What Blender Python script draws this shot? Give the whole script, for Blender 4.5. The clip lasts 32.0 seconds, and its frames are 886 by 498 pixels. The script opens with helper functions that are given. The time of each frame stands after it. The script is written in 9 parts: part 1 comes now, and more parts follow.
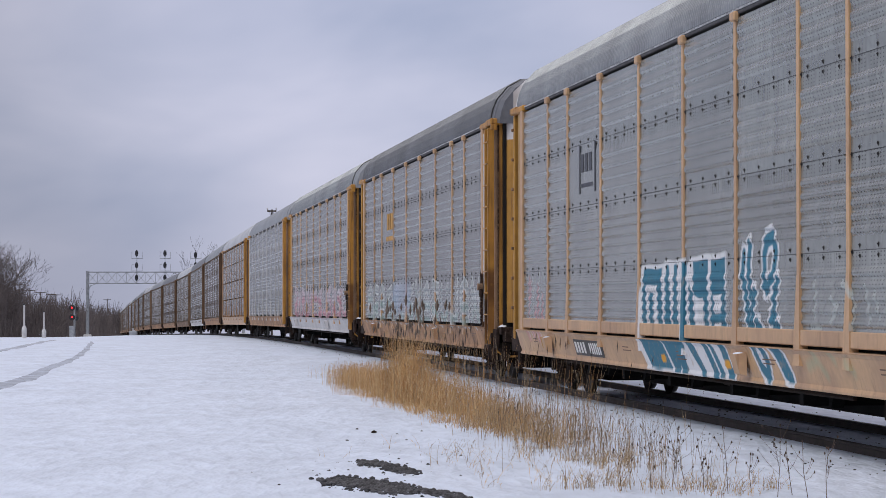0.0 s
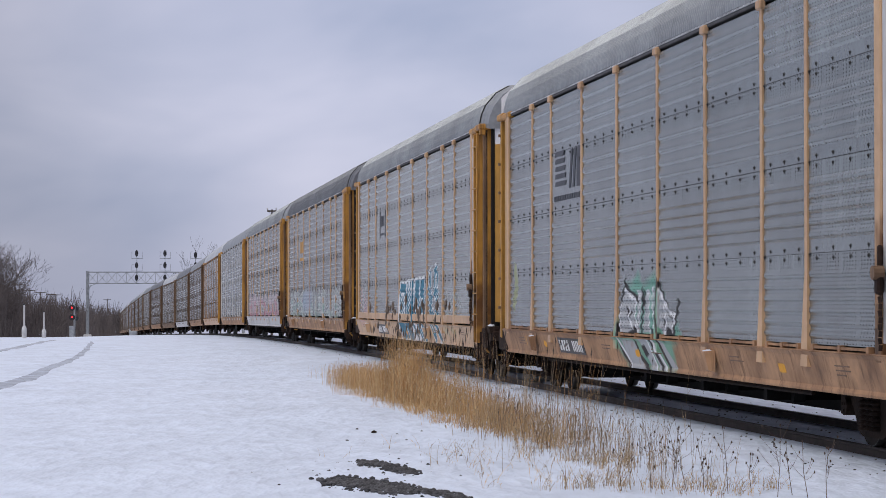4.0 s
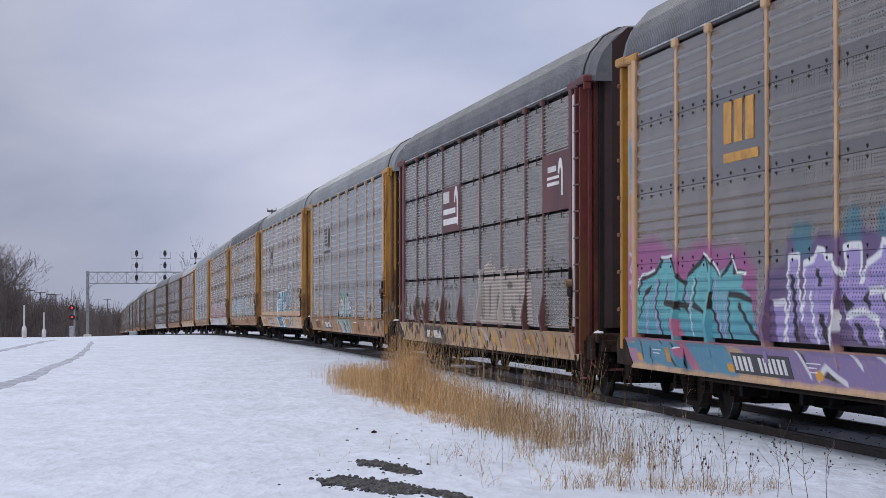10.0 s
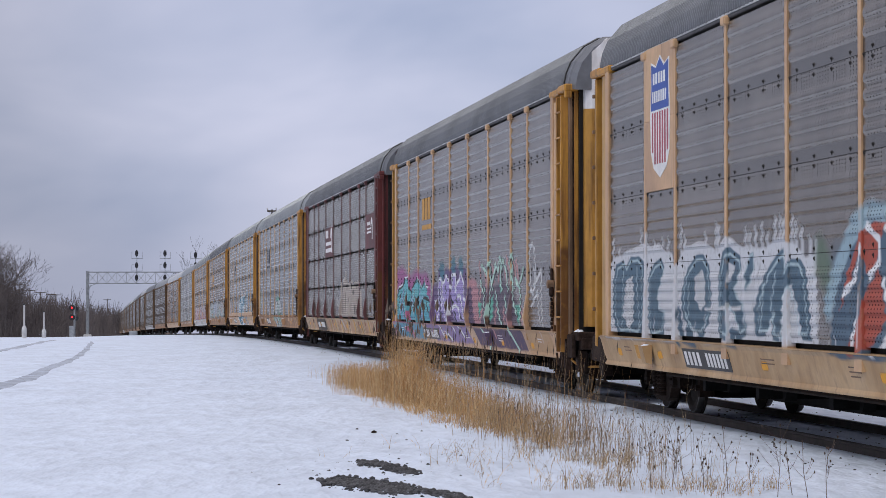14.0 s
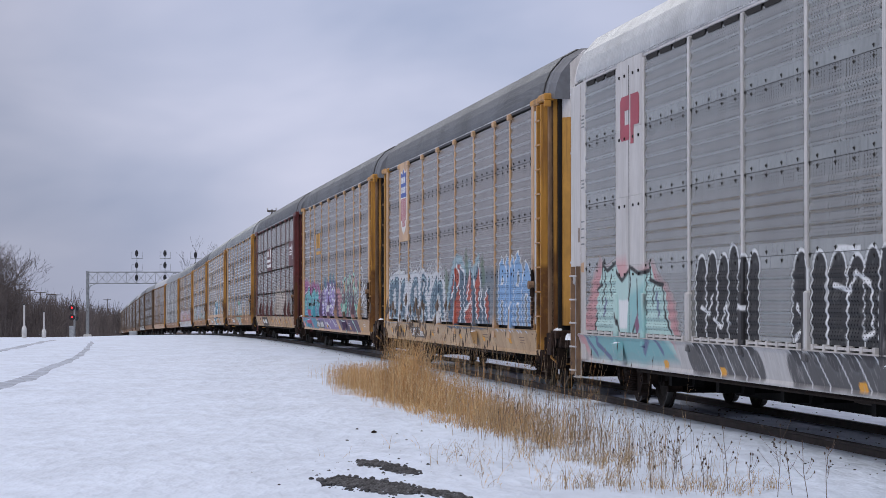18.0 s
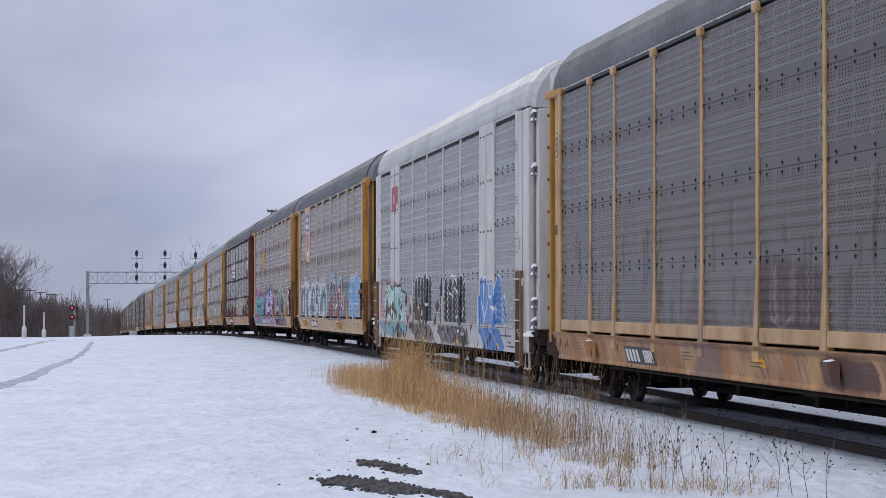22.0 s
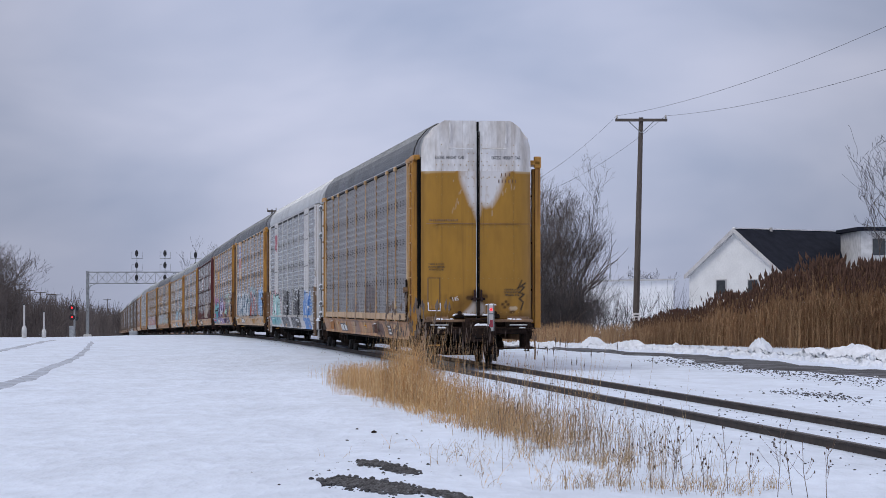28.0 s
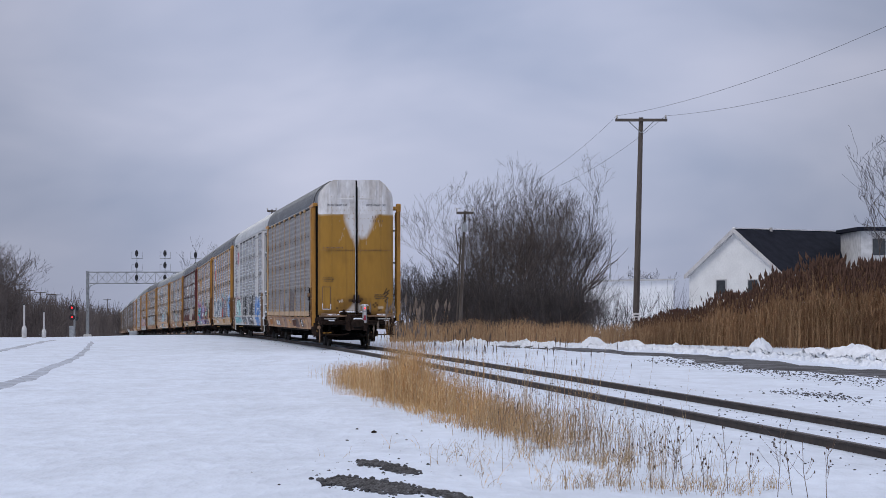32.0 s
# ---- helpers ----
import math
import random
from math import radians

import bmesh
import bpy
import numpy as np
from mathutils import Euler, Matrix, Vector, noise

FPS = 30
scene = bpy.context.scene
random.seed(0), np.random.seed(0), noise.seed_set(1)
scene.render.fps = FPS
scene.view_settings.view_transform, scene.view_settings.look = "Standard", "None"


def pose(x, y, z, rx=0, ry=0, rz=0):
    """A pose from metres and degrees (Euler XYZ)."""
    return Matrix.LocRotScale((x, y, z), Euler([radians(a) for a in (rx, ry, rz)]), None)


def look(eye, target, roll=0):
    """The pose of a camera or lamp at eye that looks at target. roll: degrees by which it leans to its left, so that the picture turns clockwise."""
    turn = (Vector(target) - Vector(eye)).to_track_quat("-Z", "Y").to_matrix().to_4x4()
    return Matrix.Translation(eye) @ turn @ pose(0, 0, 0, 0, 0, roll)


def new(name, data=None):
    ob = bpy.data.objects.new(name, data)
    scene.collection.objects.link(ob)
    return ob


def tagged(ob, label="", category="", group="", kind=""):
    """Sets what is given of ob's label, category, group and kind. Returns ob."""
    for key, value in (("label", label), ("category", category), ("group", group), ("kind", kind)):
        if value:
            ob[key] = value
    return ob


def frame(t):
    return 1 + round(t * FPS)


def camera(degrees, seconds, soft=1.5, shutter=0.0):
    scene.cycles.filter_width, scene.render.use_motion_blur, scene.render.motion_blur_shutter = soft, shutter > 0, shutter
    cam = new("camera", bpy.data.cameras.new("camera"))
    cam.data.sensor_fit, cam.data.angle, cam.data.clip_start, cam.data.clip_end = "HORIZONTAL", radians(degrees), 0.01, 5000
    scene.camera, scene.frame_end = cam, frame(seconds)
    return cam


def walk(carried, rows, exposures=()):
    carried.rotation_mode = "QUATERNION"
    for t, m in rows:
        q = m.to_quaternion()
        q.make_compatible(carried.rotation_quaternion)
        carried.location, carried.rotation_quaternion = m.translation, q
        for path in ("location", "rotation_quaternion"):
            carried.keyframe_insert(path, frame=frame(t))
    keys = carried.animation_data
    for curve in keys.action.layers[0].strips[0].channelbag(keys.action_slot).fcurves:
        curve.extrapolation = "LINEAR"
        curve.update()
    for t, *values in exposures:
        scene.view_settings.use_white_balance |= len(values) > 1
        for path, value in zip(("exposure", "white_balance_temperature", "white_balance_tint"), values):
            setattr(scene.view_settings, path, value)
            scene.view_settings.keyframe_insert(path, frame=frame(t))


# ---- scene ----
# ---------------------------------------------------------------- camera
CAM_H = 1.735
cam = camera(19.97, 32.0, soft=0.6)
cam_pose = pose(0, 0, CAM_H, 91.061, 0, 0)
walk(cam, [(0.0, cam_pose), (32.0, cam_pose)], exposures=[(0.0, -0.03, 6480, 10), (9.0, 0.01, 6400, 9), (18.0, 0.01, 6330, 9), (25.0, 0.0, 6270, 8), (28.0, -0.05, 6250, 8), (32.0, -0.12, 6250, 8)])

# ---------------------------------------------------------------- sky and sun
world = bpy.data.worlds.new("overcast_sky")
scene.world = world
world.use_nodes = True
wt = world.node_tree
wt.nodes.clear()


def wnode(kind, **kw):
    n = wt.nodes.new(kind)
    for k, v in kw.items():
        n.inputs[k].default_value = v
    return n


SUN_AZ, SUN_EL = radians(-132), radians(52)
sky = wnode("ShaderNodeTexSky")
sky.sky_type, sky.sun_disc = "NISHITA", False
sky.sun_elevation, sky.sun_rotation = SUN_EL, SUN_AZ
sky_dim = wnode("ShaderNodeVectorMath")
sky_dim.operation = "SCALE"
sky_dim.inputs["Scale"].default_value = 0.1
wt.links.new(sky.outputs[0], sky_dim.inputs[0])
wc = wnode("ShaderNodeTexCoord")
wm = wnode("ShaderNodeMapping")
wm.inputs["Scale"].default_value = (7.0, 7.0, 17.0)
wm.inputs["Location"].default_value = (3.1, 0.4, 0.8)
wt.links.new(wc.outputs["Generated"], wm.inputs["Vector"])
wn = wnode("ShaderNodeTexNoise", Scale=1.0, Detail=4.0, Roughness=0.45, Distortion=0.3)
wt.links.new(wm.outputs[0], wn.inputs["Vector"])
ramp = wt.nodes.new("ShaderNodeValToRGB")
ramp.color_ramp.elements[0].position, ramp.color_ramp.elements[0].color = 0.30, (0.345, 0.384, 0.535, 1)
ramp.color_ramp.elements[1].position, ramp.color_ramp.elements[1].color = 0.70, (0.590, 0.590, 0.730, 1)
wt.links.new(wn.outputs["Fac"], ramp.inputs["Fac"])
sep = wnode("ShaderNodeSeparateXYZ")
wt.links.new(wc.outputs["Generated"], sep.inputs[0])
lift = wnode("ShaderNodeMapRange")
lift.inputs["From Min"].default_value, lift.inputs["From Max"].default_value = 0.15, 1.0
wt.links.new(sep.outputs["Z"], lift.inputs["Value"])
zen = wt.nodes.new("ShaderNodeMix")
zen.data_type = "RGBA"
zen.clamp_result = False
zen.inputs["A"].default_value, zen.inputs["B"].default_value = (1, 1, 1, 1), (2.62, 2.30, 1.85, 1)
wt.links.new(lift.outputs[0], zen.inputs["Factor"])
cl = wnode("ShaderNodeVectorMath")
cl.operation = "MULTIPLY"
wt.links.new(ramp.outputs["Color"], cl.inputs[0])
wt.links.new(zen.outputs["Result"], cl.inputs[1])
# thinner cloud ahead, where more light comes through
dot = wnode("ShaderNodeVectorMath")
dot.operation = "DOT_PRODUCT"
wt.links.new(wc.outputs["Generated"], dot.inputs[0])
dot.inputs[1].default_value = Vector((-0.006, 0.985, 0.108)).normalized()
thin = wnode("ShaderNodeMapRange")
thin.interpolation_type = "SMOOTHSTEP"
thin.inputs["From Min"].default_value, thin.inputs["From Max"].default_value = 0.982, 1.0
thin.inputs["To Min"].default_value, thin.inputs["To Max"].default_value = 0.83, 1.16
wt.links.new(dot.outputs["Value"], thin.inputs["Value"])
cl2 = wnode("ShaderNodeVectorMath")
cl2.operation = "SCALE"
wt.links.new(cl.outputs[0], cl2.inputs[0])
wt.links.new(thin.outputs[0], cl2.inputs["Scale"])
cl = cl2
wmix = wt.nodes.new("ShaderNodeMix")
wmix.data_type = "RGBA"
wmix.inputs["Factor"].default_value = 0.93
wt.links.new(sky_dim.outputs[0], wmix.inputs["A"])
wt.links.new(cl.outputs[0], wmix.inputs["B"])
bg = wnode("ShaderNodeBackground", Strength=1.0)
wt.links.new(wmix.outputs["Result"], bg.inputs["Color"])
wo = wnode("ShaderNodeOutputWorld")
wt.links.new(bg.outputs[0], wo.inputs["Surface"])

sun = new("sun", bpy.data.lights.new("sun", "SUN"))
sun.data.energy, sun.data.angle, sun.data.color = 0.95, radians(20), (1.0, 0.96, 0.90)
sun_from = Vector((math.sin(SUN_AZ) * math.cos(SUN_EL), math.cos(SUN_AZ) * math.cos(SUN_EL), math.sin(SUN_EL)))
sun.matrix_world = look(sun_from * 60, (0, 0, 0))

# ---------------------------------------------------------------- materials
MATS = {}


def mat(name, color, rough=0.7, metal=0.0, scale=3.0, var=0.25, fine=40.0, bump=0.15, depth=0.01, paint=False, stain=None,
        holes=False, random_tint=0.0, emit=None, spec=0.4, stretch=(1, 1, 1), island=0.0, streak=None, hole=(0.105, 0.17, 0.042, 0.18)):
    """A procedural surface: base colour with broad stains and fine grain, relief, and where asked the sprayed paint layer or punched holes."""
    if name in MATS:
        return MATS[name]
    m = bpy.data.materials.new(name)
    m.use_nodes = True
    nt = m.node_tree
    nt.nodes.clear()
    L = nt.links.new
    out = nt.nodes.new("ShaderNodeOutputMaterial")
    b = nt.nodes.new("ShaderNodeBsdfPrincipled")
    L(b.outputs[0], out.inputs[0])
    b.inputs["Roughness"].default_value, b.inputs["Metallic"].default_value = rough, metal
    b.inputs["Specular IOR Level"].default_value = spec
    tc = nt.nodes.new("ShaderNodeTexCoord")
    mp = nt.nodes.new("ShaderNodeMapping")
    mp.inputs["Scale"].default_value = stretch
    L(tc.outputs["Object"], mp.inputs["Vector"])
    info = nt.nodes.new("ShaderNodeObjectInfo")
    add = nt.nodes.new("ShaderNodeVectorMath")
    add.operation = "ADD"
    L(mp.outputs[0], add.inputs[0])
    off = nt.nodes.new("ShaderNodeMath")
    off.operation = "MULTIPLY"
    off.inputs[1].default_value = 31.0
    L(info.outputs["Random"], off.inputs[0])
    L(off.outputs[0], add.inputs[1])
    n1 = nt.nodes.new("ShaderNodeTexNoise")
    n1.inputs["Scale"].default_value, n1.inputs["Detail"].default_value = scale, 5.0
    L(add.outputs[0], n1.inputs["Vector"])
    n2 = nt.nodes.new("ShaderNodeTexNoise")
    n2.inputs["Scale"].default_value, n2.inputs["Detail"].default_value = fine, 3.0
    L(add.outputs[0], n2.inputs["Vector"])
    mx = nt.nodes.new("ShaderNodeMix")
    mx.data_type = "RGBA"
    c = Vector(color)
    dark = stain or tuple(c * (1 - var))
    mx.inputs["A"].default_value = (*dark, 1)
    mx.inputs["B"].default_value = (*[min(1, v * (1 + var * 0.5)) for v in c], 1)
    mr = nt.nodes.new("ShaderNodeMapRange")
    mr.inputs["From Min"].default_value, mr.inputs["From Max"].default_value = 0.32, 0.62
    L(n1.outputs["Fac"], mr.inputs["Value"])
    L(mr.outputs[0], mx.inputs["Factor"])
    hs = nt.nodes.new("ShaderNodeHueSaturation")
    v2 = nt.nodes.new("ShaderNodeMapRange")
    v2.inputs["To Min"].default_value, v2.inputs["To Max"].default_value = 1 - var * 0.6, 1 + var * 0.6
    v2.inputs["From Min"].default_value, v2.inputs["From Max"].default_value = 0.3, 0.7
    L(n2.outputs["Fac"], v2.inputs["Value"])
    last = v2.outputs[0]
    if random_tint:
        rt = nt.nodes.new("ShaderNodeMapRange")
        rt.inputs["To Min"].default_value, rt.inputs["To Max"].default_value = 1 - random_tint, 1 + random_tint
        L(info.outputs["Random"], rt.inputs["Value"])
        mul = nt.nodes.new("ShaderNodeMath")
        mul.operation = "MULTIPLY"
        L(rt.outputs[0], mul.inputs[0])
        L(last, mul.inputs[1])
        last = mul.outputs[0]
    if island:
        geo = nt.nodes.new("ShaderNodeNewGeometry")
        ri = nt.nodes.new("ShaderNodeMapRange")
        ri.inputs["To Min"].default_value, ri.inputs["To Max"].default_value = 1 - island, 1 + island
        L(geo.outputs["Random Per Island"], ri.inputs["Value"])
        mi_ = nt.nodes.new("ShaderNodeMath")
        mi_.operation = "MULTIPLY"
        L(ri.outputs[0], mi_.inputs[0])
        L(last, mi_.inputs[1])
        last = mi_.outputs[0]
    L(last, hs.inputs["Value"])
    L(mx.outputs["Result"], hs.inputs["Color"])
    col = hs.outputs["Color"]
    if streak:
        # runs of rust and grime down the sheet: (colour, amount, where they begin)
        sm = nt.nodes.new("ShaderNodeMapping")
        sm.inputs["Scale"].default_value = (7.0, 7.0, 0.45)
        L(add.outputs[0], sm.inputs["Vector"])
        sn = nt.nodes.new("ShaderNodeTexNoise")
        sn.inputs["Scale"].default_value, sn.inputs["Detail"].default_value, sn.inputs["Roughness"].default_value = 1.0, 6.0, 0.65
        L(sm.outputs[0], sn.inputs["Vector"])
        sr = nt.nodes.new("ShaderNodeMapRange")
        sr.inputs["From Min"].default_value, sr.inputs["From Max"].default_value = streak[2], streak[2] + 0.16
        sr.inputs["To Max"].default_value = streak[1]
        L(sn.outputs["Fac"], sr.inputs["Value"])
        sx_ = nt.nodes.new("ShaderNodeMix")
        sx_.data_type = "RGBA"
        L(sr.outputs[0], sx_.inputs["Factor"])
        L(col, sx_.inputs["A"])
        sx_.inputs["B"].default_value = (*streak[0], 1)
        col = sx_.outputs["Result"]
    if paint:
        at = nt.nodes.new("ShaderNodeAttribute")
        at.attribute_name = "paint"
        pm = nt.nodes.new("ShaderNodeMix")
        pm.data_type = "RGBA"
        wear = nt.nodes.new("ShaderNodeMapRange")
        wear.inputs["From Min"].default_value, wear.inputs["From Max"].default_value = 0.25, 0.45
        wear.inputs["To Min"].default_value, wear.inputs["To Max"].default_value = 0.55, 0.97
        L(n2.outputs["Fac"], wear.inputs["Value"])
        wm2 = nt.nodes.new("ShaderNodeMath")
        wm2.operation = "MULTIPLY"
        cov = nt.nodes.new("ShaderNodeAttribute")
        cov.attribute_name = "cover"
        L(cov.outputs["Fac"], wm2.inputs[0])
        L(wear.outputs[0], wm2.inputs[1])
        L(wm2.outputs[0], pm.inputs["Factor"])
        L(col, pm.inputs["A"])
        L(at.outputs["Color"], pm.inputs["B"])
        col = pm.outputs["Result"]
        for sock, bare, coat in (("Roughness", rough, 0.62), ("Metallic", metal, 0.0), ("Specular IOR Level", spec, 0.25)):
            gl = nt.nodes.new("ShaderNodeMapRange")
            gl.inputs["To Min"].default_value, gl.inputs["To Max"].default_value = bare, coat
            L(cov.outputs["Fac"], gl.inputs["Value"])
            L(gl.outputs[0], b.inputs[sock])
    if holes:
        sx = nt.nodes.new("ShaderNodeSeparateXYZ")
        L(tc.outputs["Object"], sx.inputs[0])

        def grid_line(sock, period, width):
            d = nt.nodes.new("ShaderNodeMath")
            d.operation = "DIVIDE"
            d.inputs[1].default_value = period
            L(sock, d.inputs[0])
            f = nt.nodes.new("ShaderNodeMath")
            f.operation = "PINGPONG"
            f.inputs[1].default_value = 0.5
            L(d.outputs[0], f.inputs[0])
            g = nt.nodes.new("ShaderNodeMath")
            g.operation = "LESS_THAN"
            g.inputs[1].default_value = width
            L(f.outputs[0], g.inputs[0])
            return g.outputs[0]
        a = grid_line(sx.outputs["X"], hole[0], hole[1])
        z = grid_line(sx.outputs["Z"], hole[2], hole[3])
        am = nt.nodes.new("ShaderNodeMath")
        am.operation = "MULTIPLY"
        L(a, am.inputs[0])
        L(z, am.inputs[1])
        vz = nt.nodes.new("ShaderNodeTexNoise")
        vz.inputs["Scale"].default_value = 6.0
        L(add.outputs[0], vz.inputs["Vector"])
        gt = nt.nodes.new("ShaderNodeMath")
        gt.operation = "GREATER_THAN"
        gt.inputs[1].default_value = 0.30
        L(vz.outputs["Fac"], gt.inputs[0])
        grp = grid_line(sx.outputs["X"], 0.63, 0.40)
        gm = nt.nodes.new("ShaderNodeMath")
        gm.operation = "MULTIPLY"
        L(am.outputs[0], gm.inputs[0])
        L(grp, gm.inputs[1])
        am = gm
        am2 = nt.nodes.new("ShaderNodeMath")
        am2.operation = "MULTIPLY"
        L(am.outputs[0], am2.inputs[0])
        L(gt.outputs[0], am2.inputs[1])
        sc = nt.nodes.new("ShaderNodeMath")
        sc.operation = "MULTIPLY"
        sc.inputs[1].default_value = 0.84
        L(am2.outputs[0], sc.inputs[0])
        hm = nt.nodes.new("ShaderNodeMix")
        hm.data_type = "RGBA"
        L(sc.outputs[0], hm.inputs["Factor"])
        L(col, hm.inputs["A"])
        hm.inputs["B"].default_value = (0.012, 0.012, 0.014, 1)
        col = hm.outputs["Result"]
        # an open hole has no sheen
        for sock, shut in (("Specular IOR Level", 0.0), ("Metallic", 0.0), ("Roughness", 1.0)):
            hg = nt.nodes.new("ShaderNodeMix")
            L(sc.outputs[0], hg.inputs["Factor"])
            if b.inputs[sock].is_linked:
                L(b.inputs[sock].links[0].from_socket, hg.inputs["A"])
            else:
                hg.inputs["A"].default_value = b.inputs[sock].default_value
            hg.inputs["B"].default_value = shut
            L(hg.outputs["Result"], b.inputs[sock])
    L(col, b.inputs["Base Color"])
    if bump:
        bp = nt.nodes.new("ShaderNodeBump")
        bp.inputs["Strength"].default_value, bp.inputs["Distance"].default_value = bump, depth
        ad = nt.nodes.new("ShaderNodeMath")
        L(n1.outputs["Fac"], ad.inputs[0])
        L(n2.outputs["Fac"], ad.inputs[1])
        L(ad.outputs[0], bp.inputs["Height"])
        L(bp.outputs[0], b.inputs["Normal"])
    if emit:
        b.inputs["Emission Color"].default_value = (*emit[0], 1)
        b.inputs["Emission Strength"].default_value = emit[1]
    MATS[name] = m
    return m


SNOW = mat("snow", (0.635, 0.715, 0.84), 0.8, scale=0.9, var=0.08, fine=3.6, bump=0.9, depth=0.10, stretch=(1, 0.4, 1), spec=0.3)
SNOW_LUMP = mat("lumpy snow", (0.74, 0.79, 0.87), 0.75, scale=1.2, var=0.12, fine=9.0, bump=0.5, depth=0.05, spec=0.3)
SLUSH = mat("grey slush", (0.40, 0.45, 0.54), 0.8, scale=1.0, var=0.30, fine=7.0, bump=0.6, depth=0.05)
WET_ROAD = mat("wet gravel road with slush", (0.042, 0.042, 0.047), 0.9, spec=0.15, scale=2.6, var=0.25, stain=(0.17, 0.18, 0.20), stretch=(0.35, 1.0, 1), fine=9.0, bump=0.9, depth=0.05)
RAIL = mat("rusty rail", (0.038, 0.029, 0.025), 0.75, metal=0.1, scale=4.0, var=0.3, fine=30)
RAIL_TOP = mat("worn rail head", (0.10, 0.095, 0.095), 0.5, metal=0.6, scale=4.0, var=0.2)
YELLOW = mat("weathered yellow paint", (0.47, 0.235, 0.04), 0.5, scale=1.3, var=0.14, stain=(0.40, 0.19, 0.036), fine=9, paint=True, stretch=(1, 1, 0.8), streak=((0.085, 0.038, 0.016), 0.85, 0.50))
GOLD_SPRAYED = mat("yellow door paint with white overspray", (0.325, 0.168, 0.018), 0.45, scale=0.9, var=0.12, fine=8, paint=True, stretch=(1, 1, 0.3), streak=((0.15, 0.075, 0.015), 0.5, 0.55))
GOLD = mat("yellow door paint", (0.34, 0.178, 0.020), 0.45, scale=0.9, var=0.12, fine=8, stretch=(1, 1, 0.3), streak=((0.15, 0.075, 0.015), 0.5, 0.55))
TAN = mat("faded tan paint", (0.53, 0.34, 0.185), 0.45, scale=1.2, var=0.13, stain=(0.42, 0.26, 0.15), fine=9, paint=True, stretch=(1, 1, 0.8), streak=((0.085, 0.038, 0.016), 0.45, 0.56))
OCHRE = mat("dirty ochre paint", (0.46, 0.31, 0.16), 0.45, scale=1.3, var=0.15, stain=(0.33, 0.19, 0.07), fine=9, paint=True, stretch=(1, 1, 0.8), streak=((0.085, 0.038, 0.016), 0.45, 0.56))
# darker copy of the maroon, with the end doors' shade in its colour
MAROON_SHADE = mat("shaded maroon paint", (0.020, 0.007, 0.007), 0.7, scale=1.5, var=0.35, fine=16)
TAN_WORN = mat("stained peach paint", (0.40, 0.23, 0.12), 0.65, scale=1.4, var=0.2, stain=(0.21, 0.11, 0.055), fine=9, paint=True, stretch=(1, 1, 0.8), streak=((0.085, 0.038, 0.016), 0.7, 0.52))
CORNER_GOLD = mat("golden corner paint", (0.47, 0.29, 0.10), 0.5, scale=1.2, var=0.15, stain=(0.36, 0.20, 0.06), fine=9, paint=True, stretch=(1, 1, 0.8), streak=((0.085, 0.038, 0.016), 0.6, 0.54))
BROWN_COAT = mat("dull brown paint", (0.20, 0.125, 0.075), 0.7, scale=1.2, var=0.4, fine=12, stretch=(1, 1, 0.3))
ORANGE = mat("rusty orange paint", (0.40, 0.205, 0.036), 0.55, scale=1.2, var=0.2, fine=9, stretch=(1, 1, 0.7), streak=((0.085, 0.038, 0.016), 0.75, 0.54))
MAROON_OLD = mat("chalky maroon paint", (0.135, 0.055, 0.056), 0.65, scale=1.5, var=0.4, fine=12, paint=True, stretch=(1, 1, 0.3), streak=((0.05, 0.03, 0.028), 0.6, 0.52))
MAROON = mat("maroon paint", (0.095, 0.02, 0.019), 0.55, scale=1.5, var=0.35, fine=16, paint=True, stretch=(1, 1, 0.35))
CREAM = mat("off white paint", (0.52, 0.51, 0.505), 0.5, scale=1.3, var=0.14, fine=12, paint=True, stretch=(1, 1, 0.3), streak=((0.20, 0.14, 0.10), 0.45, 0.56))
WHITE = mat("white end paint", (0.66, 0.66, 0.67), 0.5, scale=2.2, var=0.18, stain=(0.46, 0.43, 0.40), fine=14, stretch=(1, 1, 0.35), streak=((0.20, 0.14, 0.10), 0.45, 0.56))
# RUST, BLACK and WHEEL: steel colours lowered to hold the deep under-car shade
RUST = mat("shade-dark rusty steel", (0.020, 0.013, 0.010), 0.9, spec=0.15, metal=0.0, scale=4, var=0.5, fine=25)
BLACK = mat("shade-dark grimy steel", (0.006, 0.006, 0.006), 0.9, spec=0.12, scale=4, var=0.4, fine=25)
# near-black colour holds the shade inside the cars and in the eave openings
BLACK_GAP = mat("shade-dark interior", (0.012, 0.011, 0.011), 0.9, scale=4, var=0.3)
BOLT = mat("bolt head", (0.022, 0.02, 0.02), 0.7, metal=0.4, bump=0)
WHEEL = mat("shade-dark worn wheel steel", (0.016, 0.012, 0.010), 0.8, spec=0.2, metal=0.1, scale=5, var=0.4, fine=30)
TREAD = mat("polished wheel tread", (0.16, 0.155, 0.15), 0.4, metal=0.8, scale=8, var=0.2)
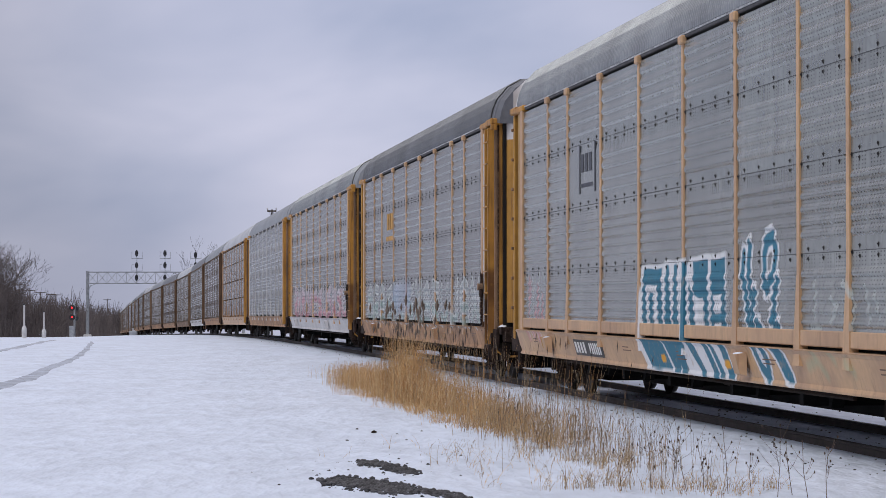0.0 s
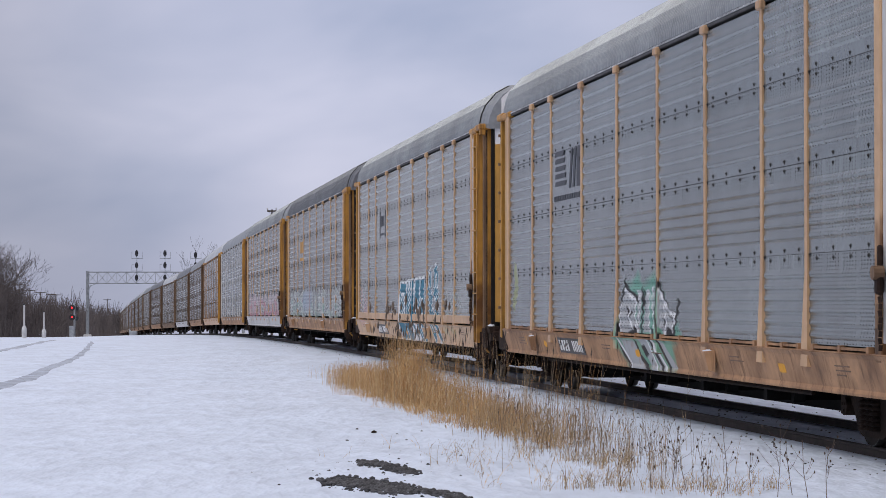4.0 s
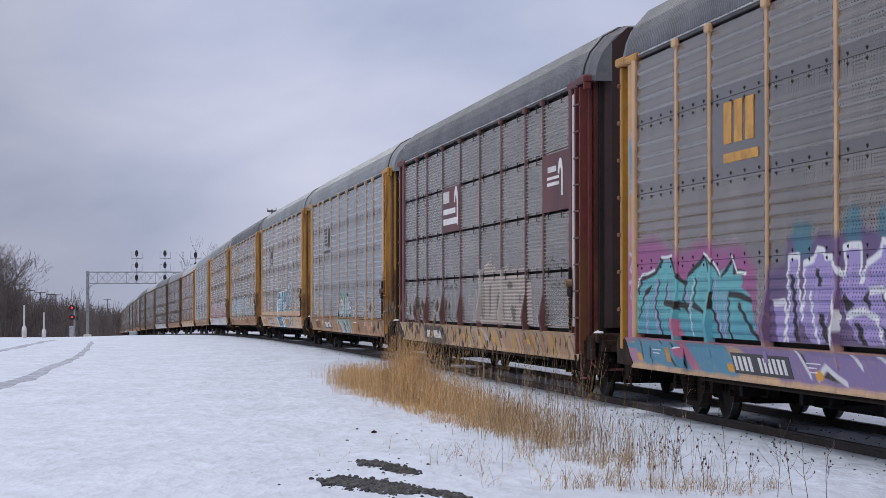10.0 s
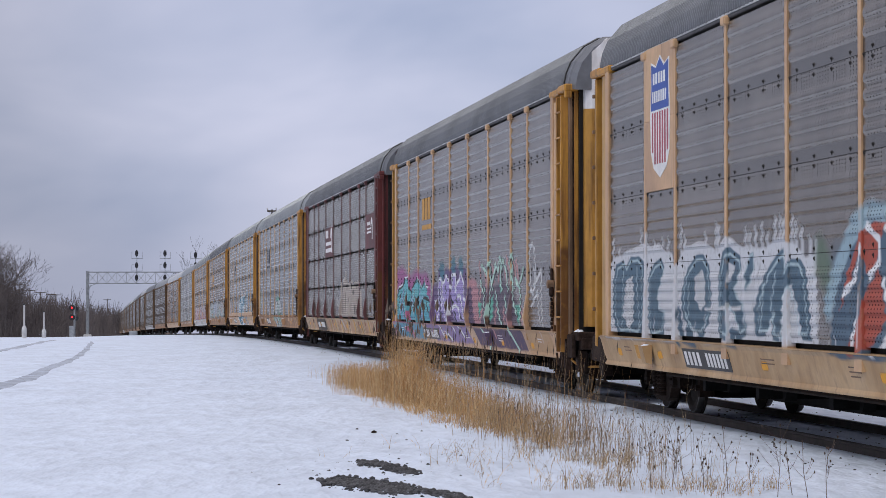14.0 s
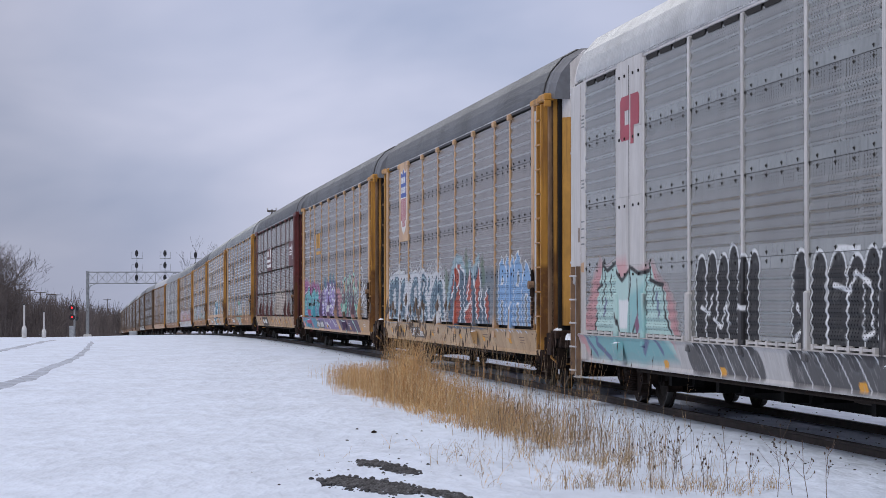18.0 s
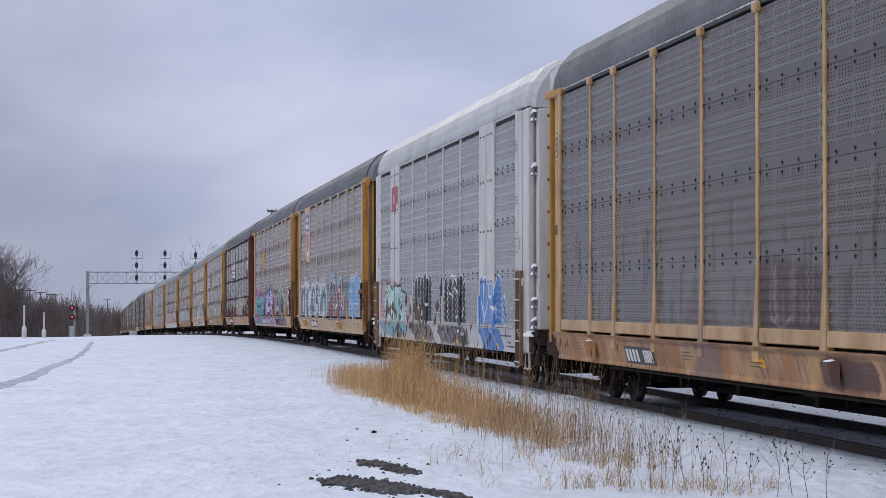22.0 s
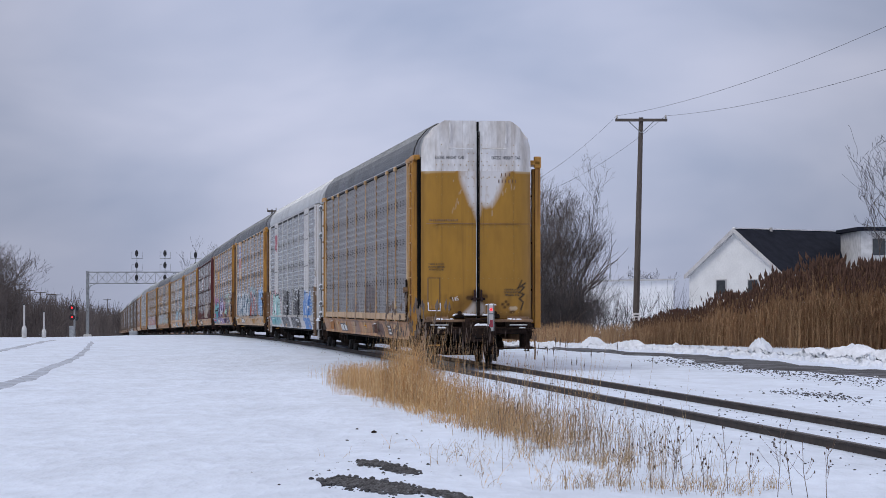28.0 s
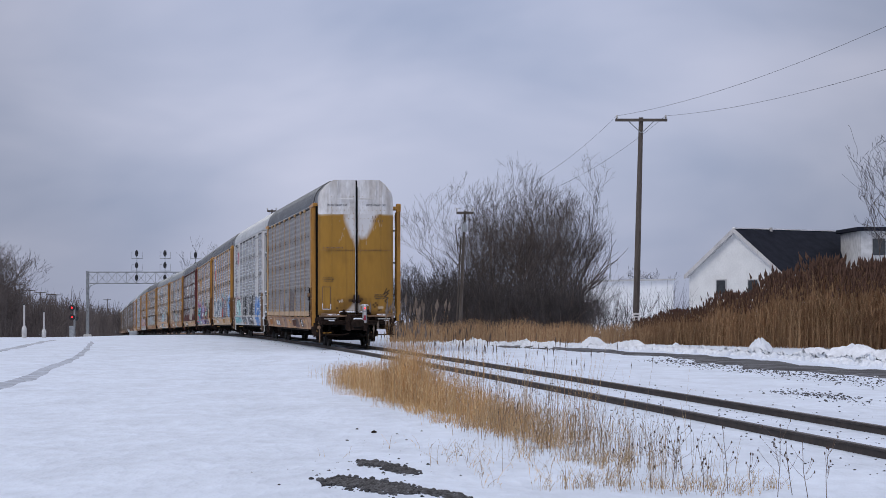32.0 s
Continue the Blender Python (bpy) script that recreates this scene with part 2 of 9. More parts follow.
PAN = {
    "pale": mat("weathered pale blue panel", (0.271, 0.286, 0.264), 0.22, 0.4, spec=1.0, scale=0.8, var=0.18, fine=11, paint=True, streak=((0.079, 0.062, 0.051), 0.45, 0.54), holes=True, random_tint=0.10, stretch=(1, 1, 0.5)),
    "blue": mat("blue grey galvanised panel", (0.203, 0.228, 0.228), 0.22, 0.4, spec=1.0, scale=0.8, var=0.18, fine=11, paint=True, streak=((0.079, 0.062, 0.051), 0.45, 0.54), holes=True, random_tint=0.10, stretch=(1, 1, 0.5)),
    "mid": mat("grey galvanised panel", (0.196, 0.197, 0.174), 0.22, 0.4, spec=1.0, scale=0.8, var=0.20, fine=11, paint=True, streak=((0.079, 0.062, 0.051), 0.45, 0.54), holes=True, random_tint=0.10, stretch=(1, 1, 0.5)),
    "dark": mat("dirty grey panel", (0.158, 0.136, 0.113), 0.22, 0.4, spec=1.0, scale=0.8, var=0.22, fine=11, paint=True, streak=((0.079, 0.062, 0.051), 0.45, 0.54), holes=True, random_tint=0.10, stretch=(1, 1, 0.5)),
    "grimy": mat("grimy brown grey panel", (0.066, 0.052, 0.037), 0.28, 0.3, spec=1.0, scale=0.8, var=0.22, fine=11, paint=True, streak=((0.079, 0.062, 0.051), 0.6, 0.50), holes=True, random_tint=0.10, stretch=(1, 1, 0.5)),
    "brown": mat("brown grey slatted panel", (0.205, 0.182, 0.144), 0.22, 0.4, spec=1.0, scale=0.8, var=0.28, fine=14, paint=True, streak=((0.079, 0.062, 0.051), 0.45, 0.54), random_tint=0.14, stretch=(0.4, 1, 2.0)),
    "light": mat("pale grey panel", (0.215, 0.222, 0.208), 0.22, 0.4, spec=1.0, scale=0.8, var=0.16, fine=11, paint=True, streak=((0.079, 0.062, 0.051), 0.45, 0.54), holes=True, random_tint=0.08, stretch=(1, 1, 0.5)),
}
PLAIN = {
    "pale": mat("weathered pale blue sheet", (0.252, 0.268, 0.249), 0.22, 0.4, spec=1.0, scale=0.8, var=0.14, fine=11, paint=True, streak=((0.079, 0.062, 0.051), 0.45, 0.54), random_tint=0.08),
    "blue": mat("blue grey flat sheet", (0.195, 0.218, 0.222), 0.22, 0.4, spec=1.0, scale=0.8, var=0.14, fine=11, paint=True, streak=((0.079, 0.062, 0.051), 0.45, 0.54), random_tint=0.08),
    "mid": mat("grey flat sheet", (0.180, 0.182, 0.160), 0.22, 0.4, spec=1.0, scale=0.8, var=0.16, fine=11, paint=True, streak=((0.079, 0.062, 0.051), 0.45, 0.54), random_tint=0.08),
    "dark": mat("dirty grey flat sheet", (0.092, 0.079, 0.067), 0.22, 0.4, spec=1.0, scale=0.8, var=0.18, fine=11, paint=True, streak=((0.079, 0.062, 0.051), 0.45, 0.54), random_tint=0.08),
    "grimy": mat("grimy brown grey sheet", (0.060, 0.047, 0.034), 0.28, 0.3, spec=1.0, scale=0.8, var=0.18, fine=11, paint=True, streak=((0.079, 0.062, 0.051), 0.45, 0.54), random_tint=0.08),
    "brown": PAN["brown"],
    "light": mat("pale grey flat sheet", (0.284, 0.30, 0.288), 0.22, 0.4, spec=1.0, scale=0.8, var=0.12, fine=11, paint=True, streak=((0.079, 0.062, 0.051), 0.45, 0.54), random_tint=0.06),
}
ROOF = {
    "grey": mat("grey steel roof", (0.29, 0.31, 0.325), 0.42, 0.5, 0.6, 0.18, 9),
    "dark": mat("dark grey roof", (0.165, 0.175, 0.19), 0.45, 0.45, 0.6, 0.18, 9),
    "light": mat("pale frosted roof", (0.50, 0.52, 0.54), 0.42, 0.3, 0.6, 0.14, 9),
}

# ---------------------------------------------------------------- mesh helpers


def mesh_of(name, verts, faces, mats, idx=None, smooth=False):
    me = bpy.data.meshes.new(name)
    me.from_pydata([tuple(v) for v in verts], [], faces)
    for m in (mats if isinstance(mats, (list, tuple)) else [mats]):
        me.materials.append(m)
    if idx is not None:
        me.polygons.foreach_set("material_index", idx)
    if smooth:
        me.polygons.foreach_set("use_smooth", [True] * len(me.polygons))
    me.update()
    return me


class Shape:
    """Collects plain geometry for one mesh."""

    def __init__(self):
        self.v, self.f, self.i = [], [], []

    def add(self, verts, faces, mi=0):
        n = len(self.v)
        self.v.extend(tuple(p) for p in verts)
        self.f.extend(tuple(k + n for k in f) for f in faces)
        self.i.extend([mi] * len(faces))
        return self

    def box(self, x0, x1, y0, y1, z0, z1, mi=0, bevel=0.0):
        if bevel:
            b = min(bevel, (x1 - x0) / 3, (y1 - y0) / 3, (z1 - z0) / 3)
            bm = bmesh.new()
            bmesh.ops.create_cube(bm, size=1)
            for v in bm.verts:
                v.co = Vector(((x0 + x1) / 2 + v.co.x * (x1 - x0), (y0 + y1) / 2 + v.co.y * (y1 - y0), (z0 + z1) / 2 + v.co.z * (z1 - z0)))
            bmesh.ops.bevel(bm, geom=bm.edges[:], offset=b, segments=1, affect="EDGES")
            bm.verts.index_update()
            self.add([v.co[:] for v in bm.verts], [[v.index for v in f.verts] for f in bm.faces], mi)
            bm.free()
            return self
        vs = [(x, y, z) for z in (z0, z1) for y in (y0, y1) for x in (x0, x1)]
        return self.add(vs, [(0, 2, 3, 1), (4, 5, 7, 6), (0, 1, 5, 4), (2, 6, 7, 3), (0, 4, 6, 2), (1, 3, 7, 5)], mi)

    def prism(self, pts, axis, a, b, mi=0):
        """A polygon in the two other axes, drawn out along axis from a to b."""
        def put(p, w):
            q = list(p)
            q.insert("xyz".index(axis), w)
            return tuple(q)
        n = len(pts)
        vs = [put(p, a) for p in pts] + [put(p, b) for p in pts]
        fs = [tuple(range(n))[::-1], tuple(range(n, 2 * n))] + [(k, (k + 1) % n, n + (k + 1) % n, n + k) for k in range(n)]
        return self.add(vs, fs, mi)

    def tube(self, pts, radii, sides=6, mi=0, caps=True):
        pts = [Vector(p) for p in pts]
        if not isinstance(radii, (list, tuple)):
            radii = [radii] * len(pts)
        vs, fs = [], []
        for k, p in enumerate(pts):
            d = (pts[min(k + 1, len(pts) - 1)] - pts[max(k - 1, 0)])
            d = d.normalized() if d.length > 1e-9 else Vector((0, 0, 1))
            u = d.cross(Vector((0, 0, 1)) if abs(d.z) < 0.9 else Vector((1, 0, 0))).normalized()
            w = d.cross(u)
            for j in range(sides):
                a = 2 * math.pi * j / sides
                vs.append(p + (u * math.cos(a) + w * math.sin(a)) * radii[k])
        for k in range(len(pts) - 1):
            for j in range(sides):
                a, b = k * sides + j, k * sides + (j + 1) % sides
                fs.append((a, b, b + sides, a + sides))
        if caps:
            fs.append(tuple(range(sides))[::-1])
            fs.append(tuple(range((len(pts) - 1) * sides, len(pts) * sides)))
        return self.add(vs, fs, mi)

    def mesh(self, name, mats, smooth=False):
        return mesh_of(name, self.v, self.f, mats, self.i, smooth)


def part(name, shape, mats, parent, label="", at=None, smooth=False):
    """One mesh object under a thing or a part. shape: a Shape or a ready mesh."""
    me = shape.mesh(name, mats, smooth) if isinstance(shape, Shape) else shape
    ob = new(name, me)
    ob.parent = parent
    if at is not None:
        ob.matrix_basis = at
    if label:
        ob["label"] = label
    return ob


def thing(name, label, category, group="", at=None, kind="", shape=None, mats=None, smooth=False):
    ob = new(name, shape.mesh(name, mats, smooth) if shape else None)
    if at is not None:
        ob.matrix_basis = at
    return tagged(ob, label, category, group, kind)


# ---------------------------------------------------------------- the lie of the land
GRADE, Z0, WZ = 0.0168, 124.2, 40.9


def soft_plus(x):
    return np.logaddexp(0.0, x)


def rail_z(y):
    """Height of the rail tops: level near the camera, then falling away."""
    return -GRADE * WZ * (soft_plus((y - Z0) / WZ) - soft_plus((50 - Z0) / WZ))


DEV_Y = [0, 150, 180, 208, 237, 265, 293, 322, 350, 380, 460, 620]
DEV_X = [0, 0.15, 0.28, 0.43, 0.35, -0.1, -0.69, -1.2, -1.27, -1.3, -1.4, -1.2]


def track_x(y):
    """Plan of the track's centre line."""
    y = np.asarray(y, float)
    ys = np.clip(y, 0, 620)
    # smoothed deviation: mean of the broken line over 30 m
    dev = sum(np.interp(ys + d, DEV_Y, DEV_X) for d in (-15, -9, -3, 3, 9, 15)) / 6
    x = 9.975 - 0.1407 * y - 0.59 * np.exp(-np.maximum(y, -40) / 79.16) + dev
    return x + np.maximum(y - 600, 0) ** 2 / 1500


TY = np.arange(-180.0, 1300.0, 1.0)
TX = track_x(TY)
TS = np.concatenate([[0], np.cumsum(np.hypot(np.diff(TX), np.diff(TY)))])
TS = TS - np.interp(15.0, TY, TS)


def on_track(s):
    y = float(np.interp(s, TS, TY))
    return Vector((float(np.interp(s, TS, TX)), y, float(rail_z(y))))


SNOW_DROP = 0.118


def ground_z(x, y):
    """Snow surface."""
    x, y = np.asarray(x, float), np.asarray(y, float)
    z = rail_z(y) - SNOW_DROP
    d = x - track_x(y)
    near = np.exp(-np.clip(y, 0, 1e9) / 160)
    # shoulder of the line and a shallow dip on both sides
    z = z - 0.24 * np.clip((-d - 4) / 8, 0, 1) * np.clip((y - 60) / 110, 0, 1)
    z = z - 0.10 * near * np.clip((np.abs(d) - 2.0) / 2.0, 0, 1)
    z = z + near * (0.05 * np.sin(x * 0.55 + 0.21 * y) * np.sin(y * 0.16 + 1.0) + 0.025 * np.sin(x * 1.9 + y * 0.5) * np.sin(y * 0.7 - x * 0.4)) * np.clip((np.abs(d) - 1.8) / 2.0, 0, 1)
    return z
# ---------------------------------------------------------------- the train
PITCH = 28.6
POSTS = [-11.75, -9.1, -7.17, -4.3, -1.43, 1.43, 4.3, 7.17, 9.1, 11.75]
ROWS = [(1.155, 2.17), (2.17, 3.20), (3.20, 4.22), (4.22, 5.17)]
FACE = 1.505


def paint_layer(me, fn, plane=(0, 2)):
    """Stores sprayed paint, in two of the car's own axes, on a mesh."""
    n = len(me.vertices)
    co = np.empty(n * 3)
    me.vertices.foreach_get("co", co)
    co = co.reshape(n, 3)
    rgba = fn(co[:, plane[0]], co[:, plane[1]]).astype(np.float32)
    at = me.attributes.new("paint", "FLOAT_COLOR", "POINT")
    full = rgba.copy()
    full[:, 3] = 1
    at.data.foreach_set("color", full.ravel())
    me.attributes.new("cover", "FLOAT", "POINT").data.foreach_set("value", np.ascontiguousarray(rgba[:, 3]))


def ribs(z0, z1, row, style, bold=1.0):
    """Profile of a side panel: heights and how far the sheet stands out."""
    out = [(z0 + (0.005 if style == "slat" else 0.001), 0.0)]
    if style == "slat":
        period, deep, a, b = 0.064, 0.023, z0 + 0.03, z1 - 0.05
    elif row < 2:
        period, deep, a, b = 0.128, 0.019, z0 + (0.06 if row == 0 else 0.15), z1 - 0.15
    else:
        period, deep, a, b = 0.172, 0.020, z0 + 0.15, z1 - (0.15 if row < 3 else 0.03)
    deep *= bold
    n = max(2, int((b - a) / period))
    p = (b - a) / n
    for k in range(n):
        s = a + k * p
        out += [(s, 0.0), (s + 0.24 * p, deep), (s + 0.44 * p, deep), (s + 0.80 * p, 0.0)]
    out.append((z1 - (0.001 if style != "slat" else 0.045), 0.0))
    return out


def painted_to(fn, x0, x1, z0, z1):
    """Height up to which a panel carries sprayed paint, or None."""
    gx_, gz_ = np.meshgrid(np.linspace(x0, x1, 48), np.linspace(z0, z1, 40))
    a = fn(gx_.ravel(), gz_.ravel())[:, 3].reshape(gz_.shape)
    hit = np.nonzero(a.max(1) > 0.02)[0]
    return min(z1, float(gz_[hit[-1], 0]) + 0.05) if len(hit) else None


def bolt(s, xb, zb, r, mi=1, y=FACE):
    """A bolt head with a short run of grime below it."""
    s.add([(xb - r, y, zb), (xb, y, zb - r * 2.0), (xb + r, y, zb), (xb, y, zb + r), (xb, y + 0.02, zb)],
          [(0, 4, 3), (3, 4, 2), (2, 4, 1), (1, 4, 0)], mi)


def panel(x0, x1, row, style, fn, rich, shift, flat, plain=False):
    z0, z1 = ROWS[row]
    prof = ribs(z0, z1, row, style, 1.2 if "pale blue" in shift.name else 1.0)
    if plain:
        prof = [(z0 + .001, 0.0), (z0 + .14, 0.0), (z0 + .143, .006), (z1 - .143, .006), (z1 - .14, 0.0), (z1 - .001, 0.0)]
    top = painted_to(fn, x0, x1, z0, z1) if fn is not None and row < 2 else None
    fine = top is not None
    # the pressed ribs run out before the posts
    xs = np.linspace(x0, x1, max(1, int((x1 - x0) / 0.040)) + 1) if fine else [x0 + .012, x0 + .06, x1 - .06, x1 - .012] if style != "slat" else [x0, x1]
    nx = len(xs) - 1
    s = Shape()
    if fine:
        zz = [prof[0]]
        for a, b in zip(prof, prof[1:]):
            n = max(1, int(round((b[0] - a[0]) / 0.014))) if a[0] < top else 1
            zz += [(a[0] + (b[0] - a[0]) * j / n, a[1] + (b[1] - a[1]) * j / n) for j in range(1, n + 1)]
        prof = zz
    m = len(prof)
    run = [1.0 if style == "slat" else min(1.0, max(0.0, (min(x - x0, x1 - x) - .012) / .048)) for x in xs]
    vs = [(x, FACE + d * k, z) for x, k in zip(xs, run) for z, d in prof]
    fs = [(i * m + j, i * m + j + 1, (i + 1) * m + j + 1, (i + 1) * m + j) for i in range(nx) for j in range(m - 1)]
    s.add(vs, fs, 0)
    if style != "slat":
        lo, hi = (z0 + 0.05 if row == 0 else z0 + 0.145), (z1 - 0.145 if row < 3 else z1)
        s.i = [2 if plain or max(prof[j][0], prof[j + 1][0]) < lo + .01 or min(prof[j][0], prof[j + 1][0]) > hi - .01 else 0 for i in range(nx) for j in range(m - 1)]
    # folded rim
    s.add([(x0, FACE, z0 + .012), (x1, FACE, z0 + .012), (x1, FACE - .05, z0 + .012), (x0, FACE - .05, z0 + .012),
           (x0, FACE, z1 - .012), (x1, FACE, z1 - .012), (x1, FACE - .05, z1 - .012), (x0, FACE - .05, z1 - .012)],
          [(0, 3, 2, 1), (4, 5, 6, 7), (0, 4, 7, 3), (1, 2, 6, 5)], 0)
    if rich and style != "slat":
        nb = 4 if x1 - x0 > 2.2 else 3
        rows = [z1 - 0.055] if row == 0 else [z0 + 0.055, z1 - 0.055] if row < 3 else [z0 + 0.055]
        for zb in rows:
            for k in range(nb):
                bolt(s, x0 + (x1 - x0) * (k + 0.5) / nb, zb, 0.020)
        if row < 3:
            # dark lap joint under the next sheet, and bolts into the posts
            s.box(x0 + .01, x1 - .01, FACE - .004, FACE + .003, z1 - .006, z1 - .002, 1)
            for xb in (x0 + .045, x1 - .045):
                bolt(s, xb, z1 - .012, 0.025)
    if style == "slat":
        for k in range(2 if rich else 0):
            xb = x0 + (x1 - x0) * (k + 0.5) / 2 + 0.15
            s.box(xb - .008, xb + .008, FACE + .01, FACE + .028, z1 - .13, z1 + .05, 1)
    # the object's own origin is the car's, so that all grain and holes line up along the car
    me = s.mesh("side_panel", [shift, BOLT, flat])
    if fine:
        paint_layer(me, fn)
    return me


def roof_mesh(key, rich):
    prof = [(1.455, 5.27), (1.46, 5.36), (1.42, 5.55), (1.34, 5.74), (1.12, 6.0), (0.85, 6.15), (0.0, 6.19)]
    prof = [(y, z) for y, z in prof] + [(-y, z) for y, z in prof[-2::-1]]
    m = len(prof)
    xs, up = [], []
    if rich:
        n = 210
        for k in range(n):
            a = -12.6 + 25.2 * k / n
            p = 25.2 / n
            xs += [a, a + 0.3 * p, a + 0.5 * p, a + 0.8 * p]
            up += [0, 0.045, 0.045, 0]
        xs.append(12.6)
        up.append(0)
    else:
        xs, up = [-12.6, 12.6], [0, 0]
    s = Shape()
    vs = [(x, y * (1 + u / 1.4), z + u * 0.8) for x, u in zip(xs, up) for y, z in prof]
    fs = [(i * m + j, (i + 1) * m + j, (i + 1) * m + j + 1, i * m + j + 1) for i in range(len(xs) - 1) for j in range(m - 1)]
    s.add(vs, fs)
    me = s.mesh("roof", ROOF[key])
    return me


def roof_end(sgn, m):
    """Smooth sheet hood between the ribbed roof and the doors, narrowing to the end."""
    s = Shape()
    sec = []
    for x, k, d in ((12.6, 1.0, 0.012), (12.95, 1.0, 0.012), (13.0, 0.985, -0.01), (13.3, 0.955, -0.05)):
        prof = [(1.455, 5.27), (1.46, 5.36), (1.42, 5.55), (1.34, 5.74), (1.12, 6.0), (0.85, 6.15), (0.0, 6.19)]
        prof = [(y * k, z + d) for y, z in prof]
        sec.append([(sgn * x, y, z) for y, z in prof] + [(sgn * x, -y, z) for y, z in prof[-2::-1]])
    n = len(sec[0])
    fs = []
    for i in range(3):
        for j in range(n - 1):
            q = (i * n + j, (i + 1) * n + j, (i + 1) * n + j + 1, i * n + j + 1)
            fs.append(q if sgn > 0 else q[::-1])
    s.add([p for c in sec for p in c], fs)
    s.add(sec[-1], [tuple(range(n))])
    return s.mesh("roof_end", m)


def post_shape(x, top=True, foot="wedge"):
    s = Shape()
    s.box(x - 0.055, x + 0.055, FACE - 0.02, FACE + 0.025, 1.12, 5.2, bevel=0.006)
    if foot == "slim":
        s.box(x - .10, x + .10, FACE - .02, FACE + .06, 0.95, 1.75, bevel=.02)
    elif foot == "wedge":
        s.add([(x - .06, FACE + .026, 1.93), (x + .06, FACE + .026, 1.93), (x + .14, FACE + .052, 0.90), (x - .14, FACE + .052, 0.90),
               (x - .06, FACE - .02, 1.93), (x + .06, FACE - .02, 1.93), (x + .15, FACE - .06, 0.90), (x - .15, FACE - .06, 0.90)],
              [(0, 3, 2, 1), (4, 5, 6, 7), (0, 1, 5, 4), (1, 2, 6, 5), (2, 3, 7, 6), (3, 0, 4, 7)])
    else:
        # bent strap that leans out over the sill
        s.add([(x - .065, FACE + .035, 1.75), (x + .065, FACE + .035, 1.75), (x + .07, FACE + .105, 1.33), (x - .07, FACE + .105, 1.33),
               (x - .085, FACE + .03, 0.90), (x + .085, FACE + .03, 0.90),
               (x - .075, FACE - .02, 1.75), (x + .075, FACE - .02, 1.75), (x + .075, FACE - .02, 1.33), (x - .075, FACE - .02, 1.33),
               (x - .10, FACE - .06, 0.90), (x + .10, FACE - .06, 0.90)],
              [(0, 3, 2, 1), (3, 4, 5, 2), (0, 6, 9, 3), (3, 9, 10, 4), (1, 2, 8, 7), (2, 5, 11, 8), (4, 10, 11, 5)])
    if top:
        s.box(x - 0.11, x + 0.11, FACE - 0.02, FACE + 0.065, 5.13, 5.25, bevel=0.02)
    return s


def subdivide_x(me_shape, step=0.045):
    """Cuts a shape's mesh into small faces so that it can take paint."""
    me = me_shape.mesh("tmp", [])
    bm = bmesh.new()
    bm.from_mesh(me)
    bpy.data.meshes.remove(me)
    lo = min(v.co.x for v in bm.verts)
    hi = max(v.co.x for v in bm.verts)
    zl = min(v.co.z for v in bm.verts)
    zh = min(2.9, max(v.co.z for v in bm.verts))
    for k in range(1, int((hi - lo) / step)):
        bmesh.ops.bisect_plane(bm, geom=bm.verts[:] + bm.edges[:] + bm.faces[:], plane_co=(lo + k * step, 0, 0), plane_no=(1, 0, 0))
    fine_z = 0.02
    for k in range(1, int((zh - zl) / fine_z)):
        bmesh.ops.bisect_plane(bm, geom=bm.verts[:] + bm.edges[:] + bm.faces[:], plane_co=(0, 0, zl + k * fine_z), plane_no=(0, 0, 1))
    bm.verts.index_update()
    s = Shape()
    s.add([v.co[:] for v in bm.verts], [[v.index for v in f.verts] for f in bm.faces])
    bm.free()
    return s


def sill_y(z):
    """The sill plate tucks in towards its lower edge."""
    return FACE + 0.045 - 0.28 * (1.03 - z)


def sill_shape(fine):
    s = Shape()
    zs = [0.63, 0.655, 0.70] + ([0.70 + 0.33 * k / 18 for k in range(1, 18)] if fine else []) + [1.03, 1.075]
    ys = [sill_y(z) + (0.03 if z < 0.66 else 0.02 if z > 1.05 else 0) for z in zs]
    nx = 560 if fine else 1
    xs = np.linspace(-12.3, 12.3, nx + 1)
    m = len(zs)
    s.add([(x, y, z) for x in xs for y, z in zip(ys, zs)],
          [(i * m + j, i * m + j + 1, (i + 1) * m + j + 1, (i + 1) * m + j) for i in range(nx) for j in range(m - 1)])
    s.box(-12.3, 12.3, FACE - 0.20, FACE - 0.10, 0.63, 1.07)
    s.box(-12.3, 12.3, FACE - 0.12, FACE + 0.06, 1.076, 1.092)
    return s


def wheelset_mesh():
    """Two wheels and their axle, turned as one body."""
    half = [(0.95, 0.0, 0), (0.95, 0.075, 0), (0.83, 0.085, 0), (0.83, 0.13, 0), (0.79, 0.15, 0), (0.775, 0.30, 0), (0.80, 0.37, 0), (0.805, 0.45, 0), (0.80, 0.457, 1), (0.71, 0.463, 1), (0.70, 0.487, 0),
            (0.675, 0.485, 0), (0.67, 0.37, 0), (0.72, 0.30, 0), (0.70, 0.13, 0), (0.62, 0.085, 0)]
    prof = half + [(-y, r, half[min(k + 1, len(half) - 1)][2]) for k, (y, r, _) in list(enumerate(half))[::-1]]
    n = 30
    s = Shape()
    vs = [(r * math.cos(2 * math.pi * k / n), y, r * math.sin(2 * math.pi * k / n)) for y, r, _ in prof for k in range(n)]
    s.v = vs
    for i in range(len(prof) - 1):
        for k in range(n):
            s.f.append((i * n + k, i * n + (k + 1) % n, (i + 1) * n + (k + 1) % n, (i + 1) * n + k))
            s.i.append(prof[i + 1][2])
    return s.mesh("wheelset", [WHEEL, TREAD])


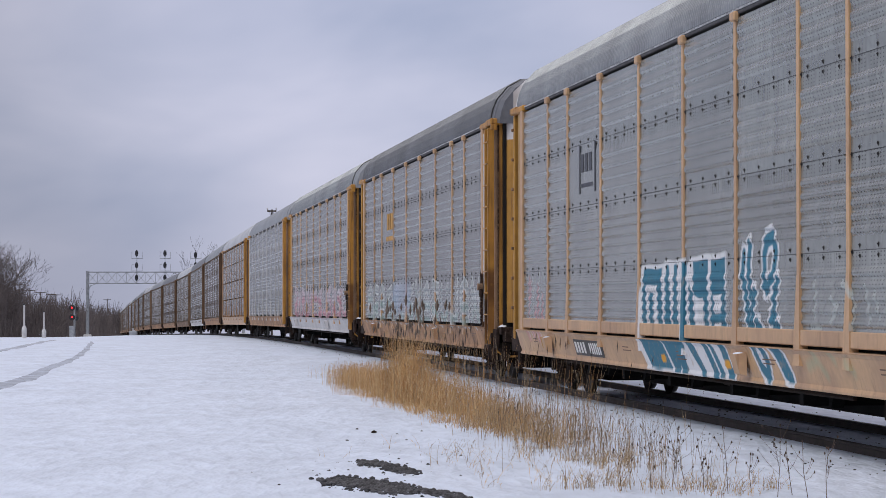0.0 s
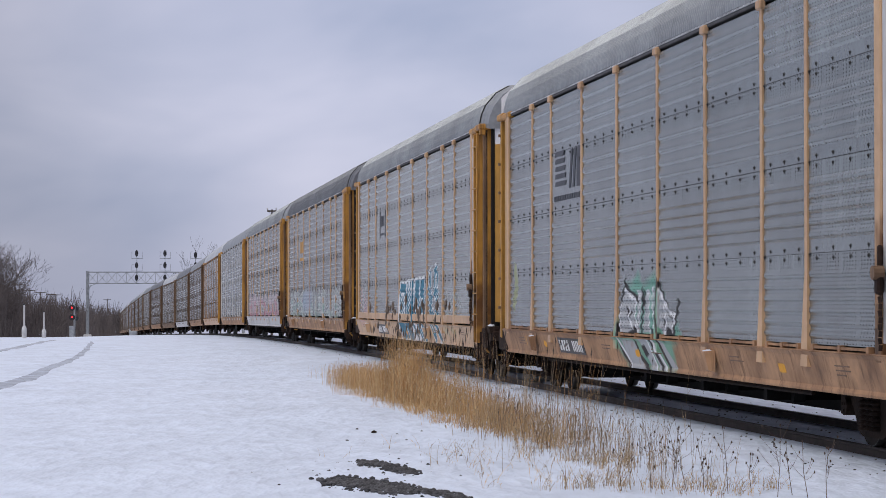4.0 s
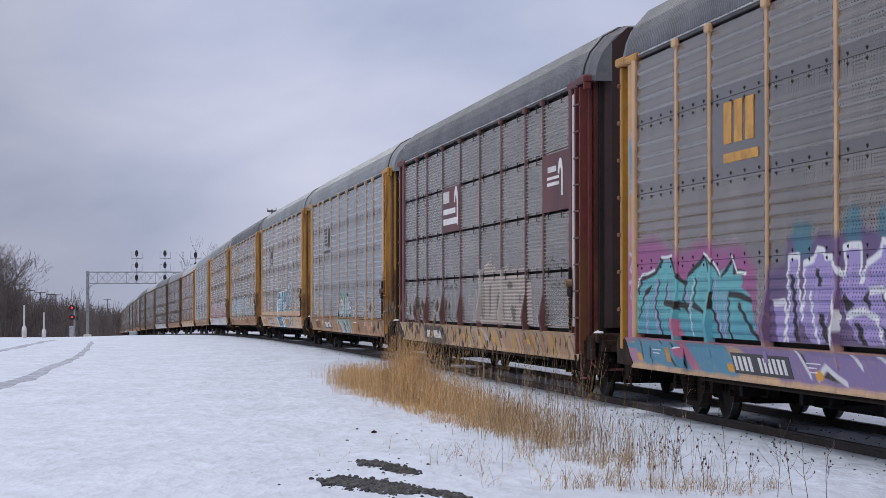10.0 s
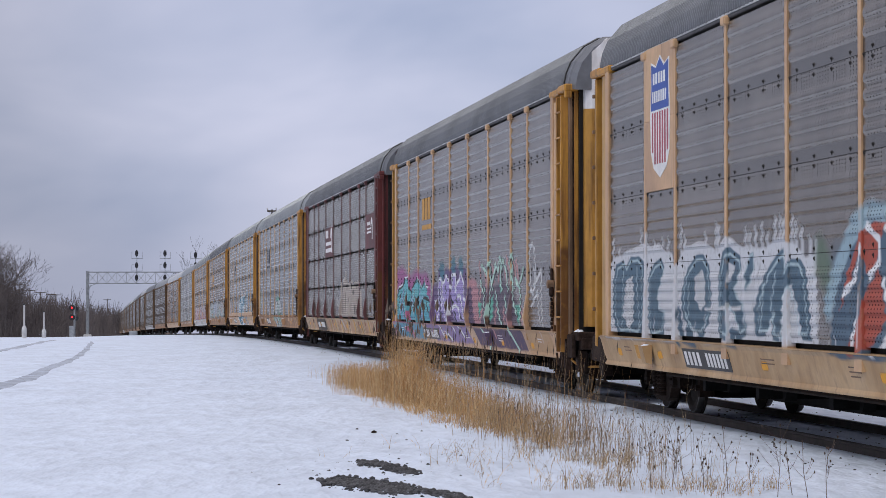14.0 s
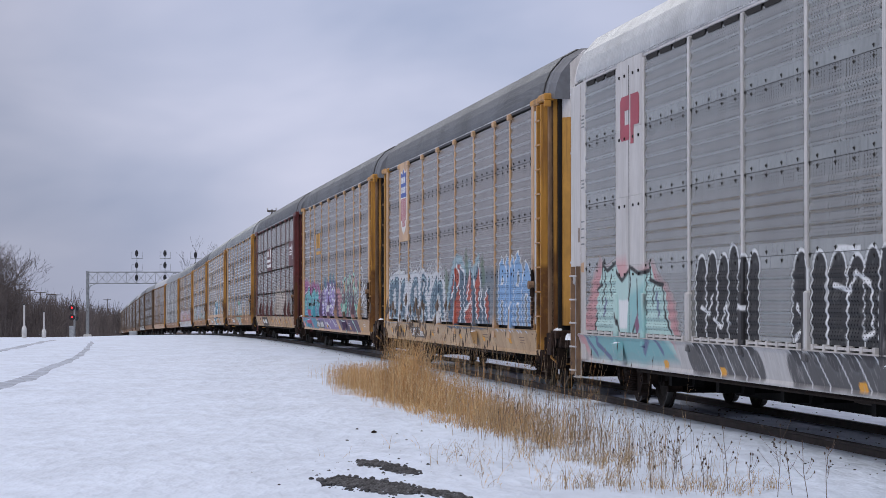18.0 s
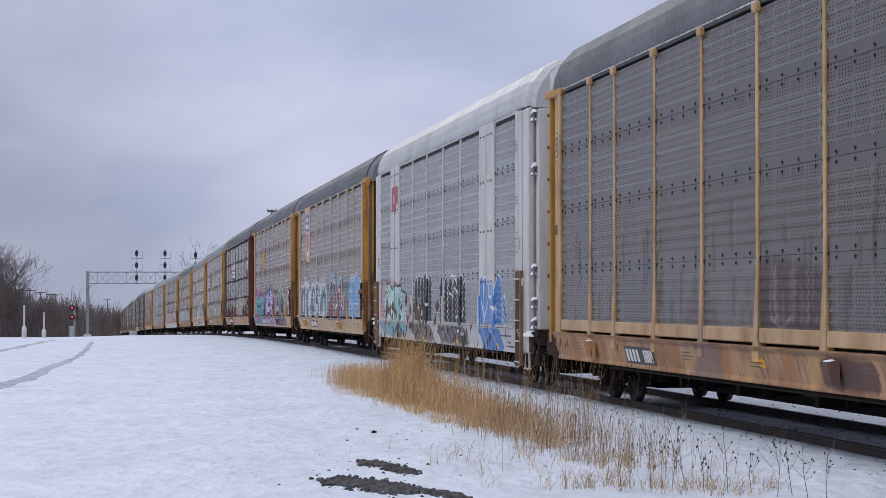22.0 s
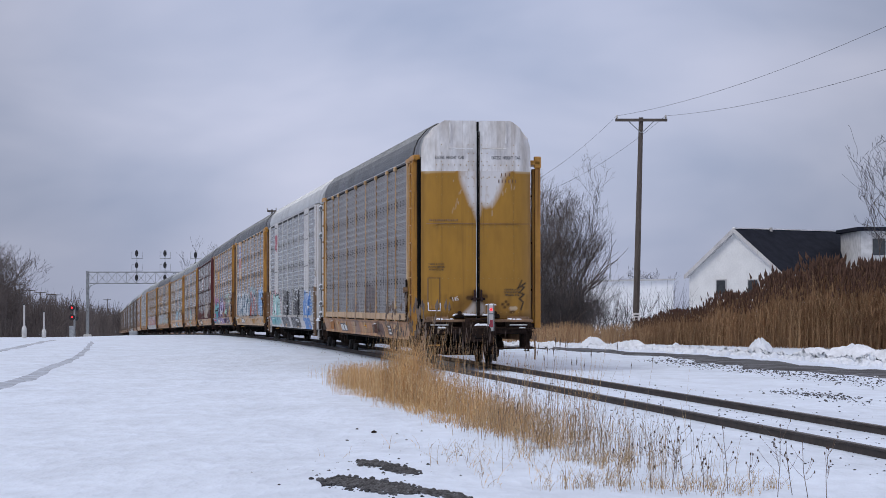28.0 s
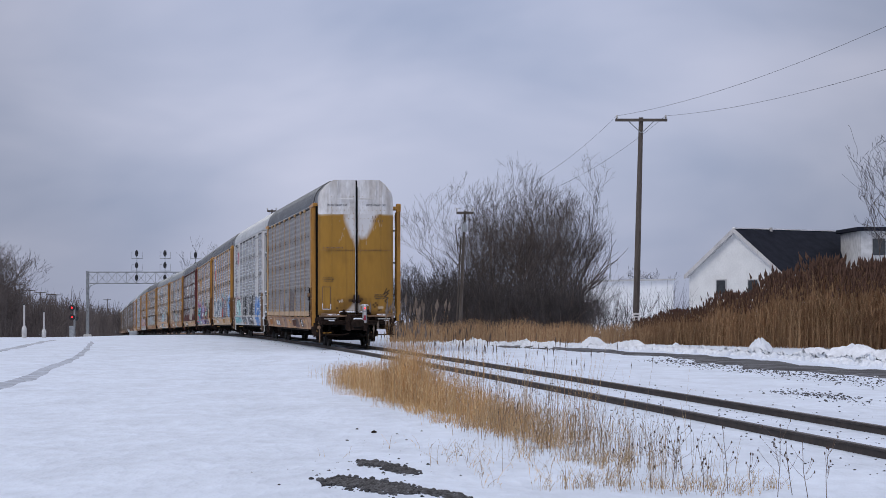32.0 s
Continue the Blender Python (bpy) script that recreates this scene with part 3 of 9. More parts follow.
def side_frame_mesh():
    s = Shape()
    # cast frame: arched top member, sloping tension member, pedestal jaws
    outer = [(-1.18, .36), (-1.18, .58), (-1.02, .66), (-0.45, .74), (0.45, .74), (1.02, .66), (1.18, .58), (1.18, .36), (1.02, .36), (1.02, .47),
             (0.72, .47), (0.50, .20), (0.36, .15), (-0.36, .15), (-0.50, .20), (-0.72, .47), (-1.02, .47), (-1.02, .36)]
    s.prism(outer, "y", 0.93, 1.06)
    for sg in (1, -1):
        s.tube([(sg * .87, 0.98, .46), (sg * .87, 1.12, .46)], 0.105, 12)
        for k in range(3):
            a = 2 * math.pi * k / 3 + .5
            s.tube([(sg * .87 + .05 * math.cos(a), 1.11, .46 + .05 * math.sin(a)), (sg * .87 + .05 * math.cos(a), 1.135, .46 + .05 * math.sin(a))], 0.016, 6)
    return s.mesh("side_frame", RUST)


def spring_mesh():
    """One coil spring, as a ribbed column."""
    s = Shape()
    pts, rad = [], []
    for k in range(7):
        z = .22 + .058 * k
        pts += [(0, 1.075, z), (0, 1.075, z + .012), (0, 1.075, z + .03), (0, 1.075, z + .042)]
        rad += [.058, .085, .085, .058]
    s.tube(pts, rad, 10)
    return s.mesh("spring", RUST)


GEAR = mat("rust brown end gear", (0.03, 0.019, 0.015), 0.9, spec=0.15, scale=5, var=0.6, fine=25)
FROST = mat("frosted grey steel", (0.45, 0.46, 0.48), 0.6, scale=3, var=0.4)
GREY_PAINT = mat("grey door gear", (0.20, 0.21, 0.22), 0.6, scale=3, var=0.3)
CACHE = {}


def once(key, make):
    if key not in CACHE:
        CACHE[key] = make()
    return CACHE[key]


def truck(car, x, rich):
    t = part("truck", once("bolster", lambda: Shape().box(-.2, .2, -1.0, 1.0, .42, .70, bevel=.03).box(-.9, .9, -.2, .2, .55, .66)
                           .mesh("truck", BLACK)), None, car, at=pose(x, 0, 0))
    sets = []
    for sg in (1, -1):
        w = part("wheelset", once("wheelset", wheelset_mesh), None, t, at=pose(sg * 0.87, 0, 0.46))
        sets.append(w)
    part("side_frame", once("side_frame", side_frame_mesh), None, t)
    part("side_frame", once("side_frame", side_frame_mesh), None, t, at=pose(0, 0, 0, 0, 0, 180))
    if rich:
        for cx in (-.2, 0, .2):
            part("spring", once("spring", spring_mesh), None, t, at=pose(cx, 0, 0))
        # added black filler boxes; block the bright view and light through the truck
        part("brake_rigging", once("filler_mesh", lambda: Shape().box(-1.2, 1.2, -.5, .5, .22, .60, bevel=.04).box(-1.5, 1.5, -.3, .3, .34, .52, bevel=.03).mesh("brake_rigging", BLACK)), None, t)
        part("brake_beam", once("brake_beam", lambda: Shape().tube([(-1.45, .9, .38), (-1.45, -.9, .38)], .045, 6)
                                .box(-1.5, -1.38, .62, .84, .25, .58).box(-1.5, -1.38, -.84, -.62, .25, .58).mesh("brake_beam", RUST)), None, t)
    return sets


def flush_corner(car, sg, side, spec, rich):
    """Smooth plated corner with a short ladder and door latches."""
    def ex(a, b):
        return (min(sg * a, sg * b), max(sg * a, sg * b))

    def yb(a, b):
        return (min(side * a, side * b), max(side * a, side * b))
    part("corner_plate", Shape().box(*ex(11.70, 12.42), *yb(1.36, 1.52), 0.66, 5.24, bevel=.012).box(*ex(12.44, 13.05), *yb(1.30, 1.505), 0.66, 5.24, bevel=.02), spec["post"], car)
    ladder = part("ladder", Shape().box(*ex(12.10, 12.15), *yb(1.52, 1.59), 0.40, 2.2).box(*ex(12.58, 12.63), *yb(1.52, 1.59), 0.40, 2.2), BROWN_COAT, car)
    rung = once("flush_rung", lambda: Shape().tube([(-.26, 0, 0), (.26, 0, 0)], .016, 6).mesh("rung", CREAM))
    for k in range(5):
        part("rung", rung, None, ladder, at=pose(sg * 12.36, side * 1.60, .48 + .39 * k))
    part("plate_seam", Shape().box(*ex(12.05, 12.062), *yb(1.515, 1.523), 1.1, 5.2).box(*ex(12.425, 12.437), *yb(1.40, 1.51), .7, 5.2), BROWN_COAT, car)
    part("fastener_box", Shape().box(*ex(12.48, 12.66), *yb(1.50, 1.56), 1.90, 2.06, bevel=.03), CREAM, car)
    part("door_post", Shape().box(*ex(13.055, 13.12), *yb(1.26, 1.40), .95, 5.2, bevel=.01), GREY_PAINT, car)
    rs = random.Random(31)
    for z in (1.16, 1.54, 2.16, 4.02, 5.03):
        latch = part("door_latch", Shape().box(*ex(13.10, 13.16), *yb(1.36, 1.46), z - .07, z + .10, bevel=.015).box(*ex(13.12, 13.30), *yb(1.38, 1.43), z + .06, z + .10, bevel=.012)
                     .box(*ex(13.12, 13.30), *yb(1.38, 1.43), z - .07, z - .035, bevel=.012).tube([(sg * 13.29, side * 1.43, z - .08), (sg * 13.29, side * 1.43, z + .12)], .018, 6), GREY_PAINT, car, "dull grey door latch")
        t = Shape()
        for dx, dz in ((13.13, .10), (13.22, .10), (13.29, .12), (13.25, -.035), (13.16, -.03)):
            lump(t, sg * dx, side * 1.41, z + dz, .05, .06, rs.uniform(.03, .06), rs)
        part("snow_crust", t, SNOW_LUMP, latch, "snow on the latch", smooth=True)["kind"] = "stuff"
    part("door_edge", Shape().box(*ex(13.125, 13.36), *yb(1.10, 1.36), 1.0, 5.2, bevel=.02), CREAM, car)
    t = Shape()
    for k in range(14):
        lump(t, sg * rs.uniform(12.5, 13.3), side * rs.uniform(1.42, 1.52), .98, rs.uniform(.06, .14), .06, rs.uniform(.04, .11), rs)
    part("snow_ledge", t, SNOW_LUMP, car, "snow on the corner ledge", smooth=True)["kind"] = "stuff"
    part("reflector", Shape().box(*ex(11.78, 12.0), *yb(1.515, 1.527), 2.10, 2.26), TAN, car)
    for z, w in ((4.66, .2), (4.60, .24), (4.54, .22), (4.48, .24), (3.60, .26), (3.54, .22), (3.48, .25), (2.92, .28), (2.80, .3), (2.66, .26), (2.55, .26)):
        part("data_line", Shape().box(*ex(11.76, 11.76 + w), *yb(1.518, 1.524), z, z + .025), GREY_PAINT, car)
    part("letter_mark", Shape().box(*ex(12.16, 12.19), *yb(1.518, 1.524), 2.60, 2.84).box(*ex(12.26, 12.29), *yb(1.518, 1.524), 2.60, 2.84), BROWN_COAT, car)


def far_ladder(car, spec):
    """Ladder column standing clear of the body on the far corner of the last car."""
    lad = part("ladder", Shape().box(-12.75, -12.62, -1.73, -1.58, .95, 5.02, bevel=.012).box(-13.15, -13.05, -1.73, -1.58, .95, 5.02, bevel=.012), spec["end"], car)
    rung = once(("rung", spec["end"].name), lambda: Shape().tube([(-.24, 0, 0), (.24, 0, 0)], .016, 6).mesh("rung", spec["end"]))
    for k in range(9):
        part("rung", rung, None, lad, at=pose(-12.88, -1.74, 1.35 + .44 * k))
    part("eave_bracket", Shape().box(-13.2, -12.3, -1.72, -1.30, 5.10, 5.22, bevel=.02).box(-13.2, -13.1, -1.74, -1.56, 5.02, 5.32, bevel=.02), spec["end"], car)
    part("foot_bracket", Shape().box(-13.0, -12.3, -1.72, -1.30, .95, 1.06, bevel=.02), RUST, car)
    for z in (1.9, 3.1, 4.3):
        part("ladder_strut", Shape().box(-12.72, -12.64, -1.60, -1.30, z, z + .05), RUST, car)


def front_corner(car, side, spec, rich):
    """Leading corner: a broad plate, a recessed strip and a thin column with latch knobs."""
    def yb(a, b):
        return (min(side * a, side * b), max(side * a, side * b))
    post = spec["end"]
    face = CORNER_GOLD if spec["post"] in (TAN, OCHRE) else spec["post"]
    plate = Shape().box(11.93, 12.42, *yb(1.30, 1.50), 0.95, 5.2, bevel=.012)
    part("corner_plate", rusted(plate, face, spec["paint"]) if rich and side > 0 and spec.get("paint") else plate, face, car)
    # brown in place of yellow paints the recess as a shaded gap
    part("recess_strip", Shape().box(12.42, 12.88, *yb(1.28, 1.40), 0.95, 5.2), GOLD if spec.get("last") else BROWN_COAT if post is YELLOW else post, car)
    part("end_column", Shape().box(12.88, 13.02, *yb(1.27, 1.50), 0.9, 5.2, bevel=.015), ORANGE if post is YELLOW else post, car)
    part("eave_bracket", Shape().box(11.62, 12.5, *yb(1.38, 1.56), 5.19, 5.31, bevel=.025).box(12.45, 13.10, *yb(1.30, 1.56), 5.21, 5.34, bevel=.025), post, car)
    if rich:
        knob = once("knob", lambda: Shape().box(-.025, .025, -.025, .025, -.03, .03, bevel=.01).mesh("latch_knob", BROWN_COAT))
        for k in range(7):
            part("latch_knob", knob, None, car, at=pose(12.98, side * 1.52, 1.5 + .57 * k))


def rusty_corner(seed):
    """Rust and grease round the winch and the foot of a corner, with its own ragged shape."""
    r2 = random.Random(seed)
    lines, dark = [], []
    for _ in range(46):
        x, z = -r2.uniform(11.7, 13.05), r2.uniform(1.1, 2.5)
        lines.append([(x, z), (x + r2.uniform(-.05, .05), z - r2.uniform(.2, .7))])
    for _ in range(9):
        x, z = -r2.uniform(11.75, 12.5), r2.uniform(1.3, 2.0)
        dark.append([(x, z), (x + r2.uniform(-.08, .08), z - r2.uniform(.1, .4))])
    far = [[(-r2.uniform(11.9, 13.0), z), (-r2.uniform(11.9, 13.0), z - .1)] for z in (2.2, 2.7)]
    return sprayed([(far, .08, (.17, .085, .03), .3, .5), (lines, .05, (.12, .052, .02), .12, .85), (dark, .06, (.025, .015, .010), .10, .92)])


def rusted(shape, mats, fn):
    me = subdivide_x(shape, 0.07).mesh("rusted", mats)
    paint_layer(me, fn)
    return me


def end_assembly(car, sg, spec, rich):
    """Corner columns, ladders, doors and gear at one end of a car. sg: +1 the leading end."""
    post, edge = spec["end"], spec["end2"]
    flip = pose(0, 0, 0) if sg < 0 else pose(0, 0, 0, 0, 0, 180)

    def ex(a, b):
        return (min(sg * a, sg * b), max(sg * a, sg * b))
    for side in (1, -1):
        if side < 0 and not spec.get("last"):
            continue
        if side < 0 and sg < 0:
            far_ladder(car, spec)
            continue
        y = side

        def yb(a, b):
            return (min(y * a, y * b), max(y * a, y * b))
        # corner column with its inset plate
        s = Shape()
        if spec.get("flush"):
            flush_corner(car, sg, side, spec, rich)
            continue
        rust = rusty_corner(len(CARS)) if rich and sg < 0 else None
        s0 = Shape().box(*ex(11.70, 11.92), *yb(1.36, 1.55), 1.0, 5.22, bevel=.015)
        part("corner_post", rusted(s0, spec["post"], rust) if rust else s0, spec["post"], car)
        if sg > 0:
            front_corner(car, side, spec, rich)
            continue
        # dark frame colour stands in for the shade of the corner gap
        part("end_frame", Shape().box(*(ex(13.26, 13.30) if spec.get("last") else ex(12.91, 13.0)), *yb(1.32, 1.46), 0.95, 5.22, bevel=.015), BLACK if spec.get("last") else BROWN_COAT if post is YELLOW else post, car)
        out = .10 if spec.get("last") and side < 0 else 0.0
        s.box(*ex(11.88, 13.22 if spec.get("last") else 13.02), *yb(1.30, 1.37), 1.0, 5.22)
        part("corner_column", rusted(s, post, rust) if rust else s, post, car)
        s = Shape().box(*ex(11.925, 12.12), *yb(1.36, 1.53), 1.2, 5.1, bevel=.01).tube([(sg * 12.2, y * 1.42, 1.2), (sg * 12.2, y * 1.42, 5.1)], .03, 6)
        part("column_inset", s, edge, car, "pale worn strip on the corner column")
        s = Shape()
        s.box(*ex(11.62, 12.50), *yb(1.38, 1.56), 5.19, 5.31, bevel=.025)
        s.box(*ex(12.45, 13.30 if spec.get("last") else 13.10), *yb(1.30, 1.56), 5.21, 5.34, bevel=.025)
        s.box(*ex(13.02, 13.10), *yb(1.42, 1.55), 5.10, 5.22, bevel=.015)
        part("eave_bracket", s, post, car)
        lad = Shape()
        lx = .28 if spec.get("last") else 0.0
        lad.box(*ex(12.42 + lx, 12.50 + lx), *yb(1.40 + out, 1.585 + out), 0.75, 5.15, bevel=.01).box(*ex(12.84 + lx, 12.90 + lx), *yb(1.40 + out, 1.585 + out), 0.75, 5.15, bevel=.01)
        ladder = part("ladder", rusted(lad, post, rust) if rust else lad, post, car)
        if not (spec.get("last") and sg < 0):
            part("edge_guard", Shape().box(*ex(13.01, 13.09), *yb(1.22, 1.30), 1.1, 5.2), BLACK, car, "black rubber edge guard")
        if rich:
            rung = once(("rung", post.name), lambda: Shape().tube([(-.24, 0, 0), (.24, 0, 0)], .016, 6).mesh("rung", post))
            for k in range(9):
                part("rung", rung, None, ladder, at=pose(sg * (12.66 + lx), y * (1.59 + out), 1.35 + 0.44 * k))
            chain = Shape()
            for k in range(9):
                chain.tube([(sg * 12.0, y * (1.58 + .012 * (k % 2)), 1.75 - .07 * k), (sg * (12.0 + .01 * (k % 2)), y * 1.585, 1.69 - .07 * k)], .022, 5)
            chain.box(*ex(11.90, 12.04), *yb(1.55, 1.62), 1.70, 1.90, bevel=.03).box(*ex(11.93, 12.0), *yb(1.55, 1.60), 1.90, 2.2, bevel=.02)
            part("door_winch", chain, GEAR, car, "rusty winch with a hanging chain")
            part("winch_drum", Shape().tube([(sg * 11.98, y * 1.55, 1.92), (sg * 11.98, y * 1.66, 1.92)], .075, 10), BROWN_COAT, car)
            part("winch_bracket", Shape().box(*ex(11.86, 11.94), *yb(1.54, 1.60), 1.35, 1.62, bevel=.015), BROWN_COAT, car)
            loop = [(sg * (12.05 + .42 * k / 8), y * 1.50, .72 - .20 * math.sin(math.pi * k / 8)) for k in range(9)]
            part("brake_chain", Shape().tube(loop, .02, 5), GEAR, car, "slack chain under the corner")
            part("corner_bracket", Shape().box(*ex(12.55, 12.62), *yb(1.38, 1.52), .42, .98, bevel=.012).box(*ex(12.85, 12.92), *yb(1.38, 1.52), .42, .98, bevel=.012), GEAR, car)
            part("cut_lever", Shape().tube([(sg * 13.1, y * 1.42, .80), (sg * 13.15, y * 1.44, .62), (sg * 13.2, y * 1.30, .50), (sg * 13.45, y * .9, .52)], .022, 6), YELLOW if post is YELLOW else post, car, "bent painted cut lever")
    # door leaves, bowed at their outer edges
    for side in (1, -1):
        if sg < 0 and spec.get("last"):
            continue
        s = Shape()
        pts = [(0.015, 13.34), (0.9, 13.34), (1.12, 13.30), (1.22, 13.2), (1.24, 13.05)]
        zs = [1.19, 2.9, 4.9, 5.36, 5.62, 5.86, 6.10]
        ym = [1.36, 1.36, 1.36, 1.36, 1.30, 1.12, 0.86]
        m = len(zs)
        vs = [(sg * x, side * min(y, w), z) for y, x in pts for z, w in zip(zs, ym)]
        fs, ids = [], []
        for i in range(len(pts) - 1):
            for j in range(m - 1):
                q = (i * m + j, i * m + j + 1, (i + 1) * m + j + 1, (i + 1) * m + j)
                fs.append(q if sg * side > 0 else q[::-1])
                ids.append(1 if j >= 2 else 0)
        s.add(vs, fs)
        s.i = ids
        d = part("end_door", s, [spec["door"], WHITE if spec.get("white_top", True) else spec["door"]], car)
        d["label"] = spec.get("door_label", "end door, white above and coloured below")
    s = Shape().box(*ex(13.0, 13.12), -1.30, 1.30, 1.1, 5.3)
    part("end_wall", s, BLACK_GAP, car)
    # platform and buffer beam
    s = Shape().box(*ex(12.2, 13.55), -1.42, 1.42, 0.95, 1.10, bevel=.02).box(*ex(13.3, 13.6), -1.35, 1.35, 0.80, 1.0, bevel=.02)
    s.box(*ex(12.25, 13.35), -1.48, -1.40, 0.66, 1.06, bevel=.02).box(*ex(12.25, 13.35), 1.40, 1.48, 0.66, 1.06, bevel=.02)
    part("end_platform", s, GEAR, car)
    # coupler with its yoke and air hose
    s = Shape().box(*ex(12.6, 13.75), -.17, .17, .68, .96, bevel=.03).box(*ex(13.7, 14.05), -.13, .13, .74, .98, bevel=.04)
    s.box(*ex(13.95, 14.28), -.16, .16, .68, 1.02, bevel=.06)
    part("coupler", s, BLACK, car)
    s = Shape().tube([(sg * 13.5, -.45, .85), (sg * 13.8, -.45, .55), (sg * 14.1, -.25, .42), (sg * 14.28, -.05, .50)], .03, 6)
    part("air_hose", s, BLACK, car)
    # stirrup steps
    for side in (1, -1):
        s = Shape().tube([(sg * 12.45, side * 1.45, .9), (sg * 12.45, side * 1.45, .36), (sg * 12.9, side * 1.45, .36), (sg * 12.9, side * 1.45, .9)], .02, 6)
        s.box(*ex(12.42, 12.93), side * 1.45 - .035, side * 1.45 + .035, .345, .365)
        part("stirrup_step", s, GEAR if post is YELLOW else post, car)
        s = Shape().box(*ex(13.0, 13.35), side * 1.28 - .08, side * 1.28 + .08, .42, .80, bevel=.02)
        part("step_bracket", s, RUST, car)
    if rich:
        s = Shape()
        rs = random.Random(int(sg * 7 + 11))
        for k in range(9):
            x, y0 = sg * rs.uniform(12.3, 13.4), rs.uniform(-1.3, 1.42)
            lump(s, x, y0, 1.10, rs.uniform(.08, .22), rs.uniform(.05, .12), .05, rs)
        part("snow_patch", s, SNOW_LUMP, car, "snow left on the end platform", smooth=True)


def lump(s, x, y, z, rx, ry, rz, rs, mi=0, n=8):
    """A low rounded clod."""
    vs = [(x, y, z + rz)]
    for ring, (k, h) in enumerate(((0.38, 0.93), (0.75, 0.58), (1.0, 0.0))):
        for j in range(n):
            a = 2 * math.pi * (j + 0.5 * ring) / n
            r = k * rs.uniform(0.78, 1.18)
            vs.append((x + rx * r * math.cos(a), y + ry * r * math.sin(a), z + rz * h * rs.uniform(0.8, 1.15) - (0.015 if ring == 2 else 0)))
    fs = [(0, 1 + j, 1 + (j + 1) % n) for j in range(n)]
    for q in (0, n):
        for j in range(n):
            a, b = 1 + q + j, 1 + q + (j + 1) % n
            fs += [(a, a + n, b), (b, a + n, b + n)]
    s.add(vs, fs, mi)


def rail_car(k, spec, rich):
    car = thing("freight_car", spec["label"], "train car", "cars of the train")
    fn = spec.get("paint")
    style = spec.get("style", "perforated")
    pm = PAN[spec["panel"]]
    # dark shell behind the panels, far wall, floor
    s = Shape().box(-13.0, 13.0, -1.44, 1.40, 1.08, 5.26)
    part("inner_shell", s, BLACK_GAP, car)
    s = Shape()
    for z0, z1 in ROWS:
        s.box(-11.7, 11.7, -1.475, -1.445, z0 + .01, z1 - .01)
    part("far_wall", s, pm, car)
    rm = once(("roof", spec["roof"], rich), lambda: roof_mesh(spec["roof"], rich))
    part("roof", rm, None, car)
    for sg in (1, -1):
        part("roof_end", roof_end(sg, spec.get("hood", ROOF[spec["roof"]]) if sg > 0 else ROOF[spec["roof"]]), None, car)
        if rich:
            ring = [(1.47, 5.27), (1.475, 5.36), (1.435, 5.56), (1.355, 5.755), (1.13, 6.02), (.855, 6.17), (0, 6.21), (-.855, 6.17), (-1.13, 6.02)]
            if not spec.get("flush"):
                part("roof_seam", Shape().tube([(sg * 12.6, y, z) for y, z in ring], .014, 5), EAVE, car, "dark seam across the roof")
    part("eave_rail", Shape().box(-11.9, 11.9, 1.36, 1.51, 5.215, 5.268, bevel=.01), spec["eave"], car)
    if rich:
        teeth = [(11.8, 5.262)]
        for i in range(120):
            x = 11.8 - .1966 * i
            teeth += [(x, 5.285), (x - .12, 5.285), (x - .12, 5.272), (x - .19, 5.272)]
        teeth += [(-11.8, 5.262)]
        part("eave_strip", Shape().prism(teeth, "y", 1.465, 1.518), FROST, car, "frosty toothed strip under the roof edge")
        for xa, xb in zip(POSTS, POSTS[1:]) if spec.get("flush") else ():
            # solid black prisms stand for the shade in the openings
            s = Shape()
            for j in range(3):
                x = xa + .12 + (xb - xa - .24) * j / 3
                s.prism([(x + .06, 5.205), (x + .10, 5.135), (x + (xb - xa - .24) / 3 - .10, 5.135), (x + (xb - xa - .24) / 3 - .04, 5.205)], "y", FACE - .03, FACE + .012)
            part("vent_slot", s, BLACK_GAP, car, "dark plates standing for shaded openings under the eave")
    # side panels and plates
    for b, (xa, xb) in enumerate(zip(POSTS, POSTS[1:])):
        for row in range(4):
            if spec.get("plate", {}).get((b, row)):
                continue
            part("side_panel", panel(xa + .05, xb - .05, row, style, fn, rich, pm, PLAIN[spec["panel"]], (b, row) in spec.get("plain", ())), None, car)
    for (b, row), m in spec.get("plate", {}).items():
        z0, z1 = ROWS[row]
        s = Shape().box(POSTS[b] + .05, POSTS[b + 1] - .05, FACE - .03, FACE + .03, z0 + .0, z1 + (.1 if row == 3 else .0), bevel=.006)
        if fn and row < 2:
            s = subdivide_x(s)
        if rich and spec.get("flush"):
            xm = (POSTS[b] + POSTS[b + 1]) / 2
            for xb in (-.7, -.3, .3, .7):
                s.box(xm + xb - .03, xm + xb + .03, FACE + .03, FACE + .045, z1 - .16, z1 - .12, 1)
            s.box(xm - .012, xm + .012, FACE + .03, FACE + .034, z0, z1, 1)
        me = s.mesh("plate_panel", [m, BOLT])
        if fn and row < 2:
            paint_layer(me, fn)
        part("plate_panel", me, None, car)
    for x in POSTS[1:-1]:
        s = post_shape(x, spec.get("post_top", True), spec.get("foot", "wedge"))
        if fn:
            s = subdivide_x(s, 0.05)
        me = s.mesh("post", spec["post"])
        if fn:
            paint_layer(me, fn)
        part("post", me, None, car)
    s = sill_shape(fn is not None)
    me = s.mesh("side_sill", spec["sill"])
    if fn:
        paint_layer(me, fn)
    part("side_sill", me, None, car)
    part("side_sill", once(("sillb", spec["sill"].name), lambda: sill_shape(False).mesh("side_sill", spec["sill"])), None, car, at=pose(0, 0, 0, 0, 0, 180))
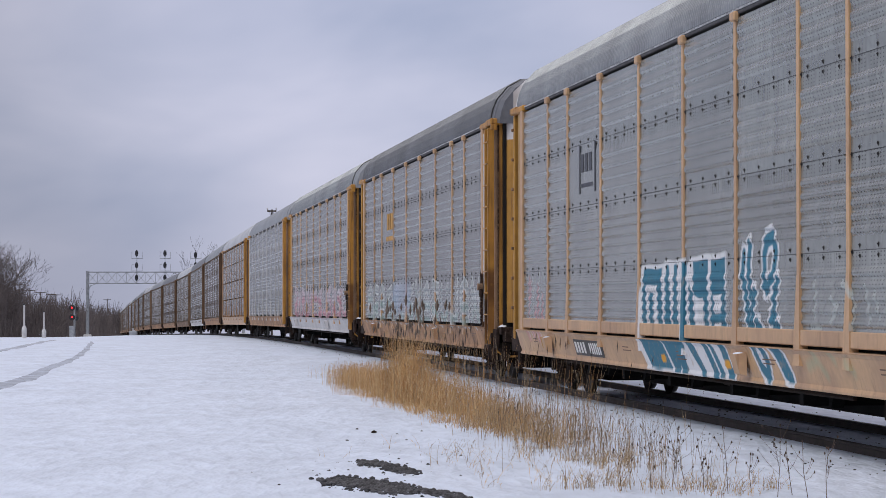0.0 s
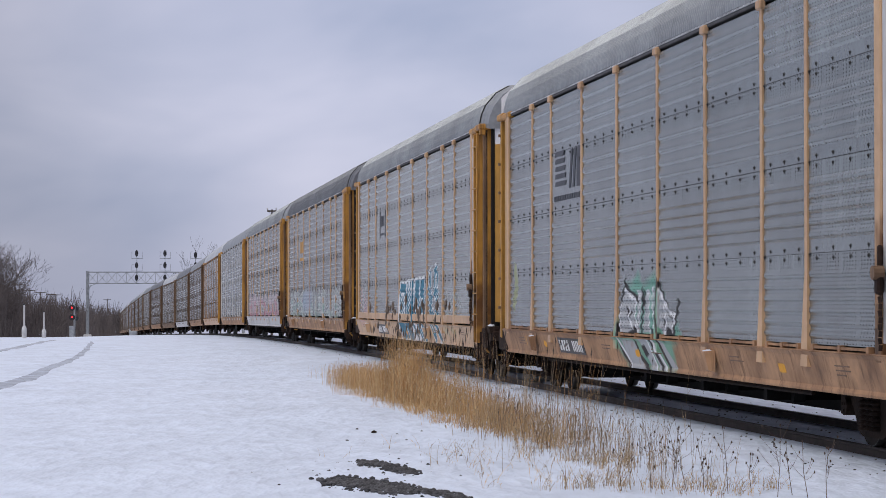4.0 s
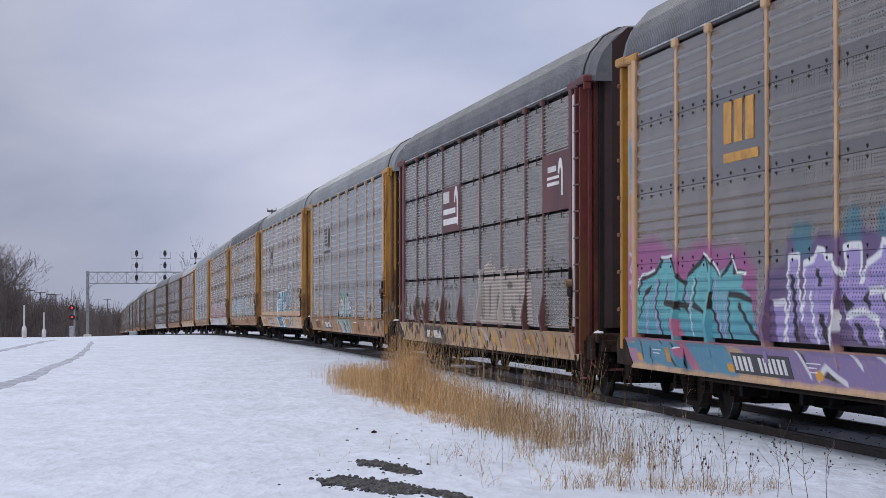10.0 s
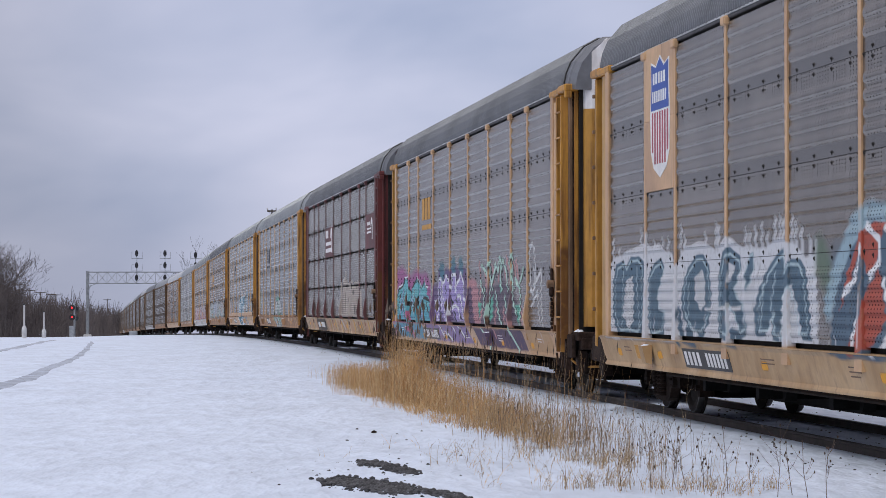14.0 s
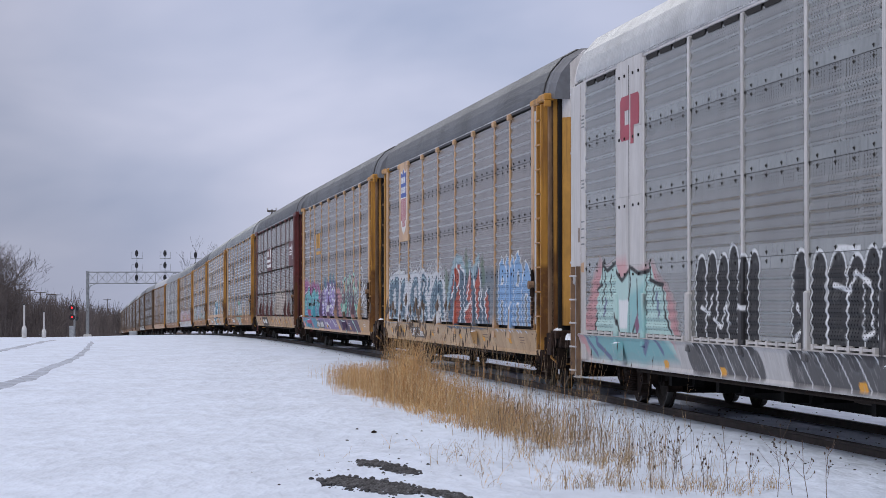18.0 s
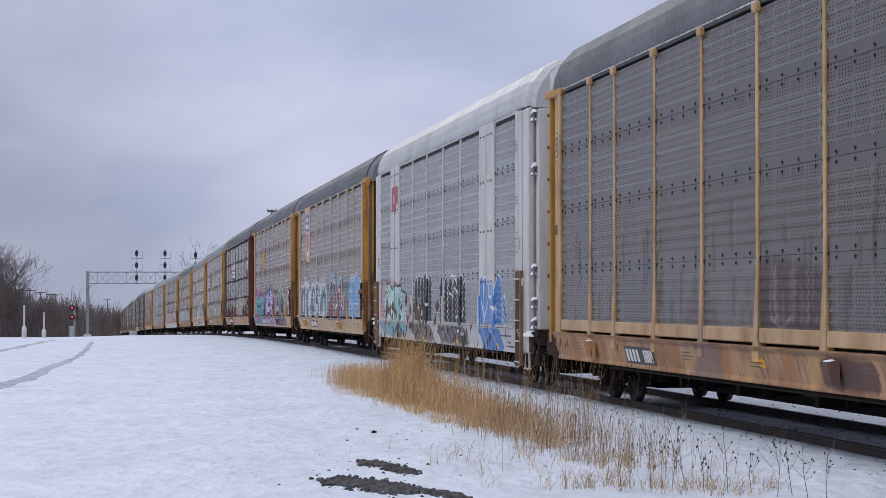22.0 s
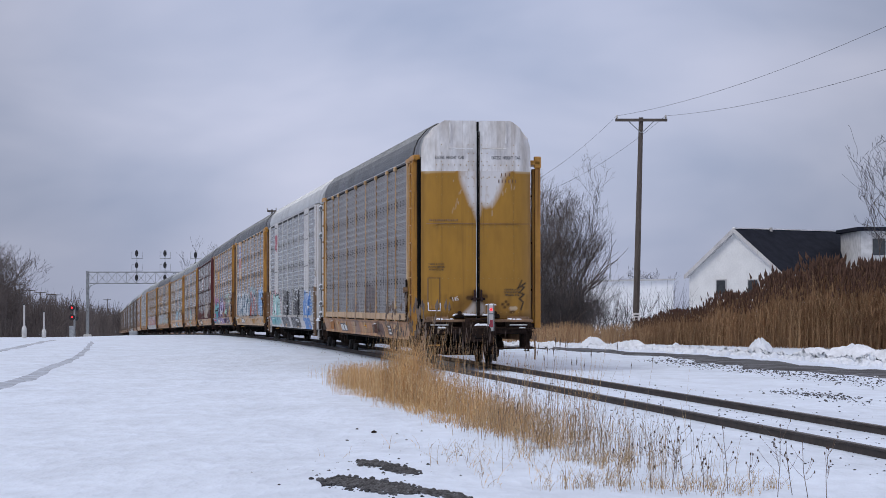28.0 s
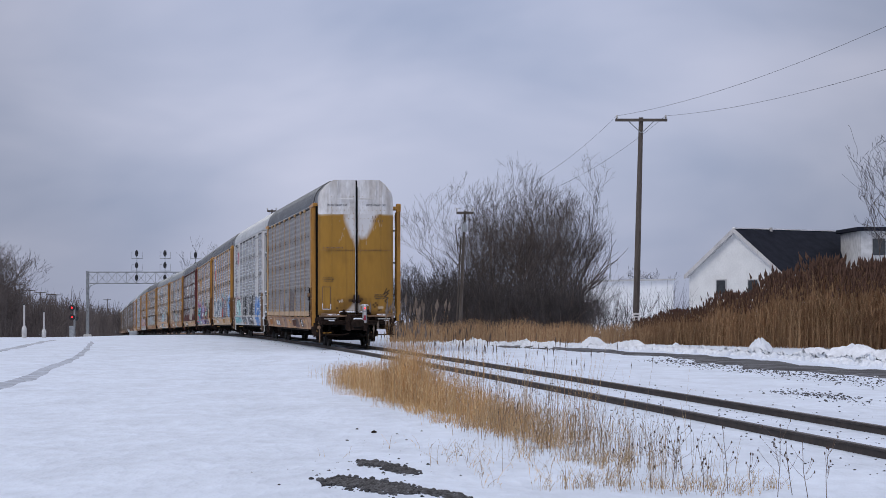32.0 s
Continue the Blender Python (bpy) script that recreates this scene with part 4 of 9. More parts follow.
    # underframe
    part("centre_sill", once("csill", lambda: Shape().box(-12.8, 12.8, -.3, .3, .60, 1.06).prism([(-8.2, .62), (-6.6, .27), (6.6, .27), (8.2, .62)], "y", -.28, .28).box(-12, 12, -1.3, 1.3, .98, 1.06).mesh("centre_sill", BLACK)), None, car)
    if rich:
        s = Shape().tube([(-8.6, 1.3, .58), (8.6, 1.3, .58)], .028, 6)
        for x in np.linspace(-8.2, 8.2, 9):
            s.tube([(x, 1.3, .58), (x, 1.36, .72)], .018, 5)
        part("brake_pipe", s, spec.get("pipe", RUST), car)
        for x in (-6.5, -3.2, 0.4, 3.6, 6.4):
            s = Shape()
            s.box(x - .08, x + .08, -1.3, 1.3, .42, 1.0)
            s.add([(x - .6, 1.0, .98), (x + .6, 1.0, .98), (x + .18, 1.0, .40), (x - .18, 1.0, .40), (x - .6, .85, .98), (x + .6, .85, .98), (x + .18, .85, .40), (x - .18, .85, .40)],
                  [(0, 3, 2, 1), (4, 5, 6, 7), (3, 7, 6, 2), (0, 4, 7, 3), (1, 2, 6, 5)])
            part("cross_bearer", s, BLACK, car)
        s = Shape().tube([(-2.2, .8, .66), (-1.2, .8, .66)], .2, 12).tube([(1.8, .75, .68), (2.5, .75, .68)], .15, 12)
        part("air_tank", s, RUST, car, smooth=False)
        for x in (8.6, -4.9) if style != "slat" else ():
            s = Shape()
            s.add([(x, FACE + .03, 1.0), (x + .34, FACE + .03, 1.0), (x + .34, FACE + .03, .72), (x, FACE + .03, .72),
                   (x + .04, FACE + .17, .98), (x + .30, FACE + .17, .98), (x + .30, FACE + .11, .74), (x + .04, FACE + .11, .74)],
                  [(4, 7, 6, 5), (0, 1, 5, 4), (0, 4, 7, 3), (1, 2, 6, 5), (3, 7, 6, 2)])
            if fn:
                me = subdivide_x(s).mesh("winch_box", spec["sill"])
                paint_layer(me, fn)
            part("winch_box", me if fn else s, None if fn else spec["sill"], car)
        if spec.get("kick"):
            for xa, xb in zip(POSTS, POSTS[1:]):
                part("kick_plate", Shape().box(xa + .12, xb - .12, FACE, FACE + .035, 1.13, 1.31, bevel=.012), spec["post"], car)
        for xa, xb in zip(POSTS, POSTS[1:]) if spec.get("pegs") or spec.get("flush") else ():
            s = Shape().box(xa + .3, xb - .3, FACE - .01, FACE + .035, 1.112, 1.142)
            n = max(3, int((xb - xa - .6) / .42)) if spec.get("flush") else 2
            for j in range(n + 1):
                xm = xa + .3 + (xb - xa - .6) * j / n
                s.box(xm - .045, xm + .045, FACE - .02, FACE + .045, 1.09, 1.16)
            part("tie_bar", s, spec["sill"], car)
        for x in (8.77, -4.73) if style != "slat" else ():
            s = Shape()
            lump(s, x, FACE + .09, .982, .13, .07, .025, random.Random(int(x * 10)), n=9)
            part("snow_cap", s, SNOW_LUMP, car, "snow on the winch box", smooth=True)
    sets = truck(car, 10.06, rich) + truck(car, -10.06, rich)
    for sg in (1, -1):
        end_assembly(car, sg, spec, rich)
    return car, sets


EAVE = mat("dark grey eave", (0.06, 0.06, 0.062), 0.7, scale=3, var=0.4)
BASE = dict(panel="mid", post=TAN, sill=TAN, roof="grey", eave=EAVE, end=YELLOW, end2=CREAM, door=ORANGE)


def spec_of(label, **kw):
    d = dict(BASE)
    d.update(kw)
    d["label"] = label
    return d


SPECS = {
    0: spec_of("enclosed autorack car with dirty grey panels, yellow posts and doors", panel="grimy", post=OCHRE, sill=TAN_WORN, roof="dark", door=GOLD, end2=GOLD, kick=True, last=True, frame=GOLD, hood=ROOF["grey"]),
    1: spec_of("silver white autorack car with grey perforated panels and pale posts", panel="light", post=CREAM, sill=CREAM, roof="light", eave=CREAM, end=CREAM, door=CREAM, foot="slim", post_top=False, flush=True,
               hood=WHITE, plate={(b, r): CREAM for b in (2 - 1, 8 - 1) for r in range(4)}),
    2: spec_of("autorack car with dark panels, yellow posts and blue and red graffiti", panel="dark", post=TAN, sill=OCHRE, roof="dark", hood=WHITE, plate={(7, 3): TAN, (7, 2): TAN}),
    3: spec_of("autorack car with grey panels, tan posts and violet and teal graffiti", panel="dark", post=TAN, sill=TAN, roof="dark", end2=TAN, foot="strap", plain={(6, 2)}),
    4: spec_of("maroon autorack car with brown grey slatted panels on a yellow sill", panel="brown", style="slat", post=MAROON_OLD, sill=OCHRE, roof="dark", end=MAROON, end2=CREAM, door=MAROON_SHADE, foot="strap", white_top=False,
               plate={(5, 2): MAROON, (0, 2): MAROON}, hood=TAN_WORN),
    5: spec_of("autorack car with blue grey panels, tan posts and green graffiti", panel="blue", post=TAN, sill=TAN_WORN, roof="grey", hood=WHITE, plain={(6, 2)}, pegs=True),
    6: spec_of("autorack car with blue grey panels, yellow posts and blue block graffiti", panel="pale", post=TAN, sill=TAN, roof="grey", hood=WHITE, plain={(6, 2)}, kick=True),
    7: spec_of("autorack car with grey panels, tan posts and faded white graffiti", panel="mid", post=TAN, sill=TAN_WORN, roof="dark", hood=WHITE, plain={(6, 2)}),
}
FAR = [("dark", "dark", TAN_WORN), ("brown", "grey", TAN_WORN), ("mid", "light", TAN_WORN), ("blue", "grey", TAN_WORN), ("dark", "grey", TAN_WORN), ("mid", "dark", CREAM), ("brown", "light", BROWN_COAT)]
# ---------------------------------------------------------------- sprayed paint on the cars


def seg_dist(px, pz, line):
    d = np.full(px.shape, 9.0)
    for (x0, z0), (x1, z1) in zip(line, line[1:]):
        vx, vz = x1 - x0, z1 - z0
        t = np.clip(((px - x0) * vx + (pz - z0) * vz) / (vx * vx + vz * vz + 1e-9), 0, 1)
        d = np.minimum(d, np.hypot(px - x0 - t * vx, pz - z0 - t * vz))
    return d


def inside(px_, pz_, ring):
    """Which points lie within a closed outline."""
    hit = np.zeros(px_.shape, bool)
    for (x0, z0), (x1, z1) in zip(ring, ring[1:] + ring[:1]):
        if z0 == z1:
            continue
        cut = (z0 > pz_) != (z1 > pz_)
        hit ^= cut & (px_ < x0 + (pz_ - z0) * (x1 - x0) / (z1 - z0))
    return hit


def sprayed(layers):
    """Layers in order: strokes (lines, half width, colour, softness, strength) or filled blocks (half width None)."""
    boxes = []
    for lines, w, col, soft, k in layers:
        for ln in lines:
            xs, zs = [p[0] for p in ln], [p[1] for p in ln]
            m = (w or 0.0) + soft
            boxes.append((min(xs) - m, max(xs) + m, min(zs) - m, max(zs) + m, ln, w, col, soft, k))

    def fn(x, z):
        out = np.zeros((len(x), 4))
        x = x + 0.012 * np.sin(z * 9 + x * 2.1)
        z = z + 0.010 * np.sin(x * 5.3)
        for x0, x1, z0, z1, ln, w, col, soft, k in boxes:
            sel = np.nonzero((x > x0) & (x < x1) & (z > z0) & (z < z1))[0]
            if not len(sel):
                continue
            if w is None:
                d = seg_dist(x[sel], z[sel], ln + ln[:1])
                d = np.where(inside(x[sel], z[sel], ln), -d, d)
                a = np.clip(0.5 - d / max(soft, 1e-3), 0, 1) * k
            else:
                d = seg_dist(x[sel], z[sel], ln)
                a = np.clip((w + soft * 0.5 - d) / max(soft, 1e-3), 0, 1) * k
            old = out[sel]
            na = a + old[:, 3] * (1 - a)
            rgb = (np.array(col)[None] * a[:, None] + old[:, :3] * (old[:, 3] * (1 - a))[:, None]) / np.maximum(na, 1e-6)[:, None]
            out[sel] = np.concatenate([rgb, na[:, None]], 1)
        return out
    return fn


def forms(x0, x1, z0, z1, n, seed):
    """A row of abstract tall spray forms: arches, loops, hooks, zigzags."""
    r = random.Random(seed)
    out, w = [], (x1 - x0) / n
    for i in range(n):
        a, b = x0 + w * (i + 0.18), x0 + w * (i + 0.82)
        t, m = z1 - r.uniform(0, 0.22), (z0 + z1) / 2 + r.uniform(-.15, .15)
        k = r.randrange(5)
        if k == 0:
            out.append([(a, z0), (a, t - .2), ((a + b) / 2, t), (b, t - .2), (b, z0)])
            out.append([(a, m), (b, m)])
        elif k == 1:
            out.append([(a, z0), (a, t), (b, t - .1), (b, m), (a, m - .1)])
            out.append([((a + b) / 2, m), (b, z0)])
        elif k == 2:
            out.append([(a, t), (a, z0 + .15), ((a + b) / 2, z0), (b, z0 + .15), (b, t)])
        elif k == 3:
            out.append([(a, z0), (a, t), ((a + b) / 2, m), (b, t), (b, z0)])
        else:
            out.append([(b, t), (a, t - .2), (a, m), (b, m - .15), (b, z0 + .1), (a, z0)])
    return out


def drips(x0, x1, z0, z1, n, seed):
    r = random.Random(seed)
    out = []
    for _ in range(n):
        x, a = r.uniform(x0, x1), r.uniform(z0, z1)
        out.append([(x, a), (x + r.uniform(-.03, .03), max(z0, a - r.uniform(.15, .7)))])
    return out


def bubbles(cols, fill, line, z0=1.2):
    """Round-topped upright forms with a thin bright outline: (middle, half width, top)."""
    out = []
    for x, h, top in cols:
        out += [([[(x, z0), (x, top - h)]], h + .04, line, .015, 1), ([[(x, z0), (x, top - h)]], h, fill, .015, 1)]
    return out


W_, K_ = (0.72, 0.74, 0.76), (0.015, 0.015, 0.018)
TEAL = (0.13, 0.42, 0.46)
PINK, LILAC, RED, SKYB = (0.62, 0.28, 0.33), (0.33, 0.27, 0.54), (0.36, 0.075, 0.05), (0.07, 0.20, 0.48)
MAG, AMBER = (0.34, 0.08, 0.26), (0.75, 0.36, 0.03)


def tabs(xs, z=0.80):
    """Small amber reflectors on the sill."""
    return ([[(x - .10, z), (x + .10, z)] for x in xs], 0.055, AMBER, 0.01, 1.0)


def piece(x0, x1, z0, z1, n, seed, fill, line, fat=0.15, rim=0.055, glow=None, fill2=None, inner=None):
    f = forms(x0, x1, z0, z1, n, seed)
    out = []
    if glow:
        out.append((f, fat + rim + .18, glow, .22, .8))
    out += [(f, fat + rim, line, .02, 1), (f, fat, fill, .02, 1)]
    if fill2:
        out.append(([[(x, z + .02) for x, z in ln if z < (z0 + z1) / 2 + .1] for ln in f if sum(z < (z0 + z1) / 2 + .1 for x, z in ln) > 1], fat * .8, fill2, .12, .8))
    if inner:
        out.append((drips(min(x0, x1), max(x0, x1), z0, z1, n * 3, seed + 1), .02, inner, .02, .9))
    return out


LAYERS = {k: [] for k in (1, 2, 3, 4, 5, 6)}
DEEP_TEAL = (0.022, 0.17, 0.26)


def spray(k, lines, w, col, soft=.02, amount=1.0):
    """Strokes of a spray can on car k, in metres along and up its side."""
    LAYERS[k].append((lines, w, col, soft, amount))


def block(k, rings, col, soft=.015, amount=1.0):
    """Filled shapes on car k."""
    LAYERS[k].append((rings, None, col, soft, amount))


# runs of dirt on the maroon car's sill come first
spray(4, [[(x, .86), (x - .5, .84)] for x in (10.5, 8.2, 3.2, 1.6, -.4, -2.4, -4.6, -6.6, -8.9, -10.6)], .19, (.42, .23, .14), .12, .7)
spray(4, [[(x, .74), (x - .25, 1.0)] for x in (9.6, 7.2, 2.4, .6, -1.5, -3.4, -5.6, -7.8, -9.8)], .13, (.56, .30, .05), .05, .85)
spray(4, [[(x, .72), (x, .98)] for x in (11.2, 8.9, 4.0, -4.0, -8.3, -11.3)], .09, (.10, .06, .04), .08, .7)
spray(4, drips(-12, 12, .64, 1.05, 60, 65), .045, (.05, .035, .02), .05, .6)
spray(4, [[(7.5, .85), (4.3, .85)]], .22, K_, .02, .95)
spray(2, [[(-.6, 1.75), (-11.5, 1.75)]], .5, (.09, .16, .22), .25, .6)
LAYERS[2] += piece(-7.6, -11.4, 1.22, 2.4, 4, 45, (.20, .36, .60), W_, .15, .05, None, None, K_)
spray(6, [[(-3.82, 2.23), (-4.00, 0.59)]], .01, W_)
block(6, [[(1.34, 2.15), (-0.14, 2.16), (-0.28, 2.20), (-1.53, 2.21), (-1.60, 2.11), (-1.80, 2.23), (-3.76, 2.26), (-3.86, 1.15), (-4.17, 0.62), (1.08, 0.63), (1.42, 1.07)]], W_, .03)
block(6, [[(1.18, 2.09), (-0.06, 2.10), (-0.06, 1.87), (1.18, 1.85)], [(1.18, 1.85), (0.95, 1.85), (0.92, 1.20), (1.23, 1.14)], [(0.76, 1.75), (0.49, 1.75), (0.46, 1.29), (0.72, 1.29)], [(0.23, 1.87), (-0.06, 1.90), (-0.13, 1.14), (0.16, 1.16)], [(1.23, 1.16), (-0.13, 1.16), (-0.59, 0.66), (0.81, 0.66)], [(-0.32, 2.13), (-0.50, 2.13), (-0.70, 1.18), (-1.12, 1.11), (-1.08, 0.65), (-0.76, 0.65), (-0.24, 1.10)], [(-0.81, 2.14), (-0.99, 2.16), (-1.12, 1.19), (-1.45, 1.04), (-1.52, 0.63), (-1.21, 0.63), (-0.77, 1.11)], [(-1.33, 2.16), (-1.57, 2.15), (-1.59, 0.97), (-1.35, 1.00)], [(-1.93, 2.17), (-2.76, 2.17), (-2.82, 1.69), (-2.44, 1.66), (-1.99, 1.73)]], DEEP_TEAL)
block(6, [[(-1.73, 1.88), (-1.99, 1.73), (-2.11, 1.13), (-2.59, 0.62), (-2.37, 0.62), (-1.79, 1.05)], [(-2.57, 1.69), (-2.82, 1.69), (-2.87, 1.14), (-3.30, 0.62), (-2.99, 0.62), (-2.62, 1.14)], [(-2.95, 2.17), (-3.70, 2.19), (-3.72, 1.73), (-3.00, 1.71)], [(-3.12, 1.47), (-3.66, 1.49), (-3.69, 1.37), (-3.12, 1.35)], [(-3.55, 1.73), (-3.75, 1.73), (-3.81, 1.15), (-4.09, 0.63), (-3.77, 0.63), (-3.51, 1.15)], [(-3.00, 1.71), (-3.12, 1.71), (-3.15, 1.14), (-3.59, 0.65), (-3.36, 0.64), (-2.97, 1.14)]], DEEP_TEAL)
spray(6, [[(-4.67, 2.21), (-4.58, 2.00), (-4.75, 1.79), (-4.86, 1.59), (-4.93, 1.24)], [(-4.97, 2.31), (-4.86, 2.07), (-5.02, 1.72)], [(-5.21, 1.72), (-5.07, 1.52), (-5.07, 1.28)], [(-5.28, 1.35), (-5.47, 1.18), (-5.33, 1.04), (-5.46, 0.84), (-5.72, 0.73), (-5.80, 0.92), (-5.60, 1.18), (-5.34, 1.35)], [(-5.77, 2.36), (-5.61, 2.20), (-5.66, 1.86), (-5.76, 1.78), (-6.02, 1.92), (-6.15, 2.19), (-6.02, 2.39), (-5.77, 2.36)], [(-6.24, 1.85), (-6.06, 1.65), (-6.11, 1.49), (-5.96, 1.42)], [(-6.11, 1.36), (-6.06, 1.19), (-6.31, 0.99), (-6.48, 0.80), (-6.72, 0.76), (-6.55, 0.93), (-6.36, 1.13), (-6.26, 1.32)]], .155, W_)
spray(6, [[(-4.67, 2.21), (-4.58, 2.00), (-4.75, 1.79), (-4.86, 1.59), (-4.93, 1.24)], [(-4.97, 2.31), (-4.86, 2.07), (-5.02, 1.72)], [(-5.21, 1.72), (-5.07, 1.52), (-5.07, 1.28)], [(-5.28, 1.35), (-5.47, 1.18), (-5.33, 1.04), (-5.46, 0.84), (-5.72, 0.73), (-5.80, 0.92), (-5.60, 1.18), (-5.34, 1.35)], [(-5.77, 2.36), (-5.61, 2.20), (-5.66, 1.86), (-5.76, 1.78), (-6.02, 1.92), (-6.15, 2.19), (-6.02, 2.39), (-5.77, 2.36)], [(-6.24, 1.85), (-6.06, 1.65), (-6.11, 1.49), (-5.96, 1.42)], [(-6.11, 1.36), (-6.06, 1.19), (-6.31, 0.99), (-6.48, 0.80), (-6.72, 0.76), (-6.55, 0.93), (-6.36, 1.13), (-6.26, 1.32)]], .085, DEEP_TEAL)
spray(6, [[(-7.78, 1.84), (-7.85, 1.72), (-7.78, 1.47)], [(-8.44, 1.65), (-8.65, 1.56), (-8.43, 1.41)], [(-9.07, 1.83), (-9.31, 1.59), (-9.22, 1.36)], [(-9.67, 1.77), (-9.86, 1.42)], [(-7.66, 1.34), (-8.00, 1.35)], [(-8.86, 1.83), (-9.17, 1.71)], [(-9.96, 1.71), (-10.16, 1.48)]], .035, (.50, .56, .54), .03, .6)
spray(6, [[(-7.77, 1.15), (-7.99, 0.97), (-8.21, 0.82)], [(-8.43, 1.13), (-8.64, 0.98)], [(-7.54, 0.89), (-7.88, 0.97)], [(-9.06, 0.99), (-9.26, 0.88)]], .06, (.36, .44, .30), .08, .5)
block(5, [[(1.71, 1.13), (1.14, 1.45), (0.87, 1.86), (0.34, 1.91), (-0.05, 2.06), (-0.43, 1.85), (-0.91, 1.98), (-1.20, 2.05), (-1.38, 1.85), (-1.84, 1.72), (-2.06, 1.47), (-2.71, 1.29), (-2.91, 1.11), (-2.49, 0.98), (-2.38, 0.67), (0.61, 0.56), (1.15, 0.82)]], (0.13, .40, .30), .16, .8)
block(5, [[(0.87, 1.83), (-0.05, 1.65), (0.08, 1.45), (0.03, 1.19), (-0.17, 1.16), (1.20, 1.13), (1.20, 1.45)], [(-0.05, 1.75), (-0.35, 1.79), (-0.30, 1.46), (-0.22, 1.16), (0.03, 1.17)], [(-0.62, 1.75), (-0.86, 1.82), (-0.91, 1.20), (-0.42, 1.16), (-0.54, 1.46)], [(-1.10, 1.82), (-1.24, 1.85), (-1.19, 1.46), (-1.10, 1.33)], [(-1.50, 1.81), (-1.84, 1.69), (-2.17, 1.47), (-2.54, 1.44), (-2.39, 1.22), (-1.83, 1.12), (-1.49, 1.27)], [(0.93, 1.03), (0.09, 1.06), (-0.66, 0.61), (0.61, 0.56)], [(-0.29, 1.07), (-0.86, 1.10), (-1.18, 0.63), (-0.90, 0.62)], [(-0.95, 1.10), (-1.24, 1.14), (-1.83, 0.65), (-1.37, 0.63)], [(-1.61, 1.09), (-1.94, 1.06), (-2.49, 0.67), (-2.16, 0.66)]], (.40, .42, .44))
block(5, [[(0.71, 1.55), (0.29, 1.47), (0.66, 1.31)], [(0.66, 1.16), (0.08, 1.27), (-0.02, 1.15), (0.48, 1.10)], [(-2.10, 1.29), (-2.36, 1.22), (-2.23, 1.12), (-1.92, 1.14)], [(-1.29, 1.72), (-1.38, 1.46), (-1.19, 1.37)], [(-0.37, 0.96), (-0.61, 1.00), (-0.81, 0.87), (-0.56, 0.80)]], K_)
spray(5, [[(1.34, 1.13), (1.23, 1.45), (0.87, 1.83), (0.81, 1.93)], [(0.87, 1.86), (-0.07, 1.65)], [(-0.40, 1.79), (-0.42, 1.46), (-0.32, 1.16)], [(-0.55, 1.75), (-0.52, 1.59)], [(-1.39, 1.91), (-1.33, 1.46), (-1.49, 1.13)], [(-1.50, 1.86), (-2.19, 1.47), (-2.60, 1.41), (-2.75, 1.62)], [(-2.58, 1.40), (-2.43, 1.18), (-2.06, 1.13), (-1.84, 1.34)], [(1.15, 1.03), (1.01, 0.83), (0.48, 0.57)], [(-0.07, 1.02), (-0.21, 0.79), (-0.71, 0.61)], [(-1.00, 1.20), (-1.19, 0.95), (-1.60, 0.64)], [(-1.56, 1.12), (-2.05, 0.66)]], .055, K_)
spray(5, [[(0.81, 1.79), (0.03, 1.64)], [(0.08, 1.62), (0.13, 1.45), (-0.02, 1.19)], [(1.09, 1.59), (1.26, 1.38), (1.15, 1.03), (0.43, 0.57)], [(-0.07, 1.75), (-0.20, 1.75), (-0.17, 1.46), (-0.07, 1.19)], [(-0.67, 1.75), (-0.86, 1.78), (-0.84, 1.46), (-0.86, 1.20)], [(-1.52, 1.78), (-2.17, 1.48), (-2.50, 1.43)], [(-2.50, 1.41), (-2.32, 1.22)], [(-1.10, 1.82), (-1.01, 1.65), (-1.10, 1.46)], [(-1.15, 1.33), (-1.19, 1.08), (-1.83, 0.65)], [(-1.84, 1.59), (-1.95, 1.28), (-1.79, 1.15)], [(-0.90, 1.07), (-1.23, 0.63)], [(0.29, 1.25), (0.61, 1.38), (0.47, 1.52)]], .035, W_)
block(3, [[(12.65, 2.20), (11.81, 2.46), (10.71, 2.56), (9.67, 2.41), (9.28, 2.28), (8.50, 2.31), (7.46, 2.45), (6.69, 2.31), (5.85, 2.34), (5.37, 2.25), (4.81, 2.02), (4.81, 1.43), (4.60, 1.14), (12.47, 1.02)]], MAG, .22, .85)
block(3, [[(12.47, 1.02), (6.19, 1.10), (5.87, 0.69), (9.29, 0.70), (12.28, 0.74)]], (.09, .28, .40), .04)
block(3, [[(11.73, 1.74), (11.37, 1.96), (10.51, 2.04), (10.17, 2.21), (9.47, 2.22), (9.08, 1.99), (8.58, 1.90), (8.31, 1.98), (7.94, 2.14), (7.46, 2.21), (7.04, 2.16), (6.69, 2.00), (6.28, 2.08), (6.08, 2.19), (5.89, 2.00), (5.43, 1.95), (5.53, 1.80), (5.06, 1.69), (4.91, 1.43), (4.75, 1.14), (11.60, 1.05), (11.82, 1.39)]], TEAL, .02)
block(3, [[(11.60, 1.39), (4.91, 1.42), (4.75, 1.14), (11.60, 1.05)]], (.08, .33, .44), .2, .8)
spray(3, [[(10.30, 1.91), (10.51, 1.57), (10.18, 1.10)], [(9.60, 1.82), (9.52, 1.65)], [(6.87, 1.89), (6.77, 1.42), (6.53, 1.19)], [(6.42, 1.73), (6.36, 1.19)], [(8.50, 1.74), (8.28, 1.49)], [(10.94, 1.74), (11.03, 1.13)]], .045, (.40, .30, .58))
